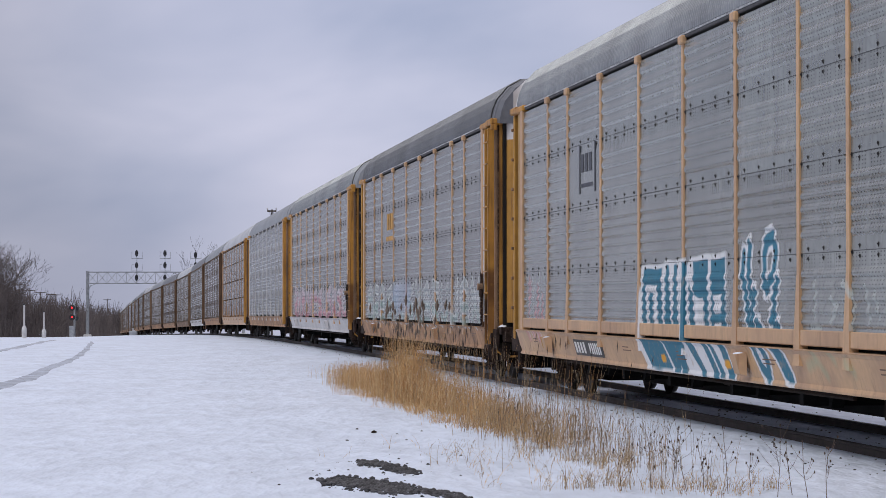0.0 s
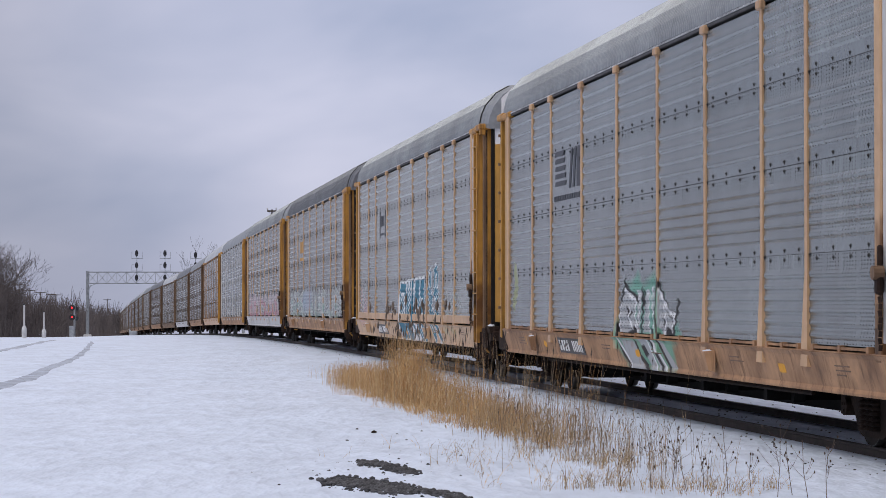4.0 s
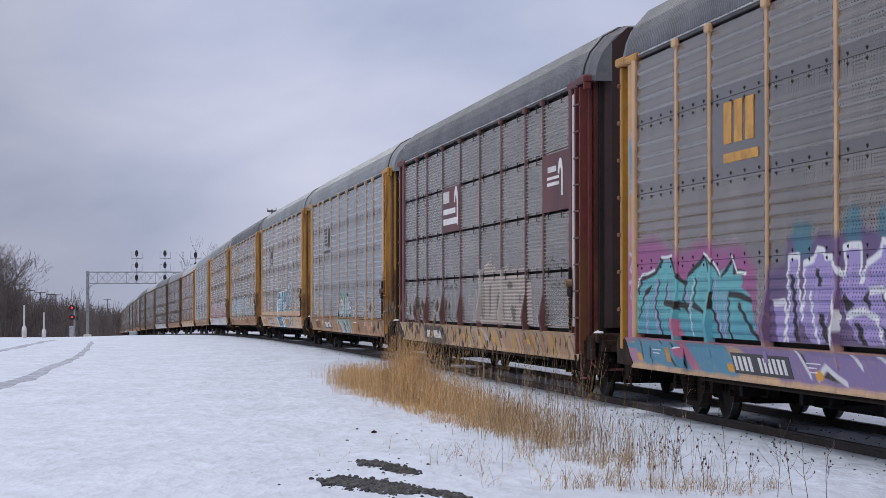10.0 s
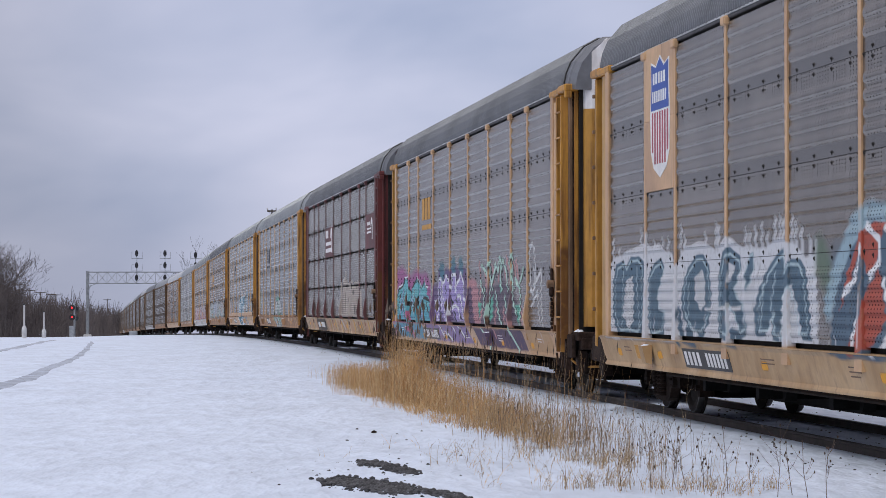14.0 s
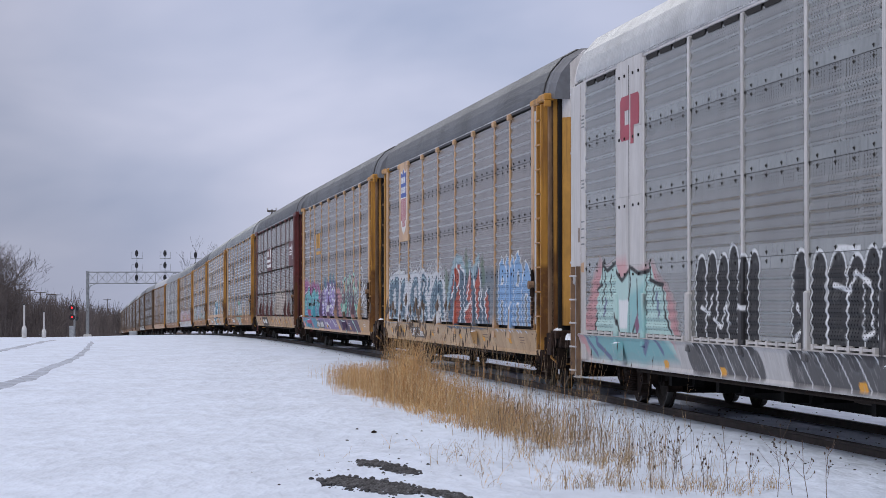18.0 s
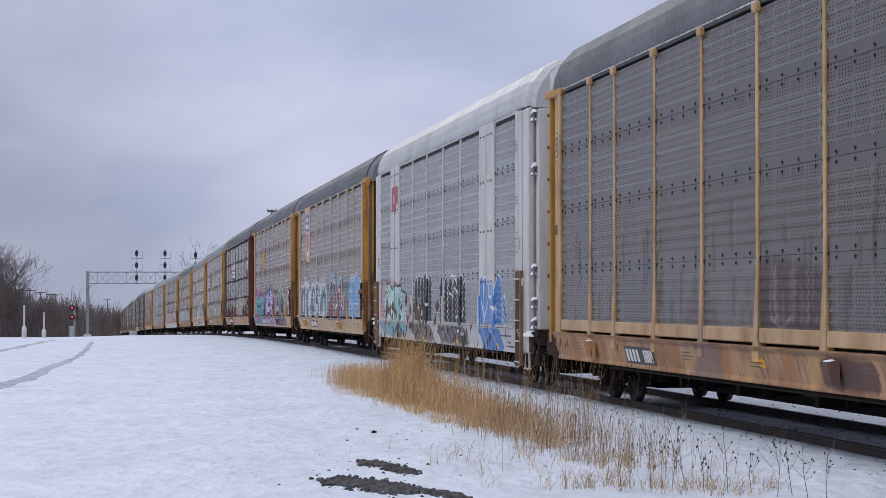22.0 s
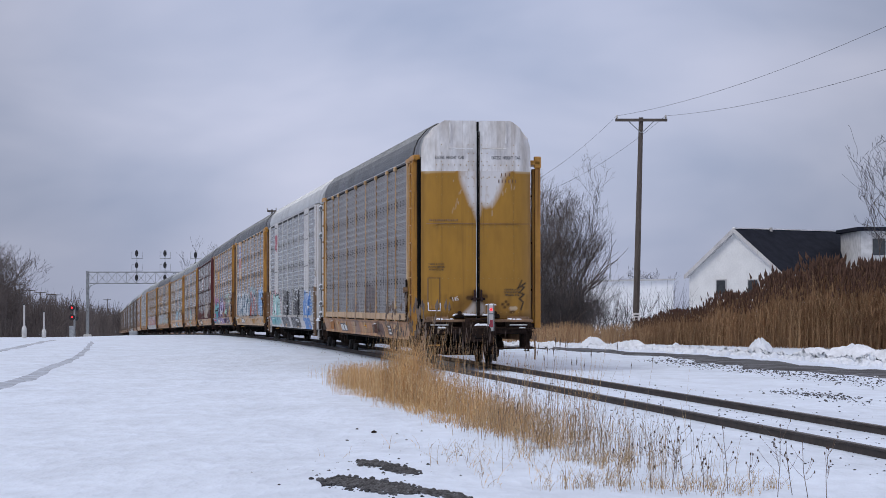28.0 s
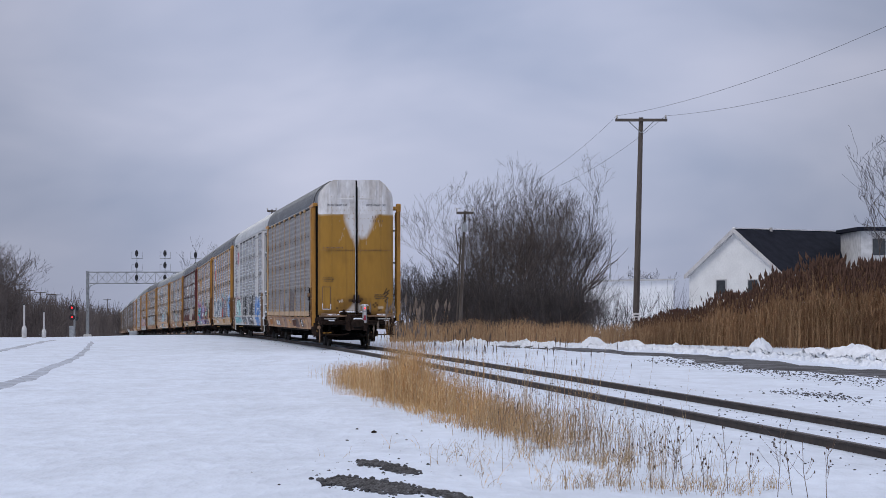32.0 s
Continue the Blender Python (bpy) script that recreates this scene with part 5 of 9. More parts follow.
spray(3, [[(11.60, 1.74), (11.28, 1.96), (10.42, 2.04), (10.00, 2.21)], [(9.48, 2.20), (9.20, 1.99), (8.58, 1.88)], [(11.46, 1.39), (11.15, 1.74), (10.72, 1.83)], [(10.17, 1.91), (10.43, 1.57), (9.89, 1.06)], [(9.68, 1.87), (9.76, 1.61), (8.89, 1.53)], [(9.89, 1.61), (8.32, 1.57)], [(8.50, 1.90), (8.69, 1.65), (8.43, 1.49)], [(8.43, 1.98), (7.75, 2.13), (7.46, 2.25), (7.32, 2.05)], [(7.21, 2.17), (6.69, 1.97)], [(7.94, 1.90), (8.13, 1.57), (7.58, 1.50), (7.40, 1.34)], [(7.04, 1.89), (7.11, 1.58), (6.53, 1.15)], [(6.52, 1.96), (5.95, 2.19), (5.95, 2.00), (5.37, 1.97)], [(6.19, 1.73), (5.06, 1.65)], [(5.70, 1.58), (4.75, 1.18)], [(6.19, 1.65), (6.19, 1.35), (5.96, 1.12)]], .038, K_)
spray(3, [[(11.29, 1.04), (11.38, 0.82)], [(9.29, 1.03), (8.70, 0.75)], [(10.73, 0.96), (10.86, 0.83)]], .038, K_)
spray(3, [[(10.09, 2.25), (9.43, 2.26)], [(8.05, 1.90), (8.32, 1.57), (8.13, 1.17)], [(6.08, 2.22), (5.76, 1.98), (5.31, 1.97)], [(7.54, 2.27), (7.18, 2.19), (6.69, 1.98)], [(11.73, 1.79), (11.37, 2.01), (10.51, 2.07)]], .02, (.7, .8, .8))
block(3, [[(9.48, 1.45), (8.97, 1.37), (7.84, 0.71), (8.36, 0.70)]], (.46, .16, .26))
block(3, [[(12.75, 0.96), (11.74, 0.93), (11.38, 0.72), (12.47, 0.75)]], (.42, .24, .34))
block(3, [[(4.57, 1.11), (4.39, 1.58), (4.29, 2.02), (3.56, 2.08), (3.42, 2.36), (2.73, 2.38), (2.46, 2.30), (2.07, 2.40), (1.43, 2.35), (1.07, 2.40), (0.47, 2.45), (0.02, 2.35), (-0.43, 2.40), (-1.06, 2.38), (-1.27, 2.01), (-1.26, 1.47), (-1.50, 1.17), (4.15, 1.11)]], (.12, .075, .19), .12, .92)
spray(3, [[(3.00, 2.33), (2.59, 2.35)], [(0.95, 2.42), (0.71, 2.44)], [(-0.21, 2.41), (-0.47, 2.38)]], .2, (.05, .18, .24), .12, .85)
block(3, [[(5.77, 1.08), (-1.46, 1.11), (-2.05, 0.71), (3.86, 0.70)]], (.24, .18, .36), .05)
block(3, [[(3.39, 2.13), (2.95, 2.15), (2.90, 1.86), (2.87, 1.45), (2.74, 1.52), (2.63, 1.86), (2.73, 2.07), (2.33, 2.12), (2.15, 2.19), (1.81, 2.12), (1.69, 2.05), (1.49, 1.92), (1.44, 1.72), (1.65, 1.19), (2.21, 1.15), (2.47, 1.18), (2.87, 1.45), (3.07, 1.17), (3.52, 1.16), (3.40, 1.58)], [(1.14, 2.20), (0.59, 2.22), (0.48, 1.91), (0.39, 2.00), (0.13, 2.10), (-0.09, 2.22), (-0.31, 2.23), (-0.53, 2.12), (-0.74, 2.05), (-0.76, 1.72), (-1.06, 1.65), (-1.09, 1.20), (0.03, 1.18), (0.72, 1.20), (1.08, 1.46), (1.32, 1.85), (1.07, 1.92)], [(4.00, 1.62), (3.51, 1.63), (3.49, 1.16), (3.86, 1.16)]], LILAC)
block(3, [[(3.28, 1.93), (3.12, 1.93), (3.01, 1.45), (2.90, 1.17), (3.10, 1.17), (3.17, 1.58)], [(2.15, 1.49), (1.95, 1.49), (1.70, 1.19), (1.90, 1.17)], [(1.19, 1.73), (0.81, 1.59), (1.00, 1.49), (1.17, 1.59)], [(0.48, 1.65), (0.30, 1.78), (0.23, 1.54)], [(-0.13, 1.73), (-0.26, 1.55), (-0.46, 1.59)], [(-0.13, 1.39), (-0.67, 1.21), (-0.30, 1.23)], [(0.81, 1.40), (0.60, 1.41), (0.33, 1.18), (0.53, 1.18)], [(2.25, 1.99), (2.10, 1.98), (2.00, 1.78), (2.15, 1.79)], [(-0.76, 1.47), (-0.93, 1.47), (-1.05, 1.21), (-0.93, 1.21)], [(2.88, 1.07), (2.69, 1.07), (2.53, 0.90)], [(-0.30, 1.03), (-0.45, 1.07), (-0.79, 0.86), (-0.54, 0.86)], [(2.21, 0.79), (1.85, 0.89), (1.33, 0.75)]], K_)
spray(3, [[(3.57, 1.16), (3.34, 1.58), (3.39, 2.13), (2.95, 2.15), (2.95, 1.86), (2.79, 1.45), (2.68, 1.86), (2.73, 2.07), (2.33, 2.10), (2.20, 2.20), (1.94, 2.18), (1.89, 2.11), (1.64, 2.12)], [(1.64, 2.05), (1.24, 1.92), (1.10, 1.93), (1.19, 2.21), (0.59, 2.22), (0.55, 1.85)], [(0.48, 1.85), (0.36, 2.04), (-0.09, 2.12), (-0.14, 2.24), (-0.31, 2.23), (-0.47, 2.12), (-0.74, 2.02), (-0.74, 1.69), (-1.06, 1.65), (-1.01, 1.23)], [(1.08, 1.46), (0.48, 1.54), (0.03, 1.47), (-0.19, 1.22)], [(0.25, 1.75), (-0.20, 1.75), (-0.42, 1.56), (-0.84, 1.20)], [(4.00, 1.62), (3.51, 1.63), (3.43, 1.16)], [(1.57, 1.72), (1.32, 1.46), (1.50, 1.19)]], .04, W_)
spray(3, [[(2.47, 1.72), (2.34, 1.45), (2.16, 1.17)], [(2.88, 1.09), (2.56, 0.80)], [(2.27, 0.76), (1.83, 0.91), (1.21, 0.75)], [(-0.19, 1.09), (-0.88, 0.84)], [(0.72, 1.09), (0.49, 0.95)]], .04, W_)
block(3, [[(-2.44, 1.07), (-8.64, 1.10), (-8.91, 0.68), (-2.94, 0.70)]], (.08, .055, .115), .05)
block(3, [[(-2.85, 1.89), (-3.77, 2.03), (-4.99, 1.94), (-6.13, 2.07), (-7.19, 1.92), (-8.27, 1.52), (-8.31, 1.18), (-2.85, 1.10)]], (.10, .075, .12), .2, .88)
block(3, [[(-1.46, 2.05), (-1.93, 2.13), (-2.45, 2.08), (-2.92, 1.89), (-3.01, 1.11), (-2.09, 1.09), (-1.74, 1.42)]], (.46, .22, .25), .1, .9)
block(3, [[(-1.39, 1.90), (-1.89, 1.96), (-2.17, 1.42), (-2.44, 1.10), (-1.56, 1.08)]], (.09, .06, .12), .08, .95)
spray(3, [[(-3.06, 2.42), (-3.28, 1.88), (-3.05, 1.58)], [(-3.77, 2.25), (-4.08, 1.88)], [(-4.85, 2.31), (-4.99, 2.01)], [(-5.71, 2.36), (-5.57, 2.08)], [(-6.40, 2.20), (-6.80, 1.99)], [(-6.67, 2.47), (-6.80, 2.27)], [(-7.57, 2.32), (-7.69, 2.05)], [(-7.82, 2.38), (-7.94, 2.11)], [(-6.92, 1.45), (-7.18, 1.18)], [(-6.26, 1.45), (-6.39, 1.17)], [(-5.28, 1.44), (-5.13, 1.15)], [(-3.11, 1.20), (-3.44, 1.43)], [(-3.76, 0.98), (-4.07, 0.84)], [(-5.27, 1.05), (-5.33, 0.94)], [(-8.41, 1.46), (-8.45, 1.20)]], .075, (.50, .27, .28), .04, .95)
block(3, [[(-2.85, 1.62), (-3.44, 1.58), (-3.11, 1.27)], [(-4.51, 1.58), (-5.02, 1.78), (-4.87, 1.29), (-4.53, 1.20)], [(-7.69, 1.55), (-8.29, 1.57), (-8.22, 1.27), (-8.03, 1.18)], [(-5.80, 2.02), (-6.10, 1.86), (-5.90, 1.77)], [(-5.28, 1.58), (-5.57, 1.65), (-5.62, 1.44)], [(-6.53, 1.59), (-6.72, 1.55), (-6.79, 1.31)]], (.12, .42, .32), .03)
spray(3, [[(-3.32, 2.04), (-3.64, 1.81)], [(-3.58, 2.34), (-4.15, 2.14), (-4.36, 2.36), (-4.67, 2.39), (-4.57, 2.14), (-4.96, 1.84)], [(-4.87, 1.99), (-5.40, 2.34), (-5.63, 2.19), (-5.83, 2.43), (-6.02, 2.46), (-5.91, 2.05), (-6.18, 1.83)], [(-6.10, 2.25), (-6.24, 2.42), (-6.64, 2.17), (-6.90, 1.83)], [(-7.04, 2.30), (-7.24, 2.46), (-7.45, 2.49), (-7.34, 2.03), (-7.59, 1.84)], [(-7.74, 2.02), (-8.27, 1.85), (-8.39, 1.69), (-8.26, 1.18)], [(-8.27, 1.95), (-8.63, 2.20)], [(-4.66, 1.84), (-4.51, 1.41), (-4.35, 1.19)], [(-5.40, 1.77), (-5.68, 1.42), (-6.09, 1.14)], [(-6.50, 1.70), (-6.89, 1.15)], [(-7.41, 1.83), (-7.54, 1.56), (-7.91, 1.37)], [(-3.73, 1.03), (-4.50, 0.62)], [(-7.15, 1.09), (-8.02, 0.65)]], .055, K_, .02, .9)
spray(3, [[(-3.89, 1.85), (-3.76, 1.55), (-4.20, 1.11)]], .055, K_, .02, .9)
spray(3, [[(-3.19, 2.07), (-3.51, 1.84)], [(-3.45, 2.37), (-4.02, 2.17), (-4.24, 2.39), (-4.55, 2.42), (-4.45, 2.17), (-4.84, 1.87)], [(-4.75, 2.02), (-5.29, 2.37), (-5.52, 2.22), (-5.72, 2.46), (-5.91, 2.49), (-5.80, 2.08), (-6.07, 1.86)], [(-5.99, 2.28), (-6.13, 2.45), (-6.54, 2.20), (-6.80, 1.86)], [(-6.93, 2.33), (-7.14, 2.49), (-7.35, 2.52), (-7.24, 2.06), (-7.49, 1.87)], [(-7.64, 2.05), (-8.18, 1.88), (-8.29, 1.72), (-8.17, 1.20)], [(-8.18, 1.98), (-8.54, 2.23)], [(-4.54, 1.87), (-4.38, 1.44), (-4.23, 1.21)], [(-5.28, 1.80), (-5.56, 1.44), (-5.98, 1.17)], [(-6.40, 1.72), (-6.79, 1.18)], [(-7.31, 1.85), (-7.44, 1.59), (-7.81, 1.39)], [(-3.60, 1.06), (-4.38, 0.64)], [(-7.05, 1.12), (-7.92, 0.67)]], .05, (.46, .66, .58), .02)
spray(3, [[(-3.77, 1.88), (-3.64, 1.58), (-4.07, 1.14)]], .05, (.46, .66, .58), .02)
spray(3, [[(-9.34, 2.62), (-9.29, 2.34), (-9.44, 1.84), (-9.65, 1.75), (-9.87, 1.96), (-9.81, 2.14), (-9.72, 2.21)], [(-9.34, 2.62), (-9.60, 2.67), (-9.81, 2.57), (-9.98, 2.02)], [(-9.76, 1.84), (-10.19, 2.08), (-10.50, 2.19), (-10.55, 1.95), (-10.63, 1.30), (-10.78, 0.89)], [(-9.54, 1.53), (-9.97, 1.71), (-10.18, 1.80), (-10.28, 1.47), (-10.38, 1.23)]], .045, W_, .03, .85)
block(2, [[(11.80, 1.07), (11.87, 2.15), (11.29, 2.31), (10.72, 2.34), (9.81, 2.44), (9.28, 2.47), (8.78, 2.42), (8.28, 2.45), (7.80, 2.32), (7.40, 2.31), (7.28, 2.09), (7.09, 2.16), (6.59, 2.37), (5.87, 2.42), (5.19, 2.37), (4.79, 2.26), (4.40, 2.46), (3.90, 2.41), (3.54, 2.30), (3.07, 2.29), (2.38, 2.28), (1.73, 2.38), (1.12, 2.28), (0.72, 2.12), (0.33, 2.17), (0.22, 1.94), (0.16, 1.13), (11.69, 1.04)]], (.56, .58, .61), .03)
spray(2, [[(11.48, 2.23), (11.44, 2.52)], [(11.02, 2.22), (10.98, 2.39)], [(9.42, 2.20), (9.39, 2.63)], [(9.08, 2.19), (9.04, 2.56)], [(8.58, 2.19), (8.54, 2.45)], [(8.03, 2.18), (7.99, 2.46)], [(7.65, 2.17), (7.61, 2.47)], [(6.85, 2.16), (6.82, 2.61)], [(6.62, 2.16), (6.59, 2.46)], [(5.46, 2.14), (5.43, 2.47)], [(4.87, 2.13), (4.84, 2.60)], [(4.74, 2.13), (4.71, 2.53)], [(3.35, 2.11), (3.32, 2.48)], [(3.16, 2.10), (3.13, 2.43)], [(2.88, 2.10), (2.86, 2.49)], [(2.59, 2.09), (2.56, 2.53)], [(2.34, 2.09), (2.32, 2.39)], [(1.99, 2.08), (1.97, 2.57)], [(1.78, 2.08), (1.75, 2.59)], [(1.61, 2.08), (1.59, 2.54)], [(1.26, 2.07), (1.23, 2.56)], [(1.08, 2.07), (1.05, 2.49)]], .06, (.56, .58, .61), .07, .9)
spray(2, [[(0.84, 2.07), (0.82, 2.42)], [(0.53, 2.06), (0.50, 2.32)], [(0.30, 2.06), (0.28, 2.29)]], .06, (.56, .58, .61), .07, .9)
spray(2, [[(6.98, 1.44), (6.80, 1.11)], [(6.45, 1.18), (5.88, 1.12)], [(4.04, 1.19), (3.67, 1.16)]], .12, (.07, .125, .18), .05)
block(2, [[(11.48, 1.90), (11.29, 2.19), (10.72, 2.26), (10.53, 2.14), (10.17, 2.29), (9.63, 2.30), (9.29, 2.20), (9.19, 1.58), (9.30, 1.19), (9.64, 1.09), (11.11, 1.10), (11.49, 1.41)], [(8.88, 2.04), (8.55, 2.19), (8.12, 2.24), (7.90, 2.10), (8.13, 1.88), (8.35, 1.73), (8.23, 1.50), (7.81, 1.43), (7.97, 1.13), (8.79, 1.08), (8.95, 1.42)], [(6.80, 1.73), (6.50, 2.08), (6.01, 2.25), (5.59, 2.24), (5.24, 2.10), (5.11, 1.72), (5.20, 1.38), (5.61, 1.13), (6.16, 1.16), (6.80, 1.44)]], (.075, .135, .19), .02)
block(2, [[(4.74, 1.99), (4.53, 2.26), (4.15, 2.32), (3.66, 2.21), (3.59, 2.04), (3.73, 1.92), (3.91, 1.79), (3.43, 1.56), (3.26, 1.21), (3.55, 1.17), (3.91, 1.46), (4.28, 1.59), (4.24, 1.12), (4.75, 1.15), (4.74, 1.59)], [(3.42, 1.98), (3.18, 2.20), (3.02, 2.23), (2.95, 2.04), (3.12, 1.85), (3.35, 1.72)], [(2.96, 1.53), (2.73, 1.78), (2.28, 2.03), (1.84, 2.20), (1.63, 2.26), (1.57, 2.02), (1.32, 2.13), (0.92, 2.10), (0.63, 1.95), (0.53, 1.60), (0.44, 1.19), (0.83, 1.18), (1.02, 1.60), (1.32, 1.83), (1.64, 1.72), (1.75, 1.14), (2.13, 1.16), (2.07, 1.47), (2.40, 1.22), (2.85, 1.21)]], (.075, .135, .19), .02)
block(2, [[(10.54, 1.90), (10.06, 2.01), (9.92, 1.73), (10.00, 1.34), (10.29, 1.18), (10.73, 1.41)], [(6.02, 1.94), (5.65, 2.04), (5.46, 1.93), (5.46, 1.59), (5.66, 1.48), (6.02, 1.65)], [(4.23, 2.12), (3.90, 2.08), (4.03, 1.92), (4.28, 1.85)], [(1.53, 1.78), (1.22, 1.83), (1.13, 1.24), (1.54, 1.23)], [(5.46, 1.54), (3.55, 1.58), (3.55, 1.52), (5.44, 1.50)], [(6.16, 1.30), (5.83, 1.17), (6.17, 1.13)]], (.52, .54, .56), .02)
spray(2, [[(11.31, 1.89), (11.15, 2.13), (10.66, 2.20), (10.50, 2.09), (10.19, 2.22), (9.72, 2.24), (9.42, 2.14), (9.34, 1.61), (9.43, 1.27), (9.73, 1.19), (10.99, 1.20), (11.32, 1.46), (11.31, 1.89)], [(8.80, 1.99), (8.52, 2.12), (8.15, 2.16), (7.96, 2.05), (8.15, 1.85), (8.35, 1.73), (8.24, 1.53), (7.88, 1.47), (8.02, 1.21), (8.72, 1.17), (8.86, 1.46), (8.80, 1.99)], [(6.67, 1.73), (6.41, 2.03), (5.99, 2.18), (5.64, 2.17), (5.33, 2.05), (5.22, 1.72), (5.29, 1.43), (5.64, 1.22), (6.13, 1.24), (6.67, 1.48), (6.67, 1.73)]], .018, (.42, .54, .58), .02, .9)
spray(2, [[(4.64, 1.95), (4.46, 2.18), (4.13, 2.23), (3.71, 2.14), (3.65, 2.00), (3.78, 1.88), (3.92, 1.77), (3.51, 1.58), (3.37, 1.27), (3.62, 1.24), (3.93, 1.49), (4.25, 1.60), (4.21, 1.20), (4.65, 1.23), (4.64, 1.60), (4.64, 1.95)], [(3.39, 1.98), (3.18, 2.17), (3.04, 2.20), (2.98, 2.03), (3.12, 1.87), (3.33, 1.76), (3.39, 1.98)], [(2.76, 1.55), (2.57, 1.76), (2.18, 1.98), (1.81, 2.13), (1.63, 2.18), (1.58, 1.97), (1.36, 2.07), (1.01, 2.04), (0.76, 1.91), (0.68, 1.61), (0.60, 1.26), (0.94, 1.25), (1.11, 1.61), (1.37, 1.81), (1.64, 1.71), (1.73, 1.21), (2.06, 1.23), (2.00, 1.50), (2.29, 1.28), (2.67, 1.28), (2.76, 1.55)]], .018, (.42, .54, .58), .02, .9)
spray(2, [[(10.72, 2.14), (10.80, 1.25)], [(9.78, 2.13), (9.57, 1.26)], [(6.39, 1.87), (6.45, 1.30)], [(2.71, 1.59), (2.50, 1.84), (2.62, 1.34)], [(1.95, 1.96), (2.17, 1.59), (1.96, 1.23)]], .02, (.42, .54, .58), .02, .9)
spray(2, [[(-0.22, 1.58), (-0.64, 2.00), (-1.18, 2.40), (-1.83, 2.51), (-2.44, 2.45), (-2.80, 2.23), (-3.15, 2.29), (-3.67, 2.37), (-3.93, 2.15), (-4.25, 2.20), (-4.94, 2.46)]], .17, (.30, .43, .50), .08, .9)
block(2, [[(-0.27, 1.08), (-0.50, 1.72), (-1.05, 2.20), (-1.83, 2.47), (-2.56, 2.37), (-2.84, 2.17), (-3.26, 2.22), (-3.71, 2.34), (-3.93, 2.09), (-4.15, 2.21), (-4.36, 2.14), (-4.67, 2.32), (-4.94, 2.46), (-5.18, 2.19), (-5.47, 1.83), (-5.66, 1.60), (-6.09, 1.83), (-6.50, 1.93), (-6.48, 1.04), (-0.77, 1.02)]], (.075, .125, .18), .03)
block(2, [[(-0.64, 1.52), (-0.91, 1.93), (-1.36, 2.33), (-1.88, 2.46), (-2.32, 2.44), (-2.02, 2.25), (-1.87, 1.92), (-1.69, 1.85), (-1.36, 2.19), (-1.04, 1.86)], [(-1.82, 1.85), (-2.02, 1.98), (-2.12, 1.85), (-2.26, 1.46), (-1.81, 1.19), (-1.17, 1.03), (-0.90, 1.18), (-1.43, 1.45), (-1.56, 1.72)], [(-3.14, 1.78), (-3.37, 2.10), (-3.67, 2.31), (-3.82, 2.03), (-3.93, 1.78), (-4.14, 1.47), (-4.24, 1.15), (-3.02, 1.16), (-3.02, 1.46), (-3.48, 1.59)], [(-4.36, 2.02), (-4.77, 2.19), (-4.98, 2.37), (-5.14, 1.95), (-4.87, 1.71), (-5.07, 1.42), (-4.86, 1.15), (-4.56, 1.47)], [(-5.85, 1.71), (-6.17, 1.82), (-6.40, 1.49), (-6.31, 1.15), (-5.94, 1.43)]], RED, .02)
spray(2, [[(-1.62, 2.42), (-2.02, 2.28), (-2.02, 2.05), (-1.69, 1.88)], [(-2.27, 2.38), (-2.75, 2.27), (-2.84, 2.04), (-2.79, 1.72)], [(-3.60, 2.28), (-3.48, 1.91), (-3.21, 1.69)], [(-1.44, 2.19), (-1.18, 1.86), (-0.77, 1.72)], [(-2.19, 1.85), (-2.36, 1.52), (-2.31, 1.26), (-1.94, 1.09)], [(-3.82, 1.72), (-4.03, 1.41), (-4.18, 1.10)], [(-2.98, 1.43), (-3.70, 1.59)], [(-2.79, 1.59), (-2.97, 1.08)], [(-4.32, 2.08), (-4.56, 1.71), (-4.66, 1.35), (-4.88, 1.15)], [(-4.94, 2.43), (-5.08, 2.07), (-5.27, 1.89), (-4.97, 1.65)], [(-5.47, 1.89), (-5.17, 1.54), (-5.46, 1.48), (-5.52, 1.19)], [(-6.13, 1.88), (-5.75, 1.60), (-6.03, 1.31)], [(-1.30, 1.45), (-1.04, 1.18)]], .045, W_)
spray(2, [[(0.11, 2.15), (-0.09, 1.97)], [(-3.15, 2.51), (-3.26, 2.35)], [(-5.47, 2.35), (-5.57, 2.12)]], .22, (.10, .17, .11), .2, .75)
block(4, [[(-1.18, 2.26), (-1.56, 2.29), (-1.66, 1.16), (-1.37, 1.23), (-1.32, 1.87)], [(-1.75, 1.87), (-1.95, 2.07), (-2.12, 2.35), (-2.66, 2.41), (-2.71, 2.27), (-2.90, 2.64), (-3.03, 2.60), (-3.10, 2.26), (-3.49, 2.39), (-3.54, 2.22), (-4.10, 2.24), (-4.34, 2.20), (-4.41, 1.72), (-4.50, 1.21), (-2.96, 1.13), (-2.43, 1.17), (-1.88, 1.16)], [(-4.51, 2.10), (-4.70, 2.29), (-5.04, 2.32), (-5.15, 2.22), (-5.37, 2.15), (-5.64, 2.24), (-6.07, 2.29), (-6.13, 2.17), (-6.74, 2.31), (-7.04, 2.27), (-7.03, 1.24), (-6.43, 1.14), (-5.36, 1.16), (-4.68, 1.21)], [(-7.32, 1.94), (-7.76, 2.00), (-7.97, 1.15), (-7.41, 1.19)]], (.43, .37, .33), .03, .92)
spray(4, [[(-1.60, 1.23), (-2.29, 0.89), (-2.43, 0.80)], [(-4.50, 1.21), (-4.68, 1.08)], [(-1.33, 2.23), (-1.38, 1.58)], [(-4.34, 2.17), (-4.40, 1.27)], [(-7.00, 1.95), (-7.03, 1.60)]], .10, (.50, .46, .42), .05, .9)
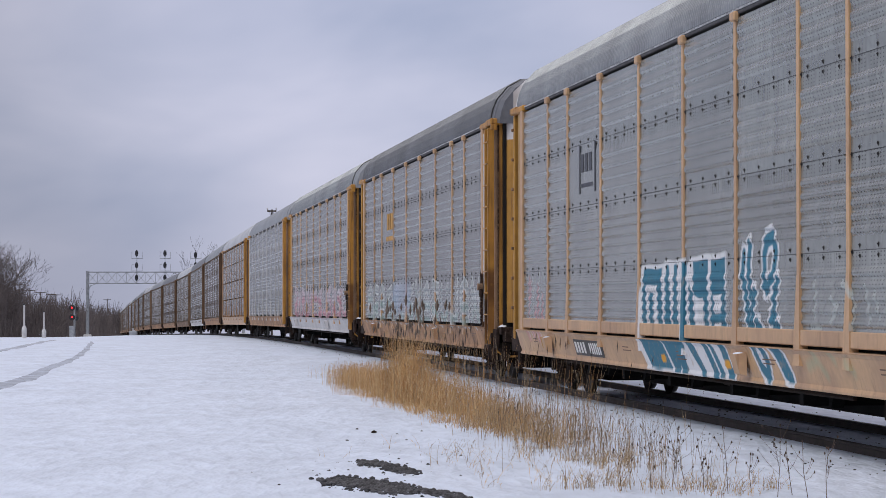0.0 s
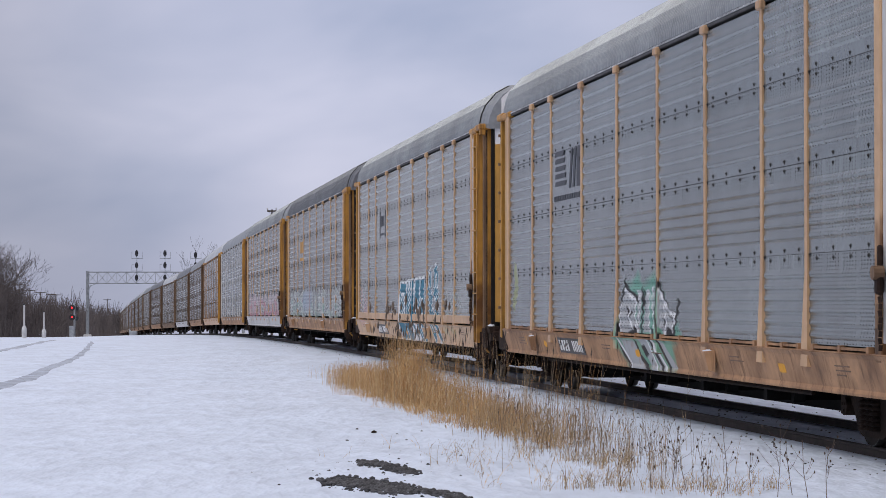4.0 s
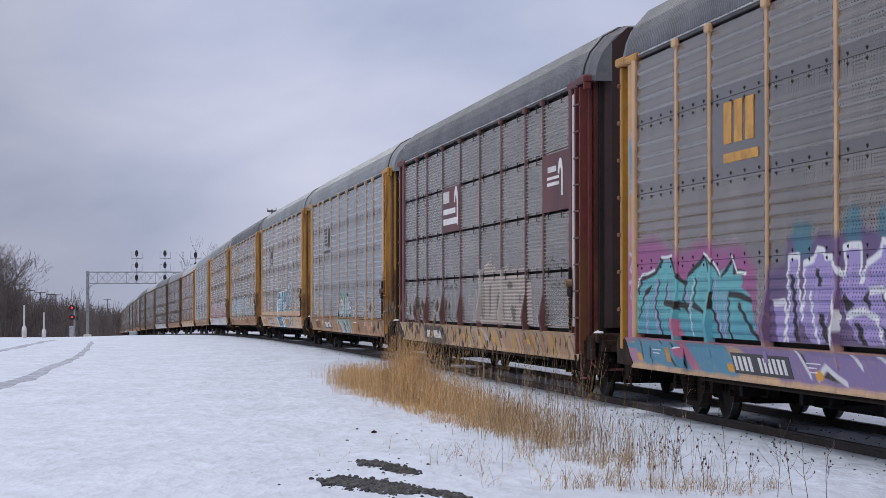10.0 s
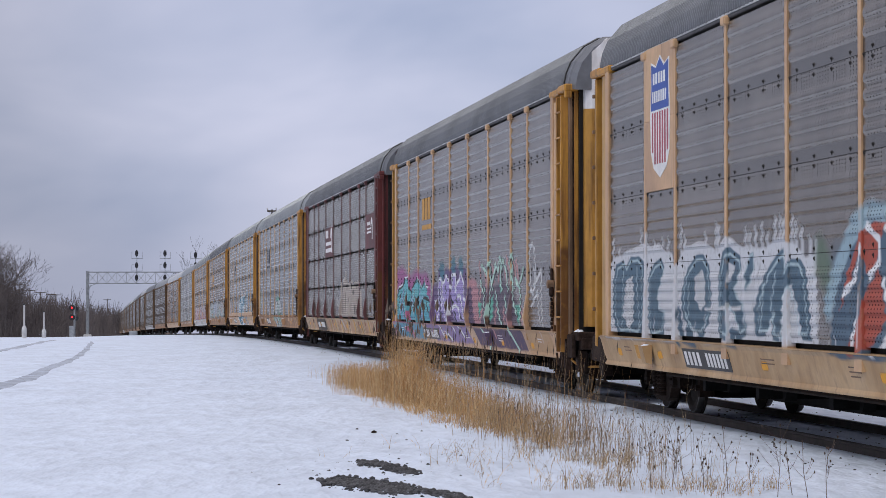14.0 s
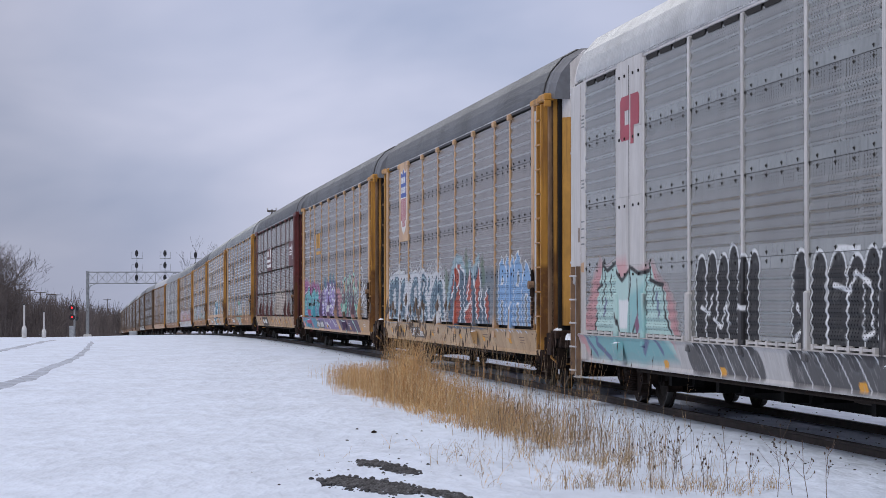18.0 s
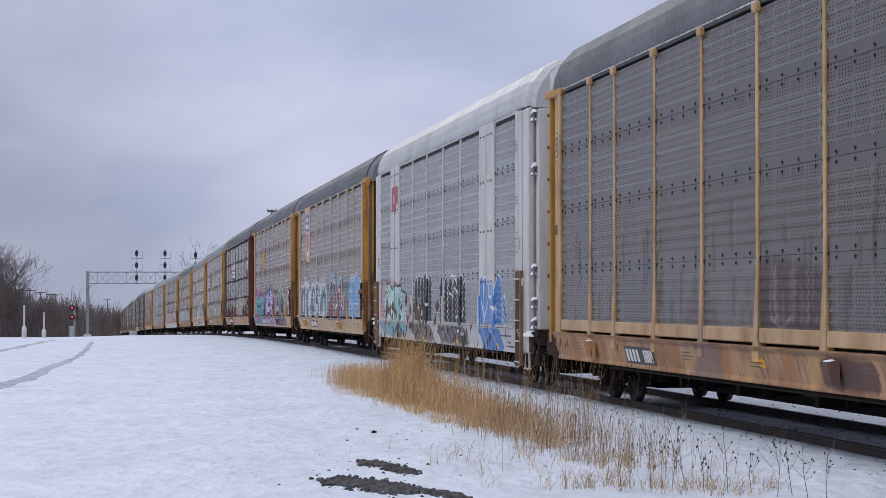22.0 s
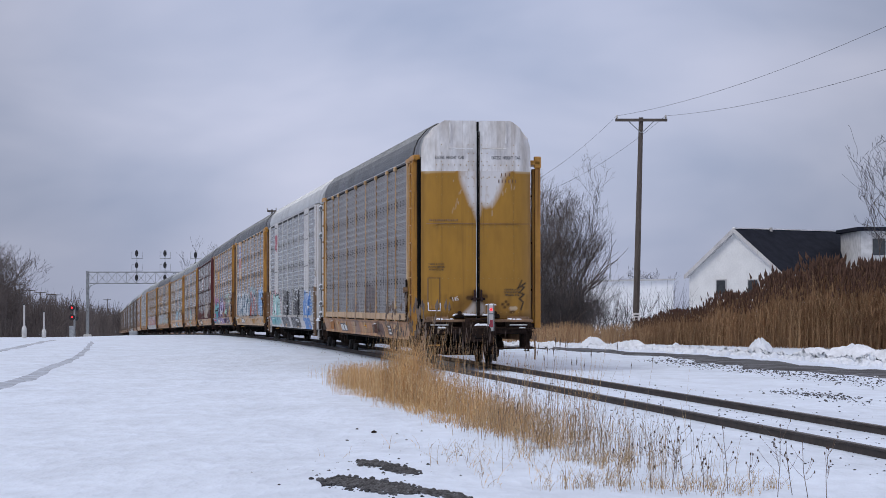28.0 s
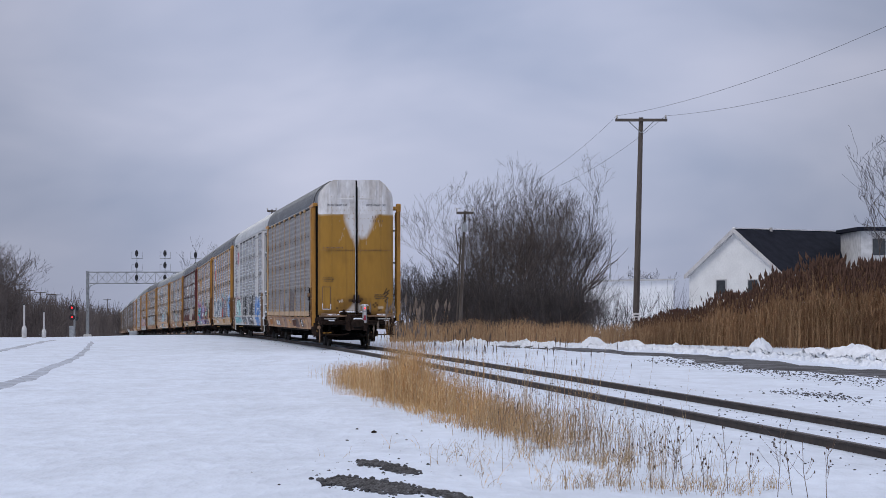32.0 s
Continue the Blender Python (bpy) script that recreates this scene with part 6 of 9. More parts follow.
block(4, [[(-1.95, 2.00), (-2.11, 1.86), (-2.05, 1.31), (-1.94, 1.24)], [(-2.71, 1.86), (-2.97, 1.99), (-2.91, 1.45), (-2.75, 1.25)], [(-3.73, 1.72), (-3.98, 1.82), (-3.97, 1.20), (-3.63, 1.26)], [(-5.41, 1.47), (-5.59, 1.59), (-5.84, 1.47), (-6.01, 1.59), (-6.01, 1.23), (-5.58, 1.22)], [(-4.97, 1.94), (-5.37, 2.03), (-5.70, 1.96), (-5.59, 1.87), (-5.03, 1.87)], [(-6.39, 1.71), (-6.64, 1.83), (-6.73, 1.65), (-6.53, 1.47)]], (.10, .095, .08), .03, .9)
spray(4, [[(-3.10, 2.26), (-3.23, 1.86), (-3.10, 1.65), (-3.27, 1.25)], [(-4.92, 1.91), (-4.96, 1.65), (-5.14, 1.34)], [(-5.80, 1.78), (-5.91, 1.59)], [(-6.44, 2.01), (-6.63, 1.71), (-6.53, 1.47), (-6.73, 1.24)], [(-1.95, 2.07), (-2.17, 2.00), (-2.17, 1.86)], [(-5.41, 1.59), (-5.37, 1.47), (-5.69, 1.22)], [(0.20, 1.77), (0.13, 1.54)], [(0.01, 1.79), (-0.02, 1.51)], [(-0.18, 1.77), (-0.24, 1.51)], [(-0.43, 1.69), (-0.48, 1.22)], [(-0.67, 1.73), (-0.73, 1.22)], [(-0.88, 1.87), (-1.03, 1.44)], [(-2.12, 2.34), (-2.66, 2.40)]], .03, (.62, .59, .56), .02, .85)
spray(4, [[(4.10, 1.66), (4.02, 1.91), (3.70, 1.99), (3.40, 1.90), (3.32, 1.33)], [(3.13, 1.90), (2.87, 1.99), (2.65, 1.86), (2.65, 1.26)], [(2.39, 1.89), (2.14, 1.97), (1.93, 1.85), (2.01, 1.42), (2.40, 1.18)], [(3.79, 1.16), (3.33, 1.29), (2.77, 1.17)], [(6.72, 1.75), (6.41, 1.57), (5.97, 1.66), (6.28, 1.39)], [(5.53, 2.18), (5.41, 1.91)]], .03, K_, .02, .85)
block(1, [[(12.12, 1.08), (11.44, 1.57), (11.00, 2.05), (10.47, 2.28), (10.13, 2.12), (8.97, 2.25), (8.41, 2.28), (8.11, 2.02), (6.60, 2.17), (6.33, 2.00), (5.80, 1.86), (5.17, 1.59), (4.92, 1.19), (5.17, 0.89), (11.74, 0.76)]], (.58, .26, .28), .2, .75)
block(1, [[(10.83, 1.10), (10.72, 1.58), (10.47, 1.93), (10.30, 2.24), (9.96, 2.15), (9.29, 2.26), (8.97, 2.10), (8.82, 1.99), (8.35, 2.02), (8.04, 2.13), (6.88, 2.06), (6.83, 2.18), (6.55, 1.97), (5.93, 1.86), (5.75, 1.72), (5.55, 1.39), (5.17, 1.06), (5.05, 0.90), (7.47, 0.80), (8.06, 0.86), (11.19, 0.78), (11.44, 1.05)]], (.42, .60, .58), .02)
block(1, [[(11.55, 1.09), (5.68, 1.10), (5.00, 0.80), (7.47, 0.70), (11.30, 0.71)]], (.16, .40, .43), .12, .85)
block(1, [[(8.11, 1.73), (7.17, 1.87), (7.03, 1.16), (8.30, 1.14)]], (.17, .42, .45), .15, .7)
block(1, [[(8.91, 1.65), (8.20, 1.65), (8.30, 1.22), (8.82, 1.22)]], W_, .03)
spray(1, [[(10.65, 1.81), (10.30, 1.89), (10.30, 2.20), (10.13, 2.27)], [(10.30, 2.20), (9.96, 2.11), (9.23, 2.22), (9.13, 2.07)], [(10.13, 2.08), (10.03, 1.88), (10.30, 1.58)], [(9.62, 2.03), (9.56, 1.73)], [(9.13, 2.07), (8.66, 1.95), (8.10, 2.09), (8.05, 1.94)], [(8.10, 2.13), (7.51, 2.05), (6.88, 2.06)], [(8.05, 1.87), (8.20, 1.65)], [(7.60, 1.94), (7.52, 1.44), (7.90, 1.15)], [(6.88, 2.18), (6.74, 1.93), (5.93, 1.86)], [(7.02, 2.01), (7.03, 1.44)], [(6.47, 1.86), (6.61, 1.58)], [(5.93, 1.82), (5.81, 1.45), (5.42, 1.19)], [(11.01, 1.10), (10.65, 1.42)], [(9.14, 1.43), (8.82, 1.13)]], .035, K_)
block(1, [[(7.75, 1.29), (7.55, 1.47), (7.43, 1.26), (7.61, 1.10)]], (.2, .08, .15))
spray(1, [[(11.37, 1.01), (10.83, 0.79)], [(10.48, 1.07), (10.66, 0.95), (9.80, 0.74)], [(6.62, 1.10), (7.18, 0.88)], [(6.21, 1.11), (5.94, 0.91)], [(9.96, 1.65), (10.13, 1.42)], [(6.34, 1.72), (6.20, 1.45)]], .055, (.12, .13, .26), .03, .9)
spray(3, [[(12.3, 2.35), (12.0, 2.3), (12.25, 2.1), (12.02, 2.05)], [(12.28, 1.9), (12.05, 1.95), (12.2, 1.7), (12.02, 1.62)]], .03, (.52, .48, .70), .03, .9)
spray(3, [[(12.35, 2.6), (12.0, 2.7)], [(12.35, 1.2), (12.0, 1.6)]], .16, (.36, .16, .40), .25, .6)
spray(6, drips(9.6, 11.2, .95, 2.2, 16, 4), .07, PINK, .06, .55)
spray(6, drips(9.6, 11.2, .95, 2.2, 9, 5), .03, W_, .03, .7)
spray(5, [[(11.2, 1.6), (10.9, 1.9), (11.1, 2.2)]], .16, (.45, .5, .12), .1, .5)
spray(3, [[(-9.3, .86), (-11.5, .86)]], .25, (.43, .27, .13), .1, .6)
spray(4, forms(-9.3, -11.4, 1.3, 2.5, 4, 64), .025, K_, .03, .7)
spray(2, drips(-11, 11, 1.15, 1.7, 40, 46), .02, W_, .03, .6)
# two rows of round-topped black shapes and one of blue on the silver car
LAYERS[1] += bubbles([(3.65, .27, 2.22), (3.05, .27, 2.25), (2.45, .27, 2.22), (1.92, .24, 2.32), (1.42, .24, 2.2), (.92, .24, 2.22)], K_, W_)
LAYERS[1] += bubbles([(-1.15, .30, 2.2), (-1.9, .27, 2.18), (-2.6, .34, 2.16), (-3.3, .30, 2.12), (-3.85, .27, 2.18), (-4.35, .24, 2.2), (-4.8, .2, 2.05)], K_, W_)
spray(1, [[(3.6, 1.55), (3.2, 1.45), (3.0, 1.7)], [(2.9, 1.4), (2.5, 1.3), (2.3, 1.6), (2.1, 1.35)], [(1.6, 1.6), (1.3, 1.55)], [(-1.0, 1.6), (-1.3, 1.4)], [(-1.2, 1.3), (-.9, 1.2)], [(-2.5, 1.8), (-3.0, 1.75)]], .03, W_)
spray(1, [[(-3.0, 1.7), (-3.3, 1.95), (-3.8, 1.8), (-3.9, 1.3), (-3.6, 1.25)], [(-4.7, 1.5), (-4.5, 1.3)], [(-2.6, 2.2), (-3.4, 2.2)]], .03, W_)
spray(1, [[(4.2, .85), (.7, .85)], [(-.8, .85), (-5, .85)]], .2, (.05, .05, .055), .04, .92)
spray(1, [[(x, 1.06), (x - .15, .85), (x - .28, .66)] for x in (3.6, 3.0, 2.3, 1.7, 1.1, -1.2, -1.9, -2.7, -3.4, -4.1, -4.8)], .018, W_)
LAYERS[1] += bubbles([(-7.5, .26, 2.12), (-8.0, .24, 2.12), (-8.45, .2, 2.02), (-8.85, .2, 2.03), (-9.55, .46, 2.12)], SKYB, W_, .7)
spray(1, [[(-7.5, 1.6), (-7.9, 1.3), (-8.3, 1.6)], [(-7.9, 1.25), (-8.2, .8)], [(-7.8, 2.1), (-7.8, 1.75)], [(-8.4, 2.1), (-8.5, 1.7), (-8.8, 1.7), (-8.85, 2.1)], [(-8.7, 1.5), (-9.2, 1.5), (-8.8, 1.0)], [(-9.3, 1.5), (-9.3, .9)]], .03, W_)
spray(1, [[(-10.3, 1.6), (-10.5, 1.3)]], .17, W_)
spray(1, [[(-10.3, 1.6), (-10.5, 1.3)]], .13, SKYB)
spray(1, [[(-8.0, 1.0), (-8.7, .66)], [(-9.4, 1.1), (-9.7, .66)]], .22, SKYB, .03)
for k, xs, z in ((6, (-.1, -3.8), .82), (5, (.0, 7.8, -8.0), .86), (3, (11.6, 9.3, 6.2, 2.2, -2.2, -6.0, -9.5), .80), (2, (11.0, 8.2, 2.5, -2.2, -5.6, -9), .86), (1, (5.9, 2.6, -3.4, -9.2), .74), (4, (10.9, 6.4, 1.0, -3.2, -7.4), .86)):
    LAYERS[k].append(tabs(xs, z))
    SPECS[k]["paint"] = sprayed(LAYERS[k])
SPECS[7]["paint"] = sprayed(
    piece(11, -11.5, 1.15, 2.1, 14, 71, (.34, .37, .38), (.60, .62, .62), .10, .04, None, (.26, .36, .34), W_)
    + [(drips(-11, 11, 1.1, 2.2, 70, 72), .05, (.55, .58, .60), .05, .6), ([[(4, 1.7), (1, 1.8)]], .4, (.35, .42, .58), .3, .5)])
SPECS[0]["paint"] = sprayed(
    [([[(-1.5, 1.15), (-1.5, 2.1), (-1.9, 2.2), (-4.2, 2.0), (-4.2, 1.15)]], None, (.075, .05, .05), .12, .75), (drips(-11, 11, 1.2, 3.0, 60, 85), .05, (.045, .036, .028), .12, .5), (drips(-4.0, -1.8, 1.4, 2.2, 14, 86), .022, (.34, .32, .30), .05, .5), (forms(2.6, -3.2, 1.3, 2.2, 4, 81), .02, (.36, .35, .34), .05, .6), ([[(1.9, .72), (1.9, 1.35)], [(1.0, .72), (1.0, 1.2)]], .45, (.16, .13, .14), .2, .6),
     (drips(-12, 12, .64, 1.05, 50, 82), .06, (.30, .15, .08), .06, .6), ([[(-4.2, .86), (-6.0, .84)]], .17, (.09, .05, .045), .03, .95), ([[(x, .7), (x - .3, 1.0)] for x in (10.8, 8.6, 6.9, 3.4, .3, -2.6, -10.4)], .16, (.36, .16, .05), .2, .7), ([[(x, .72), (x - .5, .95)] for x in (9.8, 7.8, 2.4, -.8, -3.6, -9.6)], .14, (.48, .31, .13), .15, .7), ([[(6.8, 1.04), (-11, 1.04)]], .02, (.08, .035, .02), .05, .7)]
    + [tabs([-1.6, -9.0], .88), ([[(-7.2, .84), (-8.0, .84)]], .16, K_, .01, .9)])
SPECS[8] = spec_of("autorack car with grey panels, tan posts and pink and white graffiti", panel="mid", post=TAN, sill=CREAM, roof="grey", paint=sprayed(
    piece(10.5, -11.5, 1.15, 2.2, 12, 91, (.45, .40, .44), (.55, .55, .56), .13, .04, None, (.45, .2, .24), W_) + [(drips(-11, 11, 1.1, 2.2, 60, 92), .06, PINK, .05, .5)]))
SPECS[9] = spec_of("autorack car with light grey panels and a rusty sill", panel="light", post=CREAM, sill=TAN_WORN, roof="grey")
SPECS[10] = spec_of("autorack car with dark brown slatted panels and tan sill", panel="brown", style="slat", post=TAN_WORN, sill=TAN, roof="light")
# ---------------------------------------------------------------- ground and track


def spread(lo, hi, fine_lo, fine_hi, step, grow=1.12):
    xs = list(np.arange(fine_lo, fine_hi + 1e-6, step))
    a, d = fine_lo, step
    while a > lo:
        d *= grow
        a -= d
        xs.insert(0, a)
    a, d = fine_hi, step
    while a < hi:
        d *= grow
        a += d
        xs.append(a)
    return np.array(xs)


gx = spread(-4000, 4000, -30, 24, 0.4)
gy = spread(-400, 4800, 14, 120, 0.6)
GX, GY = np.meshgrid(gx, gy)
GZ = ground_z(GX, GY)
nx = len(gx)
gv = np.stack([GX.ravel(), GY.ravel(), GZ.ravel()], 1)
gf = [(j * nx + i, j * nx + i + 1, (j + 1) * nx + i + 1, (j + 1) * nx + i) for j in range(len(gy) - 1) for i in range(nx - 1)]
ground = new("ground", mesh_of("ground", gv, gf, SNOW, smooth=True))
tagged(ground, "flat field covered in fresh white snow", "ground", kind="structure")

RAIL_PROF = [(-0.07, -0.175), (-0.07, -0.165), (-0.012, -0.145), (-0.01, -0.04), (-0.036, -0.03), (-0.036, -0.006), (-0.028, 0.0),
             (0.028, 0.0), (0.036, -0.006), (0.036, -0.03), (0.01, -0.04), (0.012, -0.145), (0.07, -0.165), (0.07, -0.175)]


def sweep(name, prof, lat, ys, mats, top=None):
    s = Shape()
    m = len(prof)
    for y in ys:
        x = float(track_x(y))
        dx = float(track_x(y + .5) - track_x(y - .5))
        n = Vector((1, -dx, 0)).normalized()
        for a, z in prof:
            p = Vector((x, y, float(rail_z(y)) + z)) + n * (lat + a)
            s.v.append(tuple(p))
    for i in range(len(ys) - 1):
        for j in range(m - 1):
            s.f.append((i * m + j, (i + 1) * m + j, (i + 1) * m + j + 1, i * m + j + 1))
            s.i.append(1 if top and j in top else 0)
    return s.mesh(name, mats)


track_ys = np.concatenate([np.arange(-60, 160, 2.0), np.arange(160, 900, 6.0)])
for lat in (-0.753, 0.753):
    r = new("rail", sweep("rail", RAIL_PROF, lat, track_ys, [RAIL, RAIL_TOP], top=(5, 6, 7)))
    tagged(r, "shade-dark rusty steel rail with a worn bright head", "rail", "rails of the line", "structure")

# ---------------------------------------------------------------- reeds and stalks


def stalks(name, label, spots, height, mats, seed, blades=2, plume=0.5, lean=0.12, r=0.0035, fat=1.0):
    """Dry standing stalks, each with bent blades and some with a seed head; one mass."""
    rs = random.Random(seed)
    V, F, I = [], [], []

    def quad_strip(pts, widths, side, mi):
        n = len(V)
        for p, w in zip(pts, widths):
            V.append((p[0] - side[0] * w, p[1] - side[1] * w, p[2]))
            V.append((p[0] + side[0] * w, p[1] + side[1] * w, p[2]))
        for k in range(len(pts) - 1):
            F.append((n + 2 * k, n + 2 * k + 1, n + 2 * k + 3, n + 2 * k + 2))
            I.append(mi)
    for x, y, f in spots:
        z = float(ground_z(x, y)) - 0.03
        h = height * f * rs.uniform(0.75, 1.15)
        a = rs.uniform(0, 6.283)
        lx, ly = rs.gauss(0.04, lean) * h, rs.gauss(0, lean) * h
        mi = rs.randrange(3)
        pts = [(x + lx * t * t, y + ly * t * t, z + h * t) for t in (0, 0.35, 0.7, 1.0)]
        b = (math.cos(a), math.sin(a) * 0.4)
        quad_strip(pts, [r, r * 0.9, r * 0.7, r * 0.4], b, mi)
        for k in range(blades):
            t0 = rs.uniform(0.05, 0.7)
            L = h * rs.uniform(0.25, 0.5)
            a2 = rs.uniform(0, 6.283)
            bx, by = math.cos(a2), math.sin(a2)
            p0 = (x + lx * t0 * t0, y + ly * t0 * t0, z + h * t0)
            q = [(p0[0] + bx * L * u * 0.5, p0[1] + by * L * u * 0.5, p0[2] + L * (0.9 * u - 0.75 * u * u)) for u in (0, 0.4, 0.75, 1.0)]
            quad_strip(q, [r, r * 1.6, r * 1.2, r * 0.3], (-by, bx), mi)
        if rs.random() < plume:
            tx, ty, tz = pts[-1]
            n = len(V)
            L, w = h * rs.uniform(0.09, 0.15), h * rs.uniform(0.006, 0.011) * fat
            V.extend([(tx, ty, tz - 0.02), (tx + w, ty, tz + L * 0.4), (tx, ty + w, tz + L * 0.4), (tx - w, ty, tz + L * 0.4), (tx, ty - w, tz + L * 0.4), (tx + lx * 0.08, ty, tz + L)])
            for j in range(4):
                c, d = n + 1 + j, n + 1 + (j + 1) % 4
                F.extend([(n, d, c), (c, d, n + 5)])
                I.extend([3, 3])
    ob = new(name, mesh_of(name, V, F, mats, I))
    return tagged(ob, label, "reeds", kind="stuff")


REED = [mat("straw reed", (0.56, 0.36, 0.165), 0.8, bump=0, var=0.3, scale=0.8), mat("pale reed", (0.63, 0.45, 0.245), 0.8, bump=0, var=0.25, scale=0.8),
        mat("brown reed", (0.42, 0.235, 0.095), 0.8, bump=0, var=0.3, scale=0.8), mat("seed head", (0.27, 0.18, 0.125), 0.9, bump=0, var=0.3, scale=3)]
REED2 = [mat("far reed", (0.25, 0.145, 0.075), 0.8, bump=0, var=0.3, scale=0.3), mat("far pale reed", (0.36, 0.23, 0.125), 0.8, bump=0, var=0.25, scale=0.3),
         mat("far brown reed", (0.19, 0.10, 0.048), 0.8, bump=0, var=0.3, scale=0.3), mat("dark seed head", (0.085, 0.045, 0.03), 0.9, bump=0, var=0.3, scale=3)]
FOCAL, HOR = 4454.0, 523.5


def sight_on_ground(u, v):
    """Where on the snow a line of sight ends; used to lay out plants and banks."""
    y = 40.0
    for _ in range(25):
        z = float(ground_z((u - 784) * y / FOCAL, y))
        y = 0.5 * y + 0.5 * FOCAL * (CAM_H - z) / (v - HOR)
    return (u - 784) * y / FOCAL, y


rs = random.Random(5)


def clump(n, u0, v0, u1, v1, wide, f0=1.0, f1=1.0, power=1.0):
    """Spots in a band from one ground mark to another, wide metres across."""
    a, b = sight_on_ground(u0, v0), sight_on_ground(u1, v1)
    d = Vector((b[0] - a[0], b[1] - a[1]))
    nrm = Vector((-d.y, d.x)).normalized()
    out = []
    for _ in range(n):
        t = rs.random() ** power
        w = rs.gauss(0, 0.36) * wide
        out.append((a[0] + d.x * t + nrm.x * w, a[1] + d.y * t + nrm.y * w, (f0 + (f1 - f0) * t)))
    return out


def tufts(n, each, u0, v0, u1, v1, wide, f0=1.0, f1=1.0, close=.05):
    """Spots gathered into small tussocks."""
    out = []
    for x, y, f in clump(n, u0, v0, u1, v1, wide, f0, f1):
        k = f * rs.uniform(.6, 1.15)
        out += [(x + rs.gauss(0, close), y + rs.gauss(0, close * 1.6), k) for _ in range(rs.randrange(each // 2, each + 1))]
    return out


DRY = [mat("thin brown stalk", (0.27, 0.19, 0.115), 0.85, bump=0, var=0.3), mat("thin straw stalk", (0.40, 0.30, 0.185), 0.85, bump=0, var=0.3),
       mat("thin dark stalk", (0.13, 0.095, 0.07), 0.85, bump=0, var=0.3), mat("dark plume", (0.085, 0.062, 0.05), 0.9, bump=0)]
stalks("reed_clump", "dense clump of dry straw-coloured reeds in the snow",
       clump(1700, 606, 678, 757, 724, 0.55, 0.55, 0.90) + clump(1150, 745, 722, 925, 766, 0.42, 0.82, 0.48) + clump(420, 698, 708, 740, 720, 0.35, 1.35, 1.3), 0.84, REED, 1, plume=0.02, r=0.0030)
stalks("reed_fringe", "short stalks fraying out at the edge of the reeds", clump(320, 592, 668, 700, 692, 0.8, .5, .75) + clump(420, 850, 752, 1010, 786, 0.8, .75, .55), 0.66, [REED[1], REED[2], DRY[1], REED[3]], 32, plume=0.0, blades=1, r=0.0026)
stalks("reed_litter", "low matted straw round the reeds", tufts(130, 8, 600, 688, 770, 740, 0.4, .8, 1.0, .08) + tufts(150, 8, 770, 740, 1010, 794, 0.45, 1.0, 1.0, .08), 0.22, [*REED[:3], DRY[0]], 31, plume=0.0, lean=0.5, r=0.0026, blades=1)
stalks("reed_clump", "tall thin reeds with drooping dark seed heads", clump(90, 690, 705, 800, 732, 0.7, 1.0, 1.05) + clump(210, 770, 722, 1050, 790, 1.0, 1.0, .85), 1.25, [DRY[0], DRY[1], REED[2], DRY[3]], 2, plume=0.26, blades=1, lean=.09, r=0.0022, fat=.75)
stalks("plume_reeds", "a few tall reeds with fluffy grey brown plumes", clump(75, 676, 702, 775, 724, 0.5, .9, 1.0), 1.62, [DRY[0], DRY[1], REED[2], mat("fluffy plume", (0.16, 0.125, 0.10), 0.9, bump=0, var=0.3)], 36, plume=0.8, blades=2, lean=.07, r=0.0026, fat=1.7)
stalks("weed_patch", "thin dead weeds standing in snow", clump(480, 880, 762, 1110, 818, 1.1, 1.0, 0.8) + clump(120, 1080, 810, 1230, 846, .9, .8, .6), 0.66, DRY, 3, plume=0.08, blades=1, lean=.17, r=0.0023)
stalks("weed_tussocks", "pale grass tussocks at the foot of the weeds", tufts(45, 12, 930, 790, 1140, 836, .9, 1.0, 1.0) + tufts(48, 12, 1000, 862, 1360, 872, 1.0, .9, .8), 0.26, [DRY[1], REED[1], DRY[0], DRY[2]], 4, plume=0.0, blades=1, lean=0.32, r=0.0023)
stalks("dead_grass", "wisps of dead grass poking out of the snow", tufts(60, 5, 800, 790, 1010, 872, 1.3, .8, 1.0, .12), 0.26, [DRY[1], REED[1], DRY[0], DRY[3]], 6, plume=0.0, blades=1, lean=0.6, r=0.0022)


def headed_weed(u, v, h, seed):
    """A forked dead weed with small dark seed heads."""
    r2 = random.Random(seed)
    x, y = sight_on_ground(u, v)
    base = Vector((x, y, float(ground_z(x, y)) - .03))
    t = thing("seed_weed", "dead weed with small dark seed heads", "weed", "headed weeds")
    stem, heads = Shape(), []
    top = base + Vector((r2.uniform(-.08, .08), r2.uniform(-.1, .1), h))
    mid = base.lerp(top, .5) + Vector((r2.uniform(-.03, .03), 0, 0))
    stem.tube([base, mid, top], [.0035, .003, .0018], 4)
    heads.append(top)
    for _ in range(r2.choice((4, 5, 6, 7))):
        f = r2.uniform(.35, .9)
        a = base.lerp(top, f)
        e = a + Vector((r2.uniform(-.16, .16), r2.uniform(-.16, .16), r2.uniform(.06, .22))) * (h / .6)
        part("branch", Shape().tube([a, a.lerp(e, .5) + Vector((0, 0, -.015)), e], [.002, .0018, .0014], 3), DRY[2], t)
        heads.append(e)
    part("stem", stem, DRY[2], t)
    for e in heads:
        part("seed_head", Shape().tube([e - Vector((0, 0, .012)), e, e + Vector((0, 0, .014))], [.006, r2.uniform(.006, .011), .003], 6), DRY[3], t)


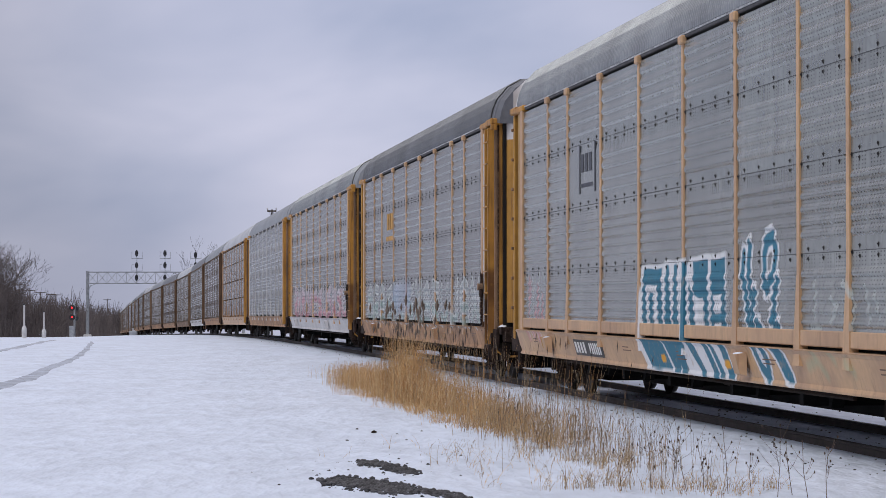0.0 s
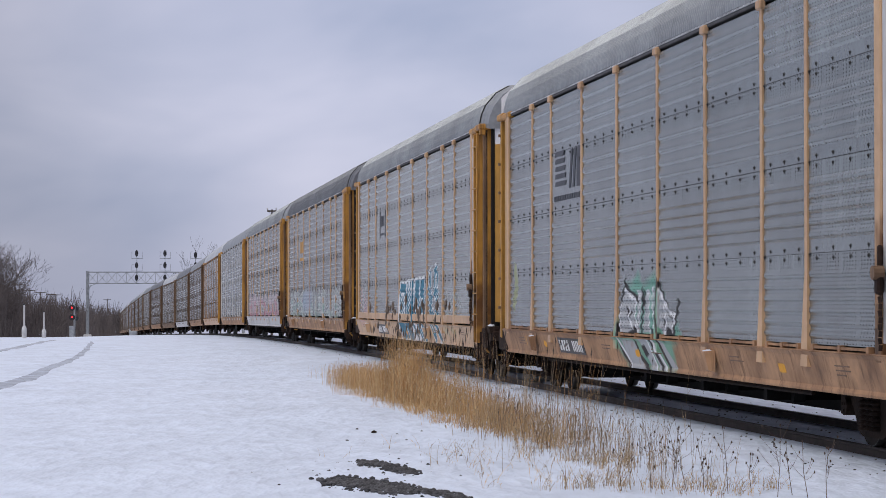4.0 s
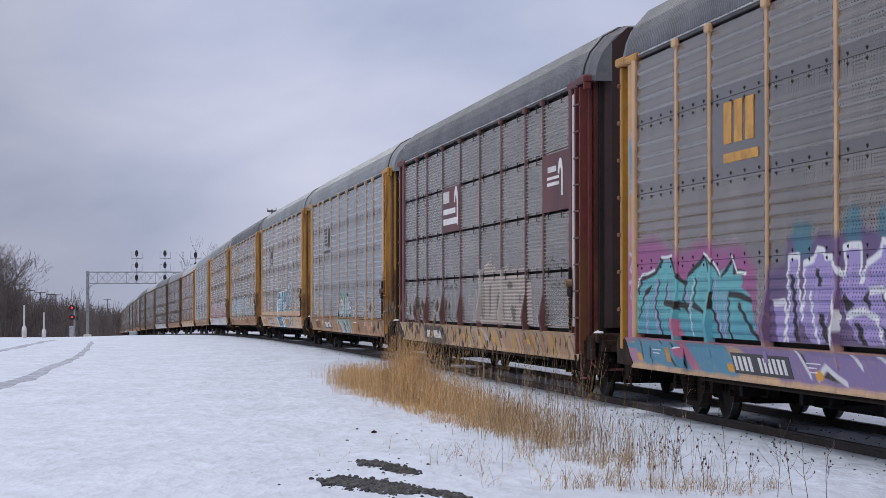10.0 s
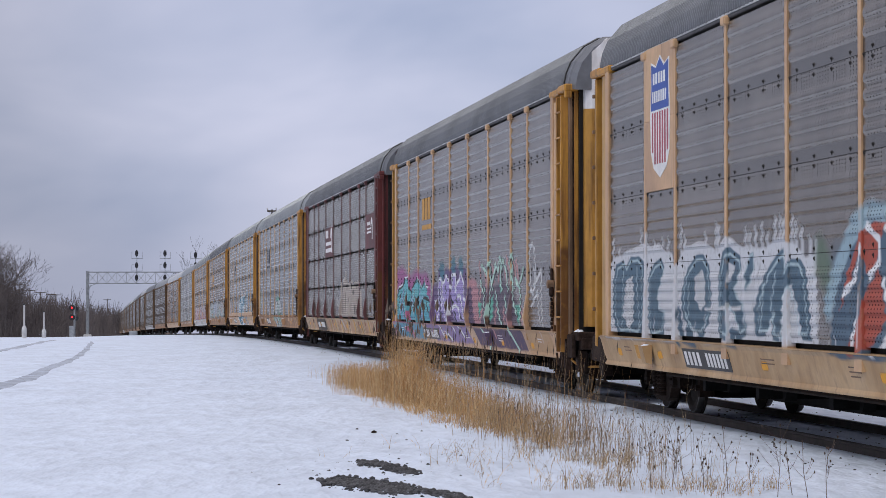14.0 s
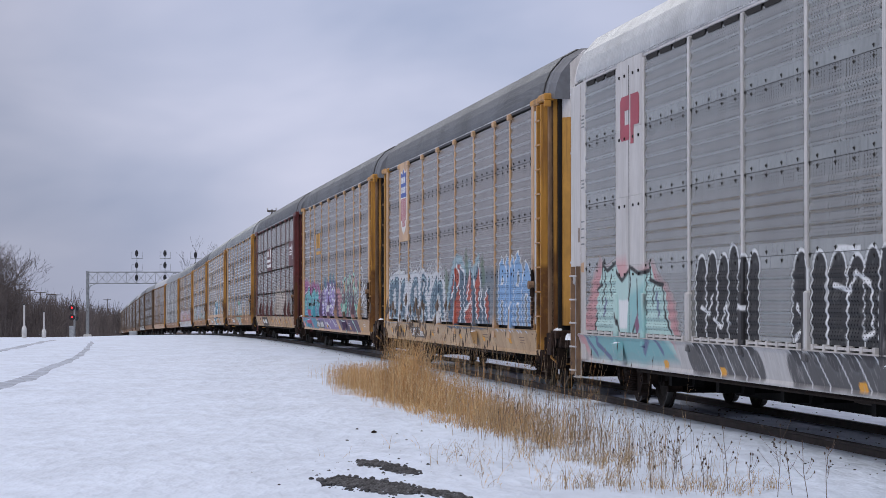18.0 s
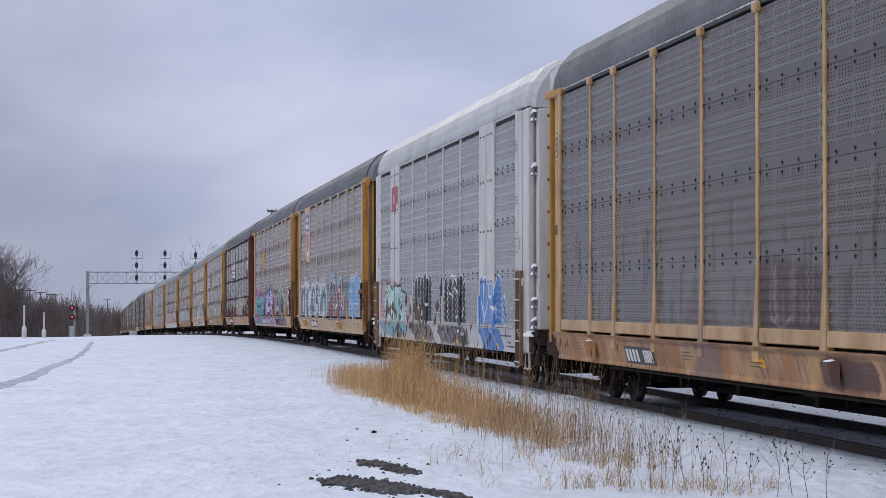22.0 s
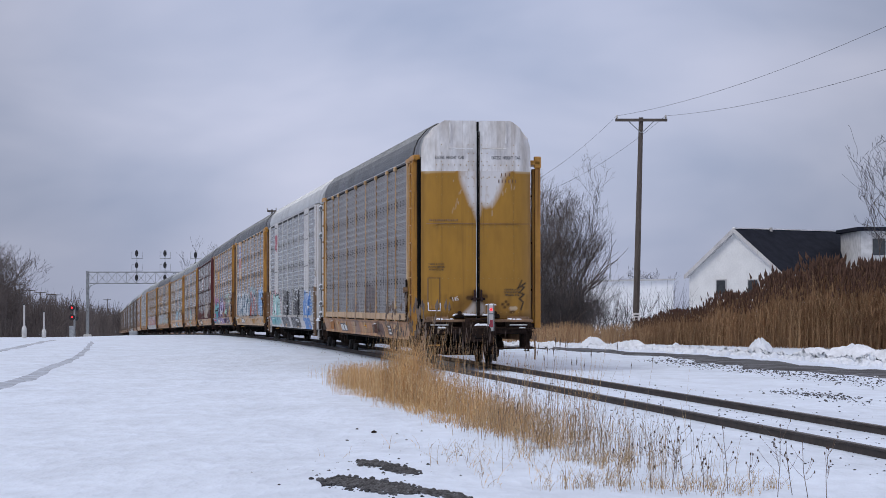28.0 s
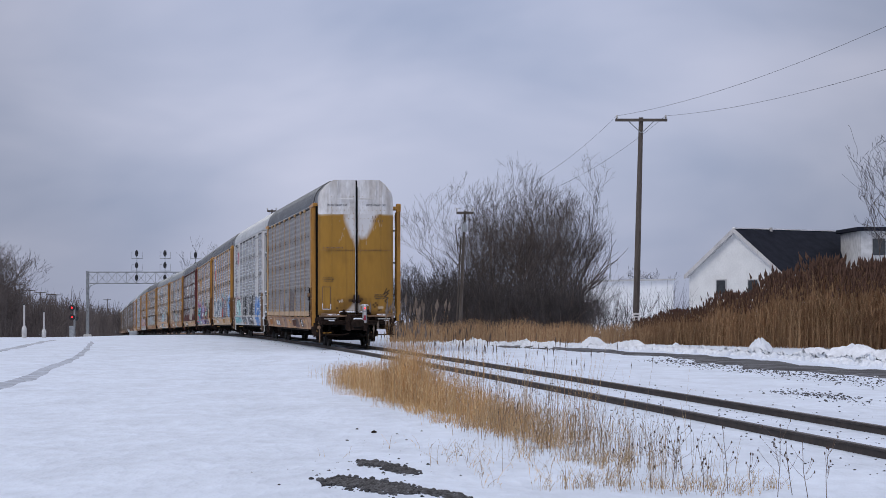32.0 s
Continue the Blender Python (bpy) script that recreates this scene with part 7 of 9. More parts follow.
for k, (u, v, h) in enumerate(((1100, 868, .42), (1152, 872, .50), (1188, 862, .62), (1216, 870, .52), (1245, 868, .46), (1288, 874, .66), (1330, 872, .40), (1375, 880, .70), (1402, 876, .52), (1430, 882, .56), (1462, 884, .5))):
    headed_weed(u, v, h, 300 + k)

# tall reed bed beyond the line


def bed(n, seed, u0, u1, deep):
    """Spots behind the bank, up to deep metres in, with the bed's height there."""
    r2 = random.Random(seed)
    out = []
    for _ in range(n):
        u = r2.uniform(u0, u1)
        x, y = sight_on_ground(u, float(np.interp(u, [700, 1000, 1200, 1400, 1650], [606.5, 607.5, 611, 617, 623])))
        y2 = y + deep * r2.random()
        h = float(np.interp(u, [700, 1050, 1110, 1200, 1280, 1390, 1500, 1650], [1.0, 1.0, .85, 1.15, 1.85, 2.6, 3.05, 3.3])) * y / 105
        h *= 1 + 0.08 * math.sin(u * 0.07) + 0.06 * math.sin(u * 0.023)
        out.append((x * y2 / y, y2, h))
    return out


stalks("reed_bed", "tall brown reed bed with dark plumes", bed(9500, 7, 1120, 1680, 13), 1.0, REED2, 8, plume=0.7, r=0.009, fat=2.0)
stalks("reed_bed", "lower pale brown reed bed on the verge", bed(4600, 9, 690, 1290, 12), 0.85, [REED2[1], mat("verge reed", (0.40, 0.27, 0.15), 0.8, bump=0, var=0.3, scale=0.3), REED2[0], REED2[3]], 10, plume=0.12, r=0.009)

# ---------------------------------------------------------------- bare trees and bushes
BARK = mat("grey brown bark", (0.13, 0.105, 0.092), 0.9, scale=6, var=0.3, bump=0.3)
TWIG = mat("dark twigs", (0.070, 0.062, 0.062), 0.9, bump=0, var=0.3)
# paler brown grey than TWIG; distance haze is mixed into the colour
FAR_TWIG = mat("haze-paled far twigs", (0.105, 0.088, 0.084), 0.9, bump=0, var=0.3)
WILLOW = mat("grey brown willow twigs", (0.105, 0.088, 0.082), 0.9, bump=0, var=0.3)


def bare_tree(name, label, x, y, height, spread_r, stems, seed, depth=5, twig=0.011, up=0.55, category="tree", bark=BARK, twigs=TWIG, z_off=0.0, reach=99.0):
    r2 = random.Random(seed)
    wood, fine = Shape(), Shape()

    def grow(p, d, L, r, lev):
        if lev > 1 and math.hypot(p.x - x, p.y - y) > reach * r2.uniform(.85, 1.0):
            return
        n = 3
        pts, rad = [p], [r]
        for k in range(n):
            d = (d + Vector((r2.gauss(0, .16), r2.gauss(0, .16), r2.gauss(0.05, .10)))).normalized()
            p = p + d * (L / n)
            pts.append(p)
            rad.append(max(twig * 0.45, r * (1 - 0.42 * (k + 1) / n)))
        (wood if lev < 3 else fine).tube(pts, rad, 6 if lev < 1 else 4 if lev < 3 else 3, caps=False)
        if lev >= depth:
            return
        kids = r2.choice((2, 3, 3)) if lev < depth - 1 else 3
        for k in range(kids):
            i = r2.choice((1, 2, 3)) if k else 3
            base = pts[i]
            side = Vector((r2.gauss(0, 1), r2.gauss(0, 1), r2.gauss(up * 0.5, .5))).normalized()
            nd = (d * r2.uniform(.7, 1.2) + side * r2.uniform(.45, .9)).normalized()
            grow(base, nd, L * r2.uniform(.58, .82), rad[i] * r2.uniform(.55, .8), lev + 1)
    for k in range(stems):
        a = r2.uniform(0, 6.283)
        q = r2.random() ** .5
        lean = Vector((math.cos(a) * q * spread_r / height, math.sin(a) * q * spread_r / height, 1)).normalized()
        px, py = x + math.cos(a) * q * spread_r * .3, y + math.sin(a) * q * spread_r * .3
        L = height * r2.uniform(.30, .40) * (1 if stems < 2 else r2.uniform(.7, 1.05))
        grow(Vector((px, py, float(ground_z(px, py)) - .1 + z_off)), lean, L, max(twig * 2, height * 0.011 * (1.6 if stems == 1 else 1)), 0)
    t = thing(name, label, category)
    part("trunk", wood, bark, t, "trunk and limbs")
    part("crown", fine, twigs, t, "bare twigs")
    return t


bare_tree("tree", "bare many-stemmed willow above dry reeds", 4.4, 152, 10.1, 3.0, 14, 21, reach=3.6, depth=6, twig=.011, up=0.9, twigs=WILLOW)
bare_tree("tree", "bare grey willow clump behind the reeds", 2.2, 158, 9.9, 2.9, 12, 22, depth=6, twig=.011, up=0.9, twigs=WILLOW)
bare_tree("tree", "bare tree with a rounded crown", 7.3, 160, 10.3, 2.9, 20, 23, reach=3.5, depth=6, twig=.011, up=0.9, twigs=WILLOW)
bare_tree("tree", "bare upright willow among dark bushes", 5.6, 157, 10.2, 2.6, 14, 27, reach=3.3, depth=6, twig=.011, up=0.9, twigs=WILLOW)
for k, (u, y, h, w) in enumerate(((730, 150, 5.0, 3.2), (800, 140, 4.4, 3.0), (890, 138, 4.2, 3.2), (970, 136, 4.0, 3.0), (1020, 135, 3.0, 2.2), (850, 150, 5.0, 3.0))):
    bare_tree("bush", "dark leafless bush under the willows", (u - 784) * y / FOCAL, y, h, w * 1.1, 34, 40 + k, depth=5, twig=.010, category="bush")
bare_tree("tree", "bare tree at the edge of the reeds", 23.2, 118, 10.8, 3.4, 8, 51, reach=4.6, depth=6, twig=.017)
for k, (u, y, h, w) in enumerate(((1510, 112, 3.6, 1.6), (1560, 110, 4.2, 1.8), (1205, 130, 2.6, 1.4), (1075, 140, 2.2, 1.3))):
    bare_tree("bush", "thin leafless bush beside the reeds", (u - 784) * y / FOCAL, y, h, w, 7, 60 + k, depth=4, twig=.011, category="bush")
for k, (u, y, h, w, st) in enumerate(((-16, 330, 13.0, 3.0, 14), (-6, 335, 10.0, 2.6, 14), (-60, 330, 15.0, 6.0, 12), (30, 400, 9.0, 5.0, 12), (60, 440, 8.5, 5.0, 12), (90, 460, 8.0, 5.0, 12), (120, 500, 7.5, 4.0, 12),
                                   (175, 640, 9.5, 6.0, 12), (198, 700, 9.0, 6.0, 12), (160, 620, 8.5, 5.0, 10), (48, 360, 5.0, 3.0, 14), (5, 300, 8.0, 3.0, 14))):
    bare_tree("tree", "distant leafless tree beyond the snowy field", (u - 784) * y / FOCAL, y, h, w, st, 80 + k, depth=5, twig=.030, bark=FAR_TWIG, twigs=FAR_TWIG)


def thicket(label, spots, seed, r=.02, mats=TWIG):
    """Dense undergrowth of upright forked twigs; one mass."""
    r2 = random.Random(seed)
    s = Shape()
    for x, y, h in spots:
        z = float(ground_z(x, y)) - .1
        p = Vector((x, y, z))
        d = Vector((r2.gauss(0, .25), r2.gauss(0, .25), 1)).normalized()
        q = p + d * h * r2.uniform(.4, .6)
        s.tube([p, q], [r, r * .8], 3, caps=False)
        for _ in range(3):
            e = (d + Vector((r2.gauss(0, .4), r2.gauss(0, .4), r2.uniform(0, .4)))).normalized()
            s.tube([q, q + e * h * r2.uniform(.25, .55)], [r * .7, r * .3], 3, caps=False)
    return tagged(new("undergrowth", s.mesh("undergrowth", mats)), label, "bushes", kind="stuff")


r3 = random.Random(77)


def scrub(n, u0, u1, y0, y1, h0, h1):
    out = []
    for _ in range(n):
        u, y = r3.uniform(u0, u1), r3.uniform(y0, y1)
        out.append(((u - 784) * y / FOCAL, y, h0 + (h1 - h0) * r3.random() ** 1.5))
    return out


thicket("dark leafless thicket at the field's far edge", scrub(1900, -80, 150, 330, 470, 3.5, 7.0) + scrub(500, -80, 30, 300, 340, 4, 7.5), 71, r=.05, mats=FAR_TWIG)
thicket("dark leafless thicket far along the line", scrub(500, 140, 222, 560, 760, 5, 8.5), 72, r=.09, mats=FAR_TWIG)
thicket("thin grey shrubs before the warehouse", scrub(150, 1035, 1225, 124, 136, 1.5, 3.6), 74, r=.010)
thicket("dark leafless undergrowth below the willows", scrub(3400, 735, 1040, 134, 156, 1.4, 4.3), 73, r=.012)
bare_tree("tree", "bare tree top rising beyond the train", (387 - 784) * 260 / FOCAL, 260, 9.5, 3.0, 4, 99, depth=5, twig=.02)
# ---------------------------------------------------------------- markings on the cars


def lay(s):
    """Marks below the panels follow the slope of the sill."""
    s.v = [(x, y - FACE - .026 + sill_y(z), z) if z < 1.08 else (x, y, z) for x, y, z in s.v]


def bars(car_k, name, label, rects, m, y=FACE + 0.016):
    """Flat markings: rectangles (x0, x1, z0, z1) painted on the visible side, joined as one decal."""
    s = Shape()
    for x0, x1, z0, z1 in rects:
        s.box(min(x0, x1), max(x0, x1), y - .012, y, z0, z1)
    lay(s)
    MARKS.append((car_k, name, label, s, m))


def poly_mark(car_k, name, label, polys, m, y=FACE + 0.016):
    s = Shape()
    for pts in polys:
        s.prism(pts[::-1], "y", y - .012, y)
    MARKS.append((car_k, name, label, s, m))


MARKS = []
INK_W = mat("white lettering paint", (0.75, 0.75, 0.74), 0.5, bump=0, var=0.15)
INK_K = mat("black lettering paint", (0.03, 0.03, 0.035), 0.5, bump=0, var=0.2)
INK_F = mat("faded stencil ink", (0.16, 0.095, 0.06), 0.6, bump=0, var=0.3)
INK_B = mat("shield blue", (0.03, 0.08, 0.34), 0.5, bump=0, var=0.1)
INK_R = mat("badge red", (0.33, 0.045, 0.07), 0.5, bump=0, var=0.15)
INK_G = mat("slate badge paint", (0.055, 0.06, 0.075), 0.6, bump=0, var=0.25)
INK_O = mat("amber badge paint", (0.50, 0.26, 0.05), 0.6, bump=0, var=0.3)


def letters(x0, x1, z0, z1, n, gap=0.42):
    """n upright bars standing for lettering, laid from the leading side."""
    w = (x1 - x0) / n
    return [(x0 + w * i, x0 + w * (i + 1 - gap), z0, z1) for i in range(n)]


def ring_part(cx, cz, r0, r1, a0, a1, n=14, sx=1.0):
    out = []
    for k in range(n):
        a, b = radians(a0 + (a1 - a0) * k / n), radians(a0 + (a1 - a0) * (k + 1) / n)
        out.append([(cx + sx * r0 * math.cos(a), cz + r0 * math.sin(a)), (cx + sx * r1 * math.cos(a), cz + r1 * math.sin(a)),
                    (cx + sx * r1 * math.cos(b), cz + r1 * math.sin(b)), (cx + sx * r0 * math.cos(b), cz + r0 * math.sin(b))])
    return out


# number boards on the sills
for k, a, b, z in ((6, 6.6, 4.2, .86), (5, 6.45, 4.15, .87), (3, 6.0, 3.3, .86), (2, 6.7, 4.15, .86), (0, 6.43, 4.41, .82)):
    bars(k, "number_board", "black number board", [(a, b, z - .13, z + .13)], INK_K, FACE + .031)
    bars(k, "number_marks", "", letters(a - .1, a - 1.05, z - .09, z + .09, 4) + letters(a - 1.3, b + .1, z - .09, z + .09, 6), INK_W, FACE + .035)
bars(4, "number_marks", "", letters(7.3, 6.5, .76, .94, 4) + letters(6.0, 4.7, .76, .94, 6), INK_W, FACE + .035)
bars(4, "reflector", "amber reflector on the black board", [(6.15, 6.4, .80, .92)], INK_O, FACE + .036)
# maroon car: plain arch and stripes on its two boards
for x0, x1, bigger in ((4.15, 1.55, 1), (-9.2, -11.5, 0)):
    z = 3.35
    bars(4, "badge_stripes", "white stripes", [(x0 - .4, x1 + .75, z + .30, z + .36), (x0 - .4, x1 + .75, z + .41, z + .46)] if not bigger else [(x0 - .1, x1 + .25, z + .02, z + .16), (x0 - .1, x1 + .55, z + .26, z + .38)], INK_W, FACE + .036)
    cx, r0, r1, foot = (x1 + .45, .20, .40, z - .02) if bigger else (x1 + .62, .14, .30, z + .10)
    arc = [radians(180 - 170 * i / 14) for i in range(15)]
    poly_mark(4, "badge_arch", "white arch", [[(cx - .75 * r1, foot)] + [(cx + .75 * r1 * math.cos(a), z + .45 + r1 * math.sin(a)) for a in arc] + [(cx + .75 * r0 * math.cos(a), z + .45 + r0 * math.sin(a)) for a in arc[::-1]] + [(cx - .75 * r0, foot)]], INK_W, FACE + .037)
    bars(4, "badge_lettering", "white lettering reduced to bars", letters(x0 - .1, x0 - 1.1, z + .52, z + .78, 7) if bigger else letters(x0 - .45, x0 - 1.3, z + .54, z + .64, 12), INK_W, FACE + .036)
# shield on its tan board
sh = [(8.62, 5.05), (8.3, 4.98), (8.03, 5.12), (7.76, 4.98), (7.44, 5.05), (7.46, 4.75), (7.40, 4.3), (7.44, 3.75), (7.62, 3.52), (8.03, 3.38), (8.44, 3.52), (8.62, 3.75), (8.66, 4.3), (8.60, 4.75)]
poly_mark(2, "shield", "white edged shield", [sh], INK_W, FACE + .036)
inner = [(8.03 + (x - 8.03) * .93, 4.2 + (z - 4.2) * .96) for x, z in sh]
poly_mark(2, "shield_top", "blue field", [[inner[0], inner[1], inner[2], inner[3], inner[4], inner[5], (7.46, 4.35), (8.60, 4.35), inner[13]]], INK_B, FACE + .040)
bars(2, "shield_stripes", "red stripes", [(7.50 + .16 * i, 7.58 + .16 * i, 3.58 if 0 < i < 6 else 3.75, 4.32) for i in range(7)], INK_R, FACE + .040)
bars(2, "shield_lettering", "white lettering reduced to bars", letters(8.45, 7.6, 4.72, 4.88, 5) + letters(8.5, 7.55, 4.46, 4.62, 7), INK_W, FACE + .044)
# red badge on the silver car
poly_mark(1, "badge", "faded red rounded badge", [[(8.75, 4.1), (8.65, 4.05), (8.1, 4.05), (8.1, 4.28), (8.45, 4.28), (8.45, 4.5), (8.1, 4.5), (8.1, 4.72), (8.65, 4.72), (8.75, 4.66)],
                                                   [(8.0, 3.98), (7.8, 3.98), (7.8, 4.25), (7.45, 4.25), (7.4, 4.32), (7.4, 4.66), (7.48, 4.72), (8.0, 4.72)]], INK_R, FACE + .036)
bars(1, "data_marks", "small black data lines", [(-9.9 - .0, -11.2, .93, .96), (-10.6, -11.0, .80, .83), (-10.4, -11.3, .72, .75)], INK_K, FACE + .030)
# slate badge with leaning bars
poly_mark(5, "badge", "slate badge with stripes", [[(6.75, 3.62 + .13 * i), (6.70, 3.70 + .13 * i), (5.7 + .05 * i, 3.70 + .13 * i), (5.75 + .05 * i, 3.62 + .13 * i)] for i in range(5)]
          + [[(5.45, 3.55), (5.25, 4.2), (5.10, 4.2), (5.3, 3.55)], [(5.12, 3.55), (4.95, 4.2), (4.8, 4.2), (4.97, 3.55)], [(4.75, 3.55), (4.72, 4.2), (4.3, 4.2), (4.3, 4.02), (4.5, 4.02), (4.3, 3.55)]], INK_G, FACE + .016)
bars(5, "badge_lettering", "slate lettering reduced to bars", letters(6.85, 4.4, 3.36, 3.45, 15), INK_G, FACE + .016)
bars(6, "badge", "small slate badge on grey panel", letters(5.95, 4.95, 3.75, 4.05, 3) + [(5.0, 5.95, 3.5, 3.56), (6.05, 6.12, 3.4, 4.2), (4.75, 4.82, 3.4, 4.2)], INK_G, FACE + .016)
INK_C = mat("thin bright blue spray", (0.16, 0.34, 0.50), 0.6, bump=0, var=0.35)
poly_mark(3, "paint_smear", "smear of bright blue spray", [[(12.08, 3.15), (12.02, 3.5), (12.10, 3.8), (12.05, 4.05), (12.16, 4.2), (12.24, 3.98), (12.34, 4.12), (12.32, 3.7), (12.24, 3.45), (12.30, 3.2), (12.18, 3.28)]], INK_C, 1.503)
INK_S = mat("faded sky blue paint", (0.26, 0.36, 0.46), 0.5, bump=0, var=0.2)
poly_mark(0, "round_badge", "slate ring of a round badge", ring_part(11.935, 4.32, .28, .40, -90, 90), INK_G, 1.506)
poly_mark(0, "badge_field", "faded blue field of the round badge", ring_part(11.935, 4.32, .01, .22, -90, 90), INK_S, 1.506)
poly_mark(0, "badge_marks", "", [q for k in range(9) for q in ring_part(11.935, 4.32, .31, .36, -84 + 19 * k, -74 + 19 * k, 1)], INK_W, 1.510)
bars(0, "number_marks", "", letters(12.36, 12.06, 2.78, 2.95, 3), INK_K, 1.506)
bars(3, "badge", "faded amber badge with a bar", letters(6.4, 4.75, 3.62, 4.15, 3, .3) + [(4.7, 6.4, 3.38, 3.5)], INK_O, FACE + .016)
bars(7, "badge", "faded orange badge", [(4.5 + .5 * i, 4.85 + .5 * i, 3.6, 4.05) for i in range(3)] + [(4.4, 6.0, 3.3, 3.42)], INK_O, FACE + .016)
bars(0, "data_panel", "black data panel with pale lines", [(-7.95, -7.25, .70, .99)], INK_K, FACE + .031)
bars(0, "data_lines", "", [(-7.85, -7.35, .92, .96), (-7.85, -7.45, .84, .88), (-7.85, -7.35, .74, .78)], INK_W, FACE + .035)

# small stencilled lines on the sills
for k in (0, 2, 3, 5, 6, 7):
    r2 = random.Random(k)
    for x in (10.6, 2.6, -1.0, -5.6, -10.2):
        for i in range(r2.choice((2, 3))):
            w = r2.uniform(.35, .7)
            bars(k, "data_line", "", [(x - w, x, .93 - .05 * i, .945 - .05 * i)], INK_F if k != 3 else INK_W, FACE + .030)
    bars(k, "warning_plate", "small yellow warning plate", [(9.55, 9.8, .78, .98)], INK_O, FACE + .031)

# ---------------------------------------------------------------- the last car's end


def words(name, text, size, m, parent, at, label=""):
    cu = bpy.data.curves.new(name, "FONT")
    cu.body, cu.size, cu.align_x, cu.extrude = text, size, "CENTER", 0.003
    tmp = bpy.data.objects.new(name, cu)
    scene.collection.objects.link(tmp)
    bpy.context.view_layer.update()
    me = bpy.data.meshes.new_from_object(tmp.evaluated_get(bpy.context.evaluated_depsgraph_get()))
    bpy.data.objects.remove(tmp)
    me.materials.clear()
    me.materials.append(m)
    return part(name, me, None, parent, label, at)


def rear_end(car):
    """Two door leaves with overspray, rods, plates, stencils and running gear at the train's tail."""
    frost, rusty, dark_brown = (.66, .67, .69), (.13, .065, .016), (.045, .022, .010)
    coat = [([[(.02, 4.97), (.46, 4.97), (.41, 4.72), (.33, 4.45), (.24, 4.22), (.16, 4.06), (.09, 4.0), (.02, 3.7)]], None, frost, .17, .95),
            ([[(-.02, 4.97), (-.84, 4.97), (-.66, 4.75), (-.58, 4.5), (-.50, 4.25), (-.38, 4.05), (-.22, 4.0), (-.10, 4.08), (-.02, 3.8)]], None, frost, .17, .95),
            ([[(.62, 4.92), (1.3, 4.9)], [(-1.0, 4.92), (-1.34, 4.9)]], .03, (.60, .55, .42), .10, .8)]
    rr = random.Random(17)
    coat.append(([[(y, z), (y + .01, z - rr.uniform(.03, .16))] for y, z in ((rr.uniform(-.95, .62), rr.uniform(3.85, 4.75)) for _ in range(26))], .005, frost, .03, .5))
    # rust and a dark brown band about the foot of the doors, and stains under the bolt rows
    coat += [([[(1.38, 1.24), (-1.38, 1.24)]], .07, dark_brown, .20, .75), ([[(.55, 1.45), (.12, 1.75)], [(-.5, 1.4), (-.12, 1.7)]], .12, rusty, .30, .75), ([[(.5, 3.36), (.42, 3.2)], [(-.5, 3.34), (-.52, 3.18)]], .07, rusty, .25, .35),
             ([[(y, 1.75), (y + rr.uniform(-.02, .02), rr.uniform(1.2, 1.5))] for y in (1.3, 1.18, .95, .8, .62, .45, -.35, -.5, -.8, -1.1, -1.28)], .03, rusty, .10, .6),
             ([[(1.36, 4.8), (1.38, 1.4)], [(-1.36, 4.8), (-1.38, 1.4)]], .03, rusty, .10, .6)]
    coat += [([[(.24, 1.72), (.12, 1.72)], [(-.12, 1.74), (-.2, 1.74)]], .055, dark_brown, .04, .9),
             ([[(y, z), (y + .01, z)] for y, z in ((.72, 1.42), (-.64, 1.55), (-.72, 1.62), (-.70, 1.48), (-.78, 1.55), (-.86, 1.36), (-.92, 1.38), (.66, 1.70))], .038, dark_brown, .03, .9)]
    # a black scrawl and a pale patch
    coat += [([[(-1.14, 2.15), (-1.06, 2.0), (-1.2, 1.98), (-1.05, 1.85), (-1.19, 1.8), (-1.06, 1.7), (-1.18, 1.6), (-1.12, 1.42)], [(-1.24, 2.08), (-1.02, 1.96)]], .022, K_, .02, .95),
             ([[(-.86, 1.46), (-.98, 1.46)]], .05, (.50, .40, .28), .02, .9)]
    # snow caught on the lock rods
    coat += [([[(.42, 1.28), (.05, 1.28), (.05, 1.74), (.12, 1.62), (.2, 1.5), (.3, 1.4)], [(-.03, 1.28), (-.2, 1.28), (-.16, 1.5), (-.05, 1.62)]], None, (.70, .72, .75), .10, .6)]
    smear = sprayed(coat)
    for side in (1, -1):
        s = Shape()
        ys = np.concatenate([np.linspace(0.03, 0.92, 30), np.linspace(.945, 1.40, 19)])
        xq = [13.42 if y < .93 else 13.42 - 0.30 * ((y - .92) / .48) ** 2 for y in ys]
        zs = np.concatenate([np.linspace(1.19, 4.9, 140), [5.1, 5.36, 5.55, 5.74, 6.0, 6.12, 6.17]])
        wm_ = np.interp(zs, [0, 5.30, 5.36, 5.55, 5.74, 6.0, 6.12, 6.17], [1.40, 1.40, 1.40, 1.385, 1.32, 1.10, .93, 0.84])
        m = len(zs)
        vs = [(-x, side * min(y, w), z) for y, x in zip(ys, xq) for z, w in zip(zs, wm_)]
        for i in range(len(ys) - 1):
            for j in range(m - 1):
                q = (i * m + j, i * m + j + 1, (i + 1) * m + j + 1, (i + 1) * m + j)
                s.f.append(q[::-1] if side > 0 else q)
                s.i.append(1 if j >= 139 else 0)
        s.v = vs
        me = s.mesh("end_door", [GOLD_SPRAYED, WHITE])
        paint_layer(me, smear, (1, 2))
        d = part("end_door", me, None, car, "yellow end door, white at the top")
        # seams, rods and stiffeners
        t = Shape().box(-13.44, -13.41, *sorted((side * .06, side * 1.30)), 3.565, 3.58)
        part("door_seam", t, BROWN_COAT, d)
        t = Shape().tube([(-13.42, side * .13, 5.465), (-13.48, side * .13, 5.465), (-13.48, side * .70, 5.465), (-13.42, side * .70, 5.465)], .018, 6)
        part("grab_bar", t, WHITE, d)
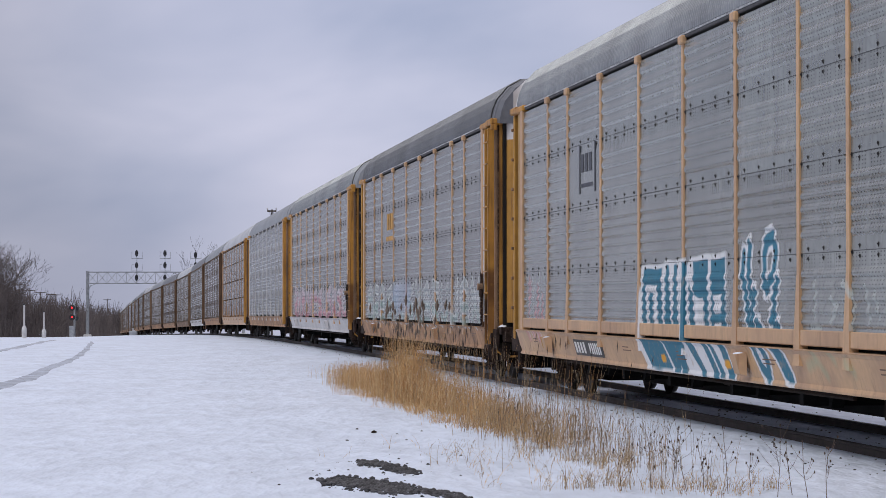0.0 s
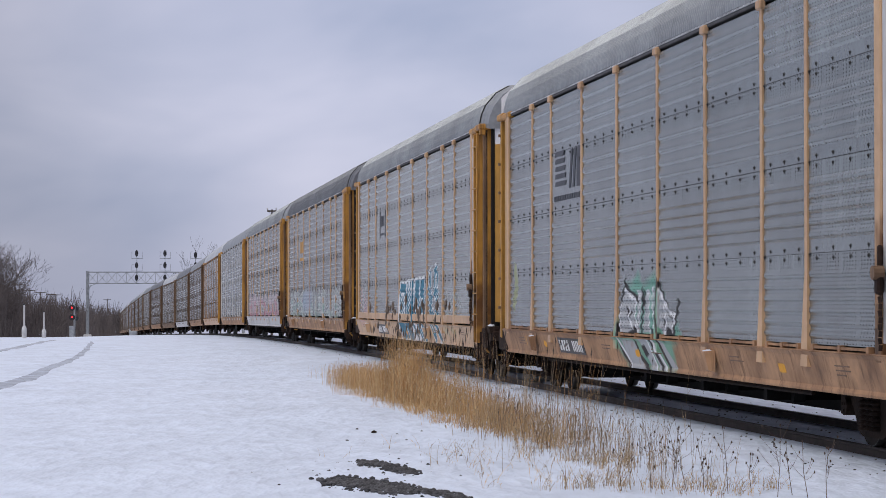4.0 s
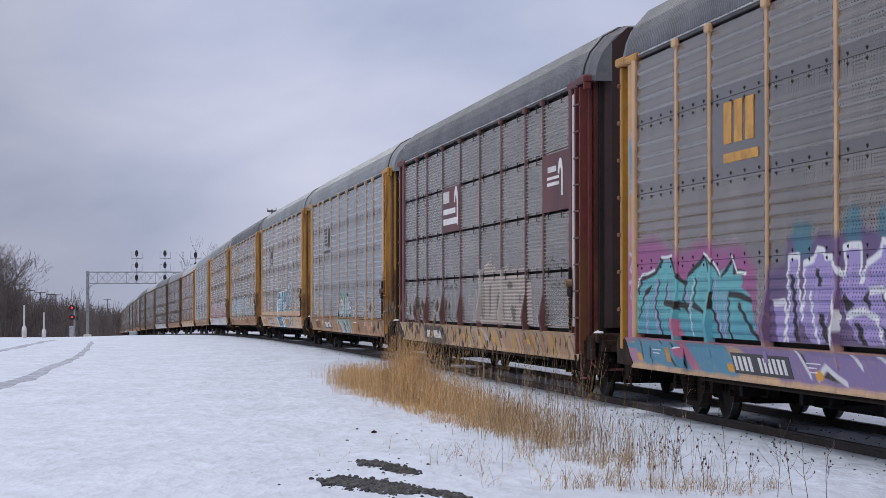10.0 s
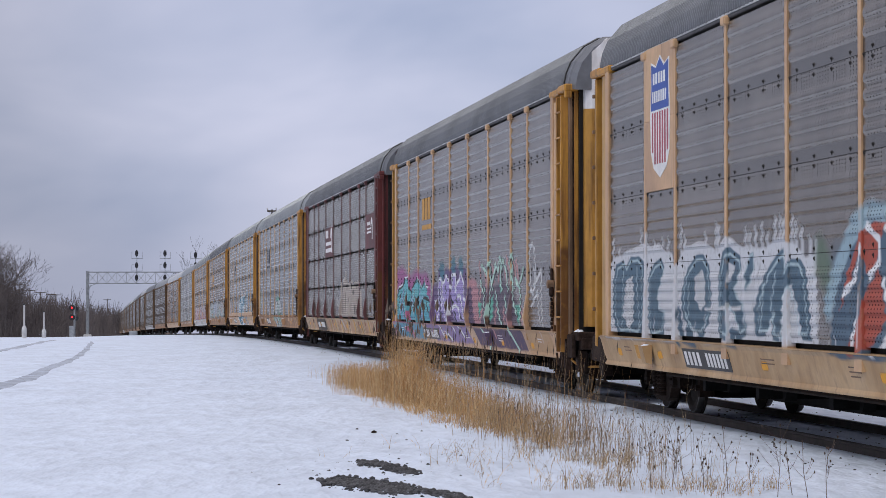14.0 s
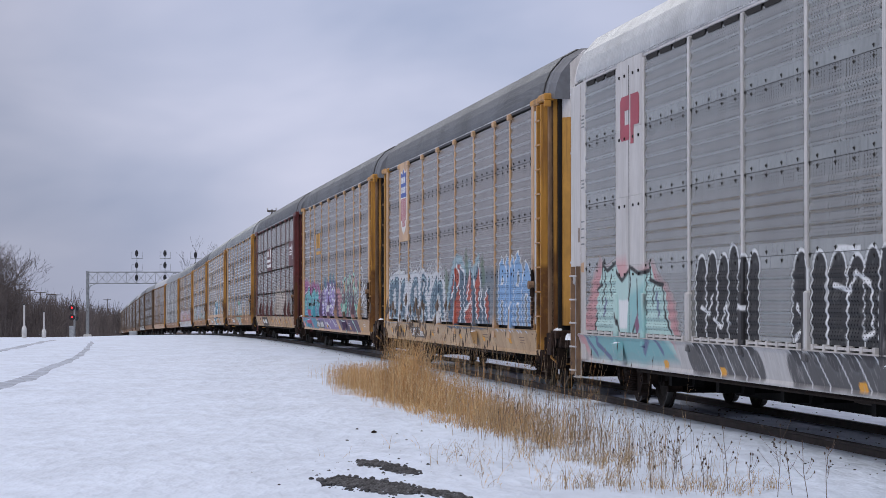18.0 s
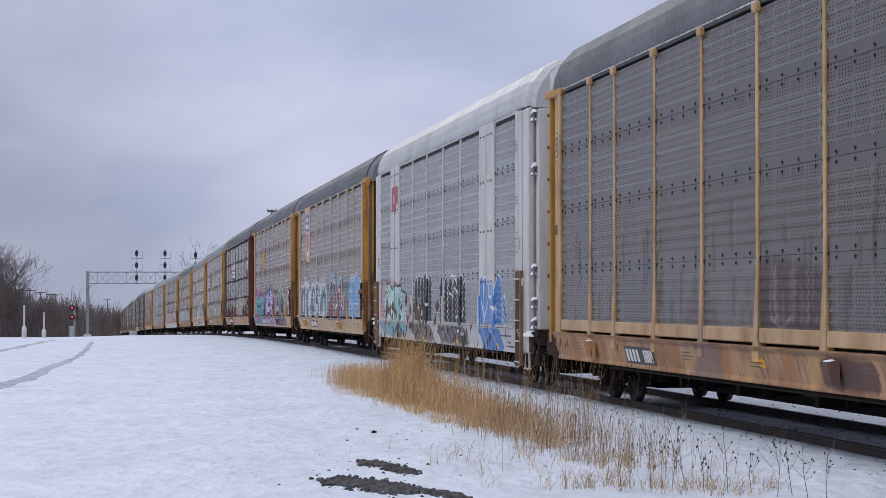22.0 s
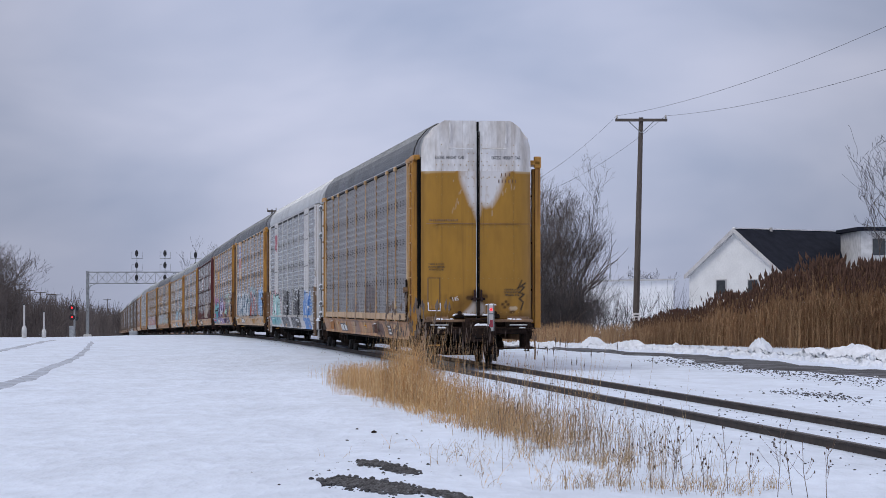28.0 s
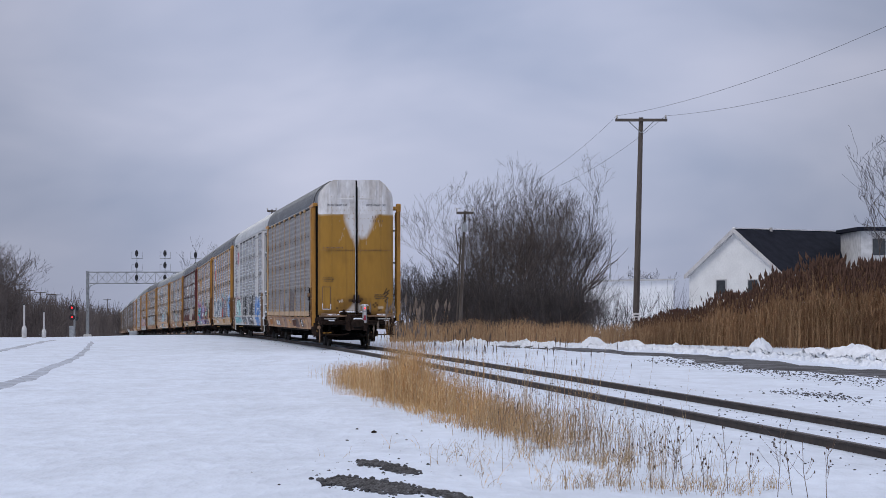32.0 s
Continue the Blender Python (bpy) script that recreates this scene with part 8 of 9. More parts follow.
        t = Shape().box(-13.47, -13.41, *sorted((side * .69, side * .73)), 5.60, 6.12)
        part("stiffener", t, WHITE, d)
        t = Shape()
        for z in (1.35, 2.2, 3.5, 4.75, 5.05):
            for k in range(7):
                y0 = side * (.14 + .15 * k)
                t.box(-13.435, -13.415, y0 - .011, y0 + .011, z - .011, z + .011)
        for k in range(16):
            for y0 in (.10, .24, .92):
                t.box(-13.435, -13.415, side * y0 - .009, side * y0 + .009, 2.4 + .21 * k, 2.418 + .21 * k)
        part("rivets", t, spec_gold_dark, d)["kind"] = "stuff"
        part("lower_rail", Shape().box(-13.47, -13.40, *sorted((side * .75, side * 1.30)), 1.15, 1.24, bevel=.015), BROWN_COAT, d)
        words("door_lettering", "EXCESS  HEIGHT  CAR", .12, INK_G, d, Matrix.Translation((-13.428, side * .72, 5.20)) @ Matrix.Rotation(radians(-90), 4, "Z") @ Matrix.Rotation(radians(90), 4, "X") @ Matrix.Diagonal((.62, .95, .5, 1)), "stencilled black words")
    t = Shape().box(-13.432, -13.40, .97, 1.25, 1.42, 2.2, bevel=.01)
    part("hatch_frame", Shape().box(-13.428, -13.38, .95, .97, 1.40, 2.22).box(-13.428, -13.38, 1.25, 1.27, 1.40, 2.22).box(-13.428, -13.38, .95, 1.27, 2.2, 2.22), BROWN_COAT, car, "rusty hatch frame")
    part("hatch", t, GOLD, car, "small hatch in the door")
    part("hatch_step", Shape().tube([(-13.44, 1.26, 1.60), (-13.455, 1.25, 1.39), (-13.455, .96, 1.39), (-13.44, .95, 1.58)], .016, 6), SNOW_LUMP, car, "bent step bar crusted with snow")
    part("hatch_plate", Shape().box(-13.438, -13.43, 1.02, 1.22, 1.44, 1.54), ORANGE, car)
    for y0, z0 in ((1.05, 2.54), (-.88, 1.90)):
        for i, text in enumerate(("CLOSE & LOCK", "DOORS BEFORE", "MOVING CAR")):
            words("door_lettering", text, .06, INK_K, car, Matrix.Translation((-13.428, y0, z0 - .07 * i)) @ Matrix.Rotation(radians(-90), 4, "Z") @ Matrix.Rotation(radians(90), 4, "X"), "stencilled black words")
    words("chalk_marks", "HS", .14, INK_W, car, Matrix.Translation((-13.428, .56, 1.64)) @ Matrix.Rotation(radians(-90), 4, "Z") @ Matrix.Rotation(radians(90), 4, "X") @ Matrix.Rotation(.2, 4, "Z"), "chalked white letters")
    for i in range(16):
        part("name_mark", Shape().box(-13.428, -13.42, 1.20 - .046 * i, 1.225 - .046 * i, 3.635, 3.68 + .012 * (i % 5 == 0)), BROWN_COAT, car)
    for i in range(6):
        part("number_mark", Shape().box(-13.432, -13.42, -.55 - .085 * i, -.53 - .085 * i, 4.61, 4.69), INK_F, car)
    for i in range(3):
        part("number_mark", Shape().box(-13.432, -13.42, -.62 - .10 * i, -.597 - .10 * i, 4.77, 4.85), INK_F, car)
    part("door_gap", Shape().box(-13.41, -13.36, -.028, .028, 1.2, 6.15), BLACK, car)
    part("lock_gear", Shape().box(-13.52, -13.42, -.18, .18, 1.66, 1.71, bevel=.015).box(-13.56, -13.42, -.04, .04, 1.3, 1.62, bevel=.02), RUST, car)
    # draft gear pocket, brake wheel side rods and marker with snow
    t = Shape().box(-13.75, -13.5, -.42, .42, .62, 1.12, bevel=.03).box(-13.62, -13.5, -1.2, 1.2, .84, .98, bevel=.02)
    part("striker", t, GEAR, car)
    marker = part("end_marker", Shape().box(-14.0, -13.88, -.33, -.17, .88, 1.55, bevel=.03), CREAM, car, "white end marker box with red smears and a lit red lamp")
    part("marker_stripe", Shape().box(-14.006, -13.99, -.31, -.19, .98, 1.06).box(-14.006, -13.99, -.29, -.22, 1.06, 1.16), INK_R, marker)
    part("marker_lamp", Shape().tube([(-14.012, -.25, 1.42), (-13.99, -.25, 1.42)], .03, 10), MATS["red lamp"], marker, "lit red lamp")
    part("marker_frame", Shape().box(-14.008, -13.985, -.33, -.30, .88, 1.55).box(-14.008, -13.985, -.20, -.17, .88, 1.55).box(-14.008, -13.985, -.33, -.17, 1.30, 1.33), GREY_PAINT, marker)
    for y0 in (1.0, -1.0):
        rail_ = part("crossover_rail", Shape().tube([(-13.62, y0 - .28, 1.03), (-13.62, y0 + .28, 1.03)], .02, 6), FROST, car, "pale crossover hand rail")
        for dy in (-.27, .27):
            part("rail_bracket", Shape().box(-13.64, -13.45, y0 + dy - .05, y0 + dy + .05, .97, 1.10, bevel=.015).tube([(-13.64, y0 + dy, 1.03), (-13.67, y0 + dy, 1.03)], .045, 8), RUST, rail_)
    part("crossover_floor", Shape().box(-13.72, -13.38, .35, 1.42, .92, .95, bevel=.006), RUST, car)
    part("crossover_floor", Shape().box(-13.72, -13.38, -1.42, -.42, .92, .95, bevel=.006), RUST, car)
    part("lower_bar", Shape().tube([(-13.55, 1.42, .46), (-13.6, .5, .44), (-13.7, .30, .50)], .024, 6).tube([(-13.55, -1.42, .46), (-13.6, -.5, .44), (-13.7, -.30, .50)], .024, 6), RUST, car)
    part("draft_pocket", Shape().box(-13.80, -13.60, -.36, -.24, .58, 1.20, bevel=.02).box(-13.80, -13.60, .24, .36, .58, 1.20, bevel=.02).box(-13.78, -13.60, -.36, .36, 1.14, 1.20, bevel=.02), GEAR, car)
    part("coupler_head", Shape().box(-14.25, -13.75, -.15, .20, .72, 1.02, bevel=.06).box(-14.34, -14.10, -.20, -.04, .74, 1.0, bevel=.05).box(-14.32, -14.15, .12, .26, .76, .98, bevel=.05), RUST, car)
    part("air_hose", Shape().tube([(-13.65, -.42, .80), (-13.85, -.40, .55), (-13.95, -.36, .33), (-14.02, -.34, .22)], .028, 6).tube([(-14.02, -.34, .24), (-14.04, -.34, .14)], .045, 6), BLACK, car)
    for y0 in (1.40, -1.40):
        part("grab_iron", Shape().tube([(-13.5, y0, .88), (-13.62, y0, .78), (-13.62, y0 - .03, .40), (-13.60, y0 - .02, .16)], .02, 6).box(-13.66, -13.56, y0 - .06, y0 + .06, .66, .76, bevel=.02), BROWN_COAT, car)
        part("side_step", Shape().box(-13.45, -13.05, y0 - .02, y0 + .16, .84, .88).box(-13.45, -13.41, y0 + .08, y0 + .16, .44, .86).box(-13.09, -13.05, y0 + .08, y0 + .16, .44, .86).box(-13.47, -13.03, y0 + .02, y0 + .18, .42, .45), GEAR, car)
    for k, (y0, z0) in enumerate(((.48, 1.30), (-.42, 1.30))):
        part("latch_cam", Shape().tube([(-13.60, y0, z0 + .03), (-13.46, y0, z0 + .03)], .05, 10).box(-13.56, -13.44, y0 - .12, y0 + .12, z0 - .10, z0, bevel=.02), RUST, car)
    for y0 in (.085, -.085):
        part("lock_bracket", Shape().box(-13.54, -13.42, y0 - .035, y0 + .035, 1.62, 1.74, bevel=.012).box(-13.50, -13.42, y0 - .02, y0 + .02, 1.74, 1.92, bevel=.01), MAROON_SHADE, car)
        part("lock_rod", Shape().tube([(-13.45, y0 * .45, 1.2), (-13.45, y0 * .45, 5.9)], .010, 6), FROST if y0 > 0 else RUST, car)
    part("uncoupling_lever", Shape().tube([(-13.72, 1.2, .92), (-13.78, .4, .9), (-13.9, .1, 1.1)], .02, 6), RUST, car)
    rr = random.Random(9)
    for y0, y1, z0, n, r in ((-1.05, -.75, 1.175, 4, .03), (.62, .98, 1.175, 5, .03), (.08, .62, 1.27, 12, .05), (-.50, -.12, 1.27, 8, .05), (.9, 1.25, .955, 4, .04), (-1.2, -.9, .955, 3, .03), (-.1, .2, 1.03, 5, .05), (-.33, -.17, 1.54, 3, .03)):
        t = Shape()
        for i in range(n):
            lump(t, -13.5 if z0 > 1.1 and z0 < 1.5 else -13.94 if z0 > 1.5 else -14.1 if abs(z0 - 1.03) < .01 else -13.6, rr.uniform(y0, y1), z0, .06, rr.uniform(.05, .13), rr.uniform(.4, 1.0) * r, rr)
        part("snow_ledge", t, SNOW_LUMP, car, "snow lying on the end gear", smooth=True)["kind"] = "stuff"
    part("end_ledge", Shape().box(-13.58, -13.40, -.50, .62, 1.235, 1.27, bevel=.01), RUST, car)
    part("end_ledge", Shape().box(-13.56, -13.40, -1.38, 1.38, 1.10, 1.17, bevel=.015), BROWN_COAT, car)


mat("red lamp", (0.6, 0.02, 0.02), 0.3, bump=0, emit=((1.0, 0.015, 0.02), 3.5))
spec_gold_dark = mat("dull rivet", (0.30, 0.19, 0.05), 0.6, bump=0, var=0.2)

# ---------------------------------------------------------------- poles and wires
WOOD = mat("weathered pole timber", (0.10, 0.085, 0.075), 0.85, scale=2, var=0.3, fine=25, stretch=(1, 1, .15), bump=.4)
GREY_STEEL = mat("galvanised steel", (0.34, 0.36, 0.38), 0.5, metal=0.4, scale=3, var=0.2)
DARK_STEEL = mat("dark signal steel", (0.03, 0.03, 0.033), 0.5, scale=3, var=0.2)
CONCRETE = mat("pale concrete", (0.55, 0.55, 0.55), 0.85, scale=2, var=0.2)


def px(u, v, y):
    """A point at a depth along a line of sight."""
    return Vector(((u - 784) * y / FOCAL, y, CAM_H + (HOR - v) * y / FOCAL))


def utility_pole(label, u_top, v_top, u_base, y, arm=1.3, r=0.14, sign=False, box=False):
    top = px(u_top, v_top, y)
    bx = (u_base - 784) * y / FOCAL
    base = Vector((bx, y, float(ground_z(bx, y)) - .2))
    t = thing("utility_pole", label, "utility pole", "poles along the line")
    part("shaft", Shape().tube([base, base.lerp(top, .5), top], [r * 1.15, r, r * .75], 10), WOOD, t)
    a = top - Vector((0, 0, .12))
    part("crossarm", Shape().box(a.x - arm, a.x + arm, a.y - .16, a.y - .05, a.z - .07, a.z + .06), WOOD, t)
    for sg in (-1, 1):
        part("brace", Shape().tube([(a.x + sg * arm * .5, a.y - .12, a.z - .05), (a.x, a.y - .12, a.z - .62)], .022, 5), GREY_STEEL, t)
        part("insulator", Shape().tube([(a.x + sg * arm * .94, a.y - .1, a.z + .05), (a.x + sg * arm * .94, a.y - .1, a.z + .16), (a.x + sg * arm * .94, a.y - .1, a.z + .24)], [.03, .06, .035], 8), CONCRETE, t)
    if sign:
        c = base.lerp(top, .135)
        part("sign", Shape().box(c.x - .17, c.x + .17, c.y - r - .05, c.y - r - .02, c.z - .18, c.z + .18), INK_W, t, "small white notice with unreadable lines")
        part("sign_lines", Shape().box(c.x - .11, c.x + .11, c.y - r - .056, c.y - r - .05, c.z + .03, c.z + .08).box(c.x - .06, c.x + .06, c.y - r - .056, c.y - r - .05, c.z - .1, c.z - .03), INK_K, t)
    if box:
        c = base.lerp(top, .87)
        part("transformer", Shape().tube([(c.x + .02, c.y - .35, c.z - .22), (c.x + .02, c.y - .35, c.z + .22)], .16, 12), GREY_STEEL, t, "grey transformer drum")
        part("conduit", Shape().tube([base.lerp(top, .02) + Vector((-.2, 0, 0)), base.lerp(top, .8) + Vector((-.15, 0, 0))], .04, 6), WOOD, t)
    return a


def wire(label, a, b, sag):
    s = Shape()
    pts = []
    for k in range(21):
        f = k / 20
        p = a.lerp(b, f)
        p.z -= sag * 4 * f * (1 - f)
        pts.append(p)
    s.tube(pts, .0065, 4, caps=False)
    return thing("wire", label, "wire", "overhead wires", shape=s, mats=DARK_STEEL)


POLE_Y = 118.0
pa = utility_pole("tall weathered wooden pole with one crossarm", 1135, 208, 1124, POLE_Y, 1.22, sign=True)
pb = utility_pole("leaning wooden pole with a transformer", 823, 373, 813, 132.0, .45, r=.09, box=True)
L_, R_ = pa + Vector((-1.15, 0, .2)), pa + Vector((1.15, 0, .2))
wire("thin overhead wire between two wooden poles", L_, pb + Vector((-.55, 0, .2)), .9)
wire("thin overhead wire between two wooden poles", R_, pb + Vector((.55, 0, .2)), .9)
wire("thin overhead wire rising over the road", L_, px(1760, -42, 62), .5)
wire("thin overhead wire rising over the road", R_, px(1900, 8, 62), .5)
utility_pole("distant pole with a double arm", 481, 371, 481, 185.0, .34, r=.08)
for u, v, y in ((35, 503, 400), (53, 513, 430), (72, 517, 450), (90, 520, 470), (99, 521, 480), (118, 532, 520), (190, 529, 600)):
    utility_pole("distant wooden pole beside the line", u, v, u, y, .9, r=.13)

# ---------------------------------------------------------------- signal bridge
GY_ = 345.0
gantry = thing("signal_bridge", "galvanised lattice signal bridge spanning the tracks", "signal bridge")


def gz(v):
    return CAM_H + (HOR - v) * GY_ / FOCAL


def gxp(u):
    return (u - 784) * GY_ / FOCAL


x_l, x_r, z_t, z_b = gxp(156), gxp(430), gz(482), gz(502)
for u in (155, 431):
    xg = gxp(u)
    zg = float(ground_z(xg, GY_)) - .2
    part("mast", Shape().tube([(xg, GY_, zg), (xg, GY_, z_t + .15)], .23, 10), GREY_STEEL, gantry)
    part("base_block", Shape().box(xg - .5, xg + .5, GY_ - .5, GY_ + .5, zg, zg + .5, bevel=.05), CONCRETE, gantry)
for dy in (-.5, .5):
    for z in (z_t, z_b):
        part("chord", Shape().box(x_l, x_r, GY_ + dy - .06, GY_ + dy + .06, z - .07, z + .07), GREY_STEEL, gantry)
nbay = 16
for k in range(nbay):
    xa, xb = x_l + (x_r - x_l) * k / nbay, x_l + (x_r - x_l) * (k + 1) / nbay
    s = Shape().tube([(xa, GY_ - .5, z_b), (xb, GY_ - .5, z_t)], .035, 5).tube([(xa, GY_ - .5, z_t), (xb, GY_ - .5, z_b)], .035, 5).tube([(xb, GY_ - .5, z_b), (xb, GY_ - .5, z_t)], .035, 5)
    part("lattice_bay", s, GREY_STEEL, gantry)
part("knee_brace", Shape().tube([(x_l, GY_, z_b - .9), (x_l + .35, GY_, z_b - .3), (x_l + 1.2, GY_, z_b)], .06, 6), GREY_STEEL, gantry)


def signal_head(xc, zc, parent, yy, n=1):
    s = Shape().tube([(xc, yy - .42, zc - .32), (xc, yy - .42, zc + .32)], .02, 4)
    b = part("signal_head", Shape().prism([(xc + .23 * math.cos(a), zc + .44 * math.sin(a)) for a in np.linspace(0, 2 * math.pi, 17)[:-1]], "y", yy - .34, yy - .26), DARK_STEEL, parent, "black oval signal target")
    for dz in (-.24, .24):
        part("hood", Shape().tube([(xc, yy - .6, zc + dz), (xc, yy - .3, zc + dz)], .12, 8), DARK_STEEL, b)


for u, vs in ((243, (449, 470, 492)), (293, (449, 470, 492)), (347, (452, 470))):
    xc = gxp(u)
    part("signal_mast", Shape().tube([(xc, GY_ - .62, z_b), (xc, GY_ - .62, gz(443))], .05, 6), GREY_STEEL, gantry)
    for v in vs:
        signal_head(xc, gz(v), gantry, GY_ - .55)
    for v in (458, 480):
        s = Shape().box(xc - .75, xc + .75, GY_ - .45, GY_ + .3, gz(v) - .03, gz(v) + .03)
        for dx in (-.72, .72):
            s.tube([(xc + dx, GY_ - .4, gz(v)), (xc + dx, GY_ - .4, gz(v) + .9)], .025, 5)
        s.tube([(xc - .72, GY_ - .4, gz(v) + .9), (xc - .45, GY_ - .4, gz(v) + .9)], .025, 5)
        part("service_platform", s, GREY_STEEL, gantry)
# red signal beside the line
SY = 310.0
sg_ = thing("railway_signal", "black railway signal showing two red lights", "signal")
p0 = px(130, 598, SY)
gz0 = float(ground_z(p0.x, SY))
part("mast", Shape().tube([(p0.x + .1, SY, gz0 - .1), (p0.x + .1, SY, px(0, 536, SY).z)], .09, 8), GREY_STEEL, sg_)
for v in (545, 562):
    c = px(128, v, SY)
    part("target", Shape().tube([(c.x, SY - .25, c.z), (c.x, SY - .18, c.z)], .38, 14), DARK_STEEL, sg_)
    part("lamp", Shape().tube([(c.x, SY - .34, c.z), (c.x, SY - .26, c.z)], .09, 12), MATS["red lamp"], sg_, "glowing red lamp")
    c = px(135, v + 2, SY)
    part("back_target", Shape().tube([(c.x, SY + .05, c.z), (c.x, SY + .12, c.z)], .3, 14), DARK_STEEL, sg_)
part("ladder", Shape().box(px(134, 0, SY).x, px(134, 0, SY).x + .05, SY - .1, SY - .05, gz0, px(0, 540, SY).z), GREY_STEEL, sg_)
c = px(128, 592, SY)
part("relay_box", Shape().box(c.x - .3, c.x + .3, SY - .5, SY, gz0 - .1, px(0, 577, SY).z, bevel=.04), GREY_STEEL, sg_)
c = px(236, 592, 300)
thing("relay_cabinet", "grey steel relay cabinet beside the track", "cabinet", shape=Shape().box(c.x - .45, c.x + .45, 299.6, 300.4, float(ground_z(c.x, 300)) - .1, px(0, 586, 300).z, bevel=.05), mats=GREY_STEEL)
# pale marker posts on thick sockets
for u, v0, vm, y in ((43, 540, 582, 205.0), (78, 553, 587, 225.0)):
    t = thing("marker_post", "pale round marker post on a concrete socket", "post", "marker posts")
    a, b, m_ = px(u, v0, y), px(u, 600, y), px(u, vm, y)
    g0 = float(ground_z(a.x, y)) - .3
    part("pipe", Shape().tube([(a.x, y, g0), (a.x, y, a.z)], .075, 10), CREAM, t)
    part("socket", Shape().tube([(a.x, y, g0), (a.x, y, m_.z), (a.x, y, m_.z + .25)], [.2, .2, .1], 10), CONCRETE, t)
    part("cap", Shape().tube([(a.x, y, a.z), (a.x, y, a.z + .08)], .12, 10), DARK_STEEL, t)

# ---------------------------------------------------------------- houses beyond the reeds
SIDING = mat("white painted siding", (0.72, 0.72, 0.71), 0.7, scale=0.8, var=0.08, fine=8)
SHINGLE = mat("charcoal roof shingles", (0.017, 0.020, 0.030), 0.95, spec=0.08, scale=1.5, var=0.25, fine=14)
GLASS = mat("dark window glass", (0.05, 0.055, 0.06), 0.15, bump=0, var=0.2)
SHED = mat("pale metal cladding", (0.86, 0.87, 0.88), 0.7, scale=0.7, var=0.10)


def gabled_house(peak, ridge_dir, length, half, rise, ground_at):
    """peak: the near gable's top. ridge_dir: unit vector along the ridge."""
    rd = Vector(ridge_dir).normalized()
    sd = Vector((rd.y, -rd.x, 0))
    m = Matrix((( rd.x, sd.x, 0, peak.x), (rd.y, sd.y, 0, peak.y), (0, 0, 1, 0), (0, 0, 0, 1)))
    h = thing("house", "white gabled house with a dark shingle roof", "house", at=m)
    ez = peak.z - rise
    s = Shape().prism([(-half, ground_at), (half, ground_at), (half, ez), (0, peak.z - .12), (-half, ez)], "x", 0.0, length)
    part("wall", s, SIDING, h)
    for sg in (1, -1):
        o = .2
        k = rise / half
        pts = [(0, peak.z), (sg * (half + o), ez - o * k), (sg * (half + o), ez - o * k - .2), (0, peak.z - .2)]
        r = part("roof", Shape().prism(pts if sg < 0 else pts[::-1], "x", -.35, length + .35), SHINGLE, h)
        low = [(0, peak.z - .205), (sg * (half + o), ez - o * k - .205), (sg * (half + o), ez - o * k - .26), (0, peak.z - .26)]
        part("soffit", Shape().prism(low if sg < 0 else low[::-1], "x", -.35, length + .35), CREAM, r)
        part("gutter", Shape().box(-.36, length + .36, *sorted((sg * (half + o), sg * (half + o + .08))), ez - o * k - .22, ez - o * k + .01), CREAM, r)
        pts = [(0, peak.z + .02), (sg * (half + o), ez - o * k + .02), (sg * (half + o), ez - o * k - .34), (0, peak.z - .36)]
        part("rake_board", Shape().prism(pts if sg < 0 else pts[::-1], "x", -.40, -.352), CREAM, r)
    for w, z in ((-1.5, ez - 1.15), (1.7, ez - 1.15)):
        f = part("window", Shape().box(-.06, .0, w - .55, w + .55, z - .65, z + .65), CREAM, h)
        part("pane", Shape().box(-.07, -.062, w - .45, w + .45, z - .55, z + .55), GLASS, f)
    part("ridge_cap", Shape().box(-.36, length + .36, -.12, .12, peak.z - .04, peak.z + .05), SHED, h)
    part("roof_vent", Shape().tube([(length * .25, half * .06, peak.z - .2), (length * .25, half * .06, peak.z + .12)], .12, 8), CREAM, h)


gabled_house(px(1303, 404, 200), (0.707, 0.707, 0), 16.6, 4.8, 3.55, float(ground_z(26, 205)) - .3)
a, b = px(1524, 402, 196), px(1720, 396, 196)
t = thing("house", "pale flat-roofed building with a dark cornice", "house")
g0 = float(ground_z(a.x, 196)) - .3
part("wall", Shape().box(a.x, b.x, 196, 206, g0, a.z - .3), CONCRETE, t)
part("roof", Shape().box(a.x - .35, b.x + .3, 195.6, 206.4, a.z - .3, a.z, bevel=.04), SHINGLE, t)
part("window", Shape().box(a.x + .9, a.x + 1.9, 195.94, 195.99, a.z - 2.2, a.z - .9), GLASS, t)
a, b = px(1046, 499, 262), px(1192, 496, 262)
t = thing("warehouse", "low white metal warehouse beyond the reeds", "warehouse")
g0 = float(ground_z(a.x, 262)) - .3
part("wall", Shape().prism([(a.x, g0), (b.x, g0), (b.x, b.z), (a.x, a.z)], "y", 262, 280), SHED, t)
part("roof_edge", Shape().prism([(a.x - .2, a.z - .02), (b.x + .2, b.z - .02), (b.x + .2, b.z + .16), (a.x - .2, a.z + .16)], "y", 261.7, 280.2), CREAM, t)
for i in range(7):
    xa = a.x + (b.x - a.x) * (i + .5) / 7
    part("rib", Shape().box(xa - .03, xa + .03, 261.94, 261.996, g0, a.z - .05), SHED, t)
a = px(1080, 450, 330)
thing("radio_mast", "thin distant lattice radio mast", "mast", shape=Shape().tube([(a.x, 330, float(ground_z(a.x, 330))), (a.x, 330, a.z)], .07, 5), mats=GREY_STEEL)
bare_tree("tree", "small round bare tree beyond the pole", px(1148, 0, 300).x, 300, 8.6, 2.2, 8, 131, depth=5, twig=.03)

# ---------------------------------------------------------------- road, banks, ruts and clods


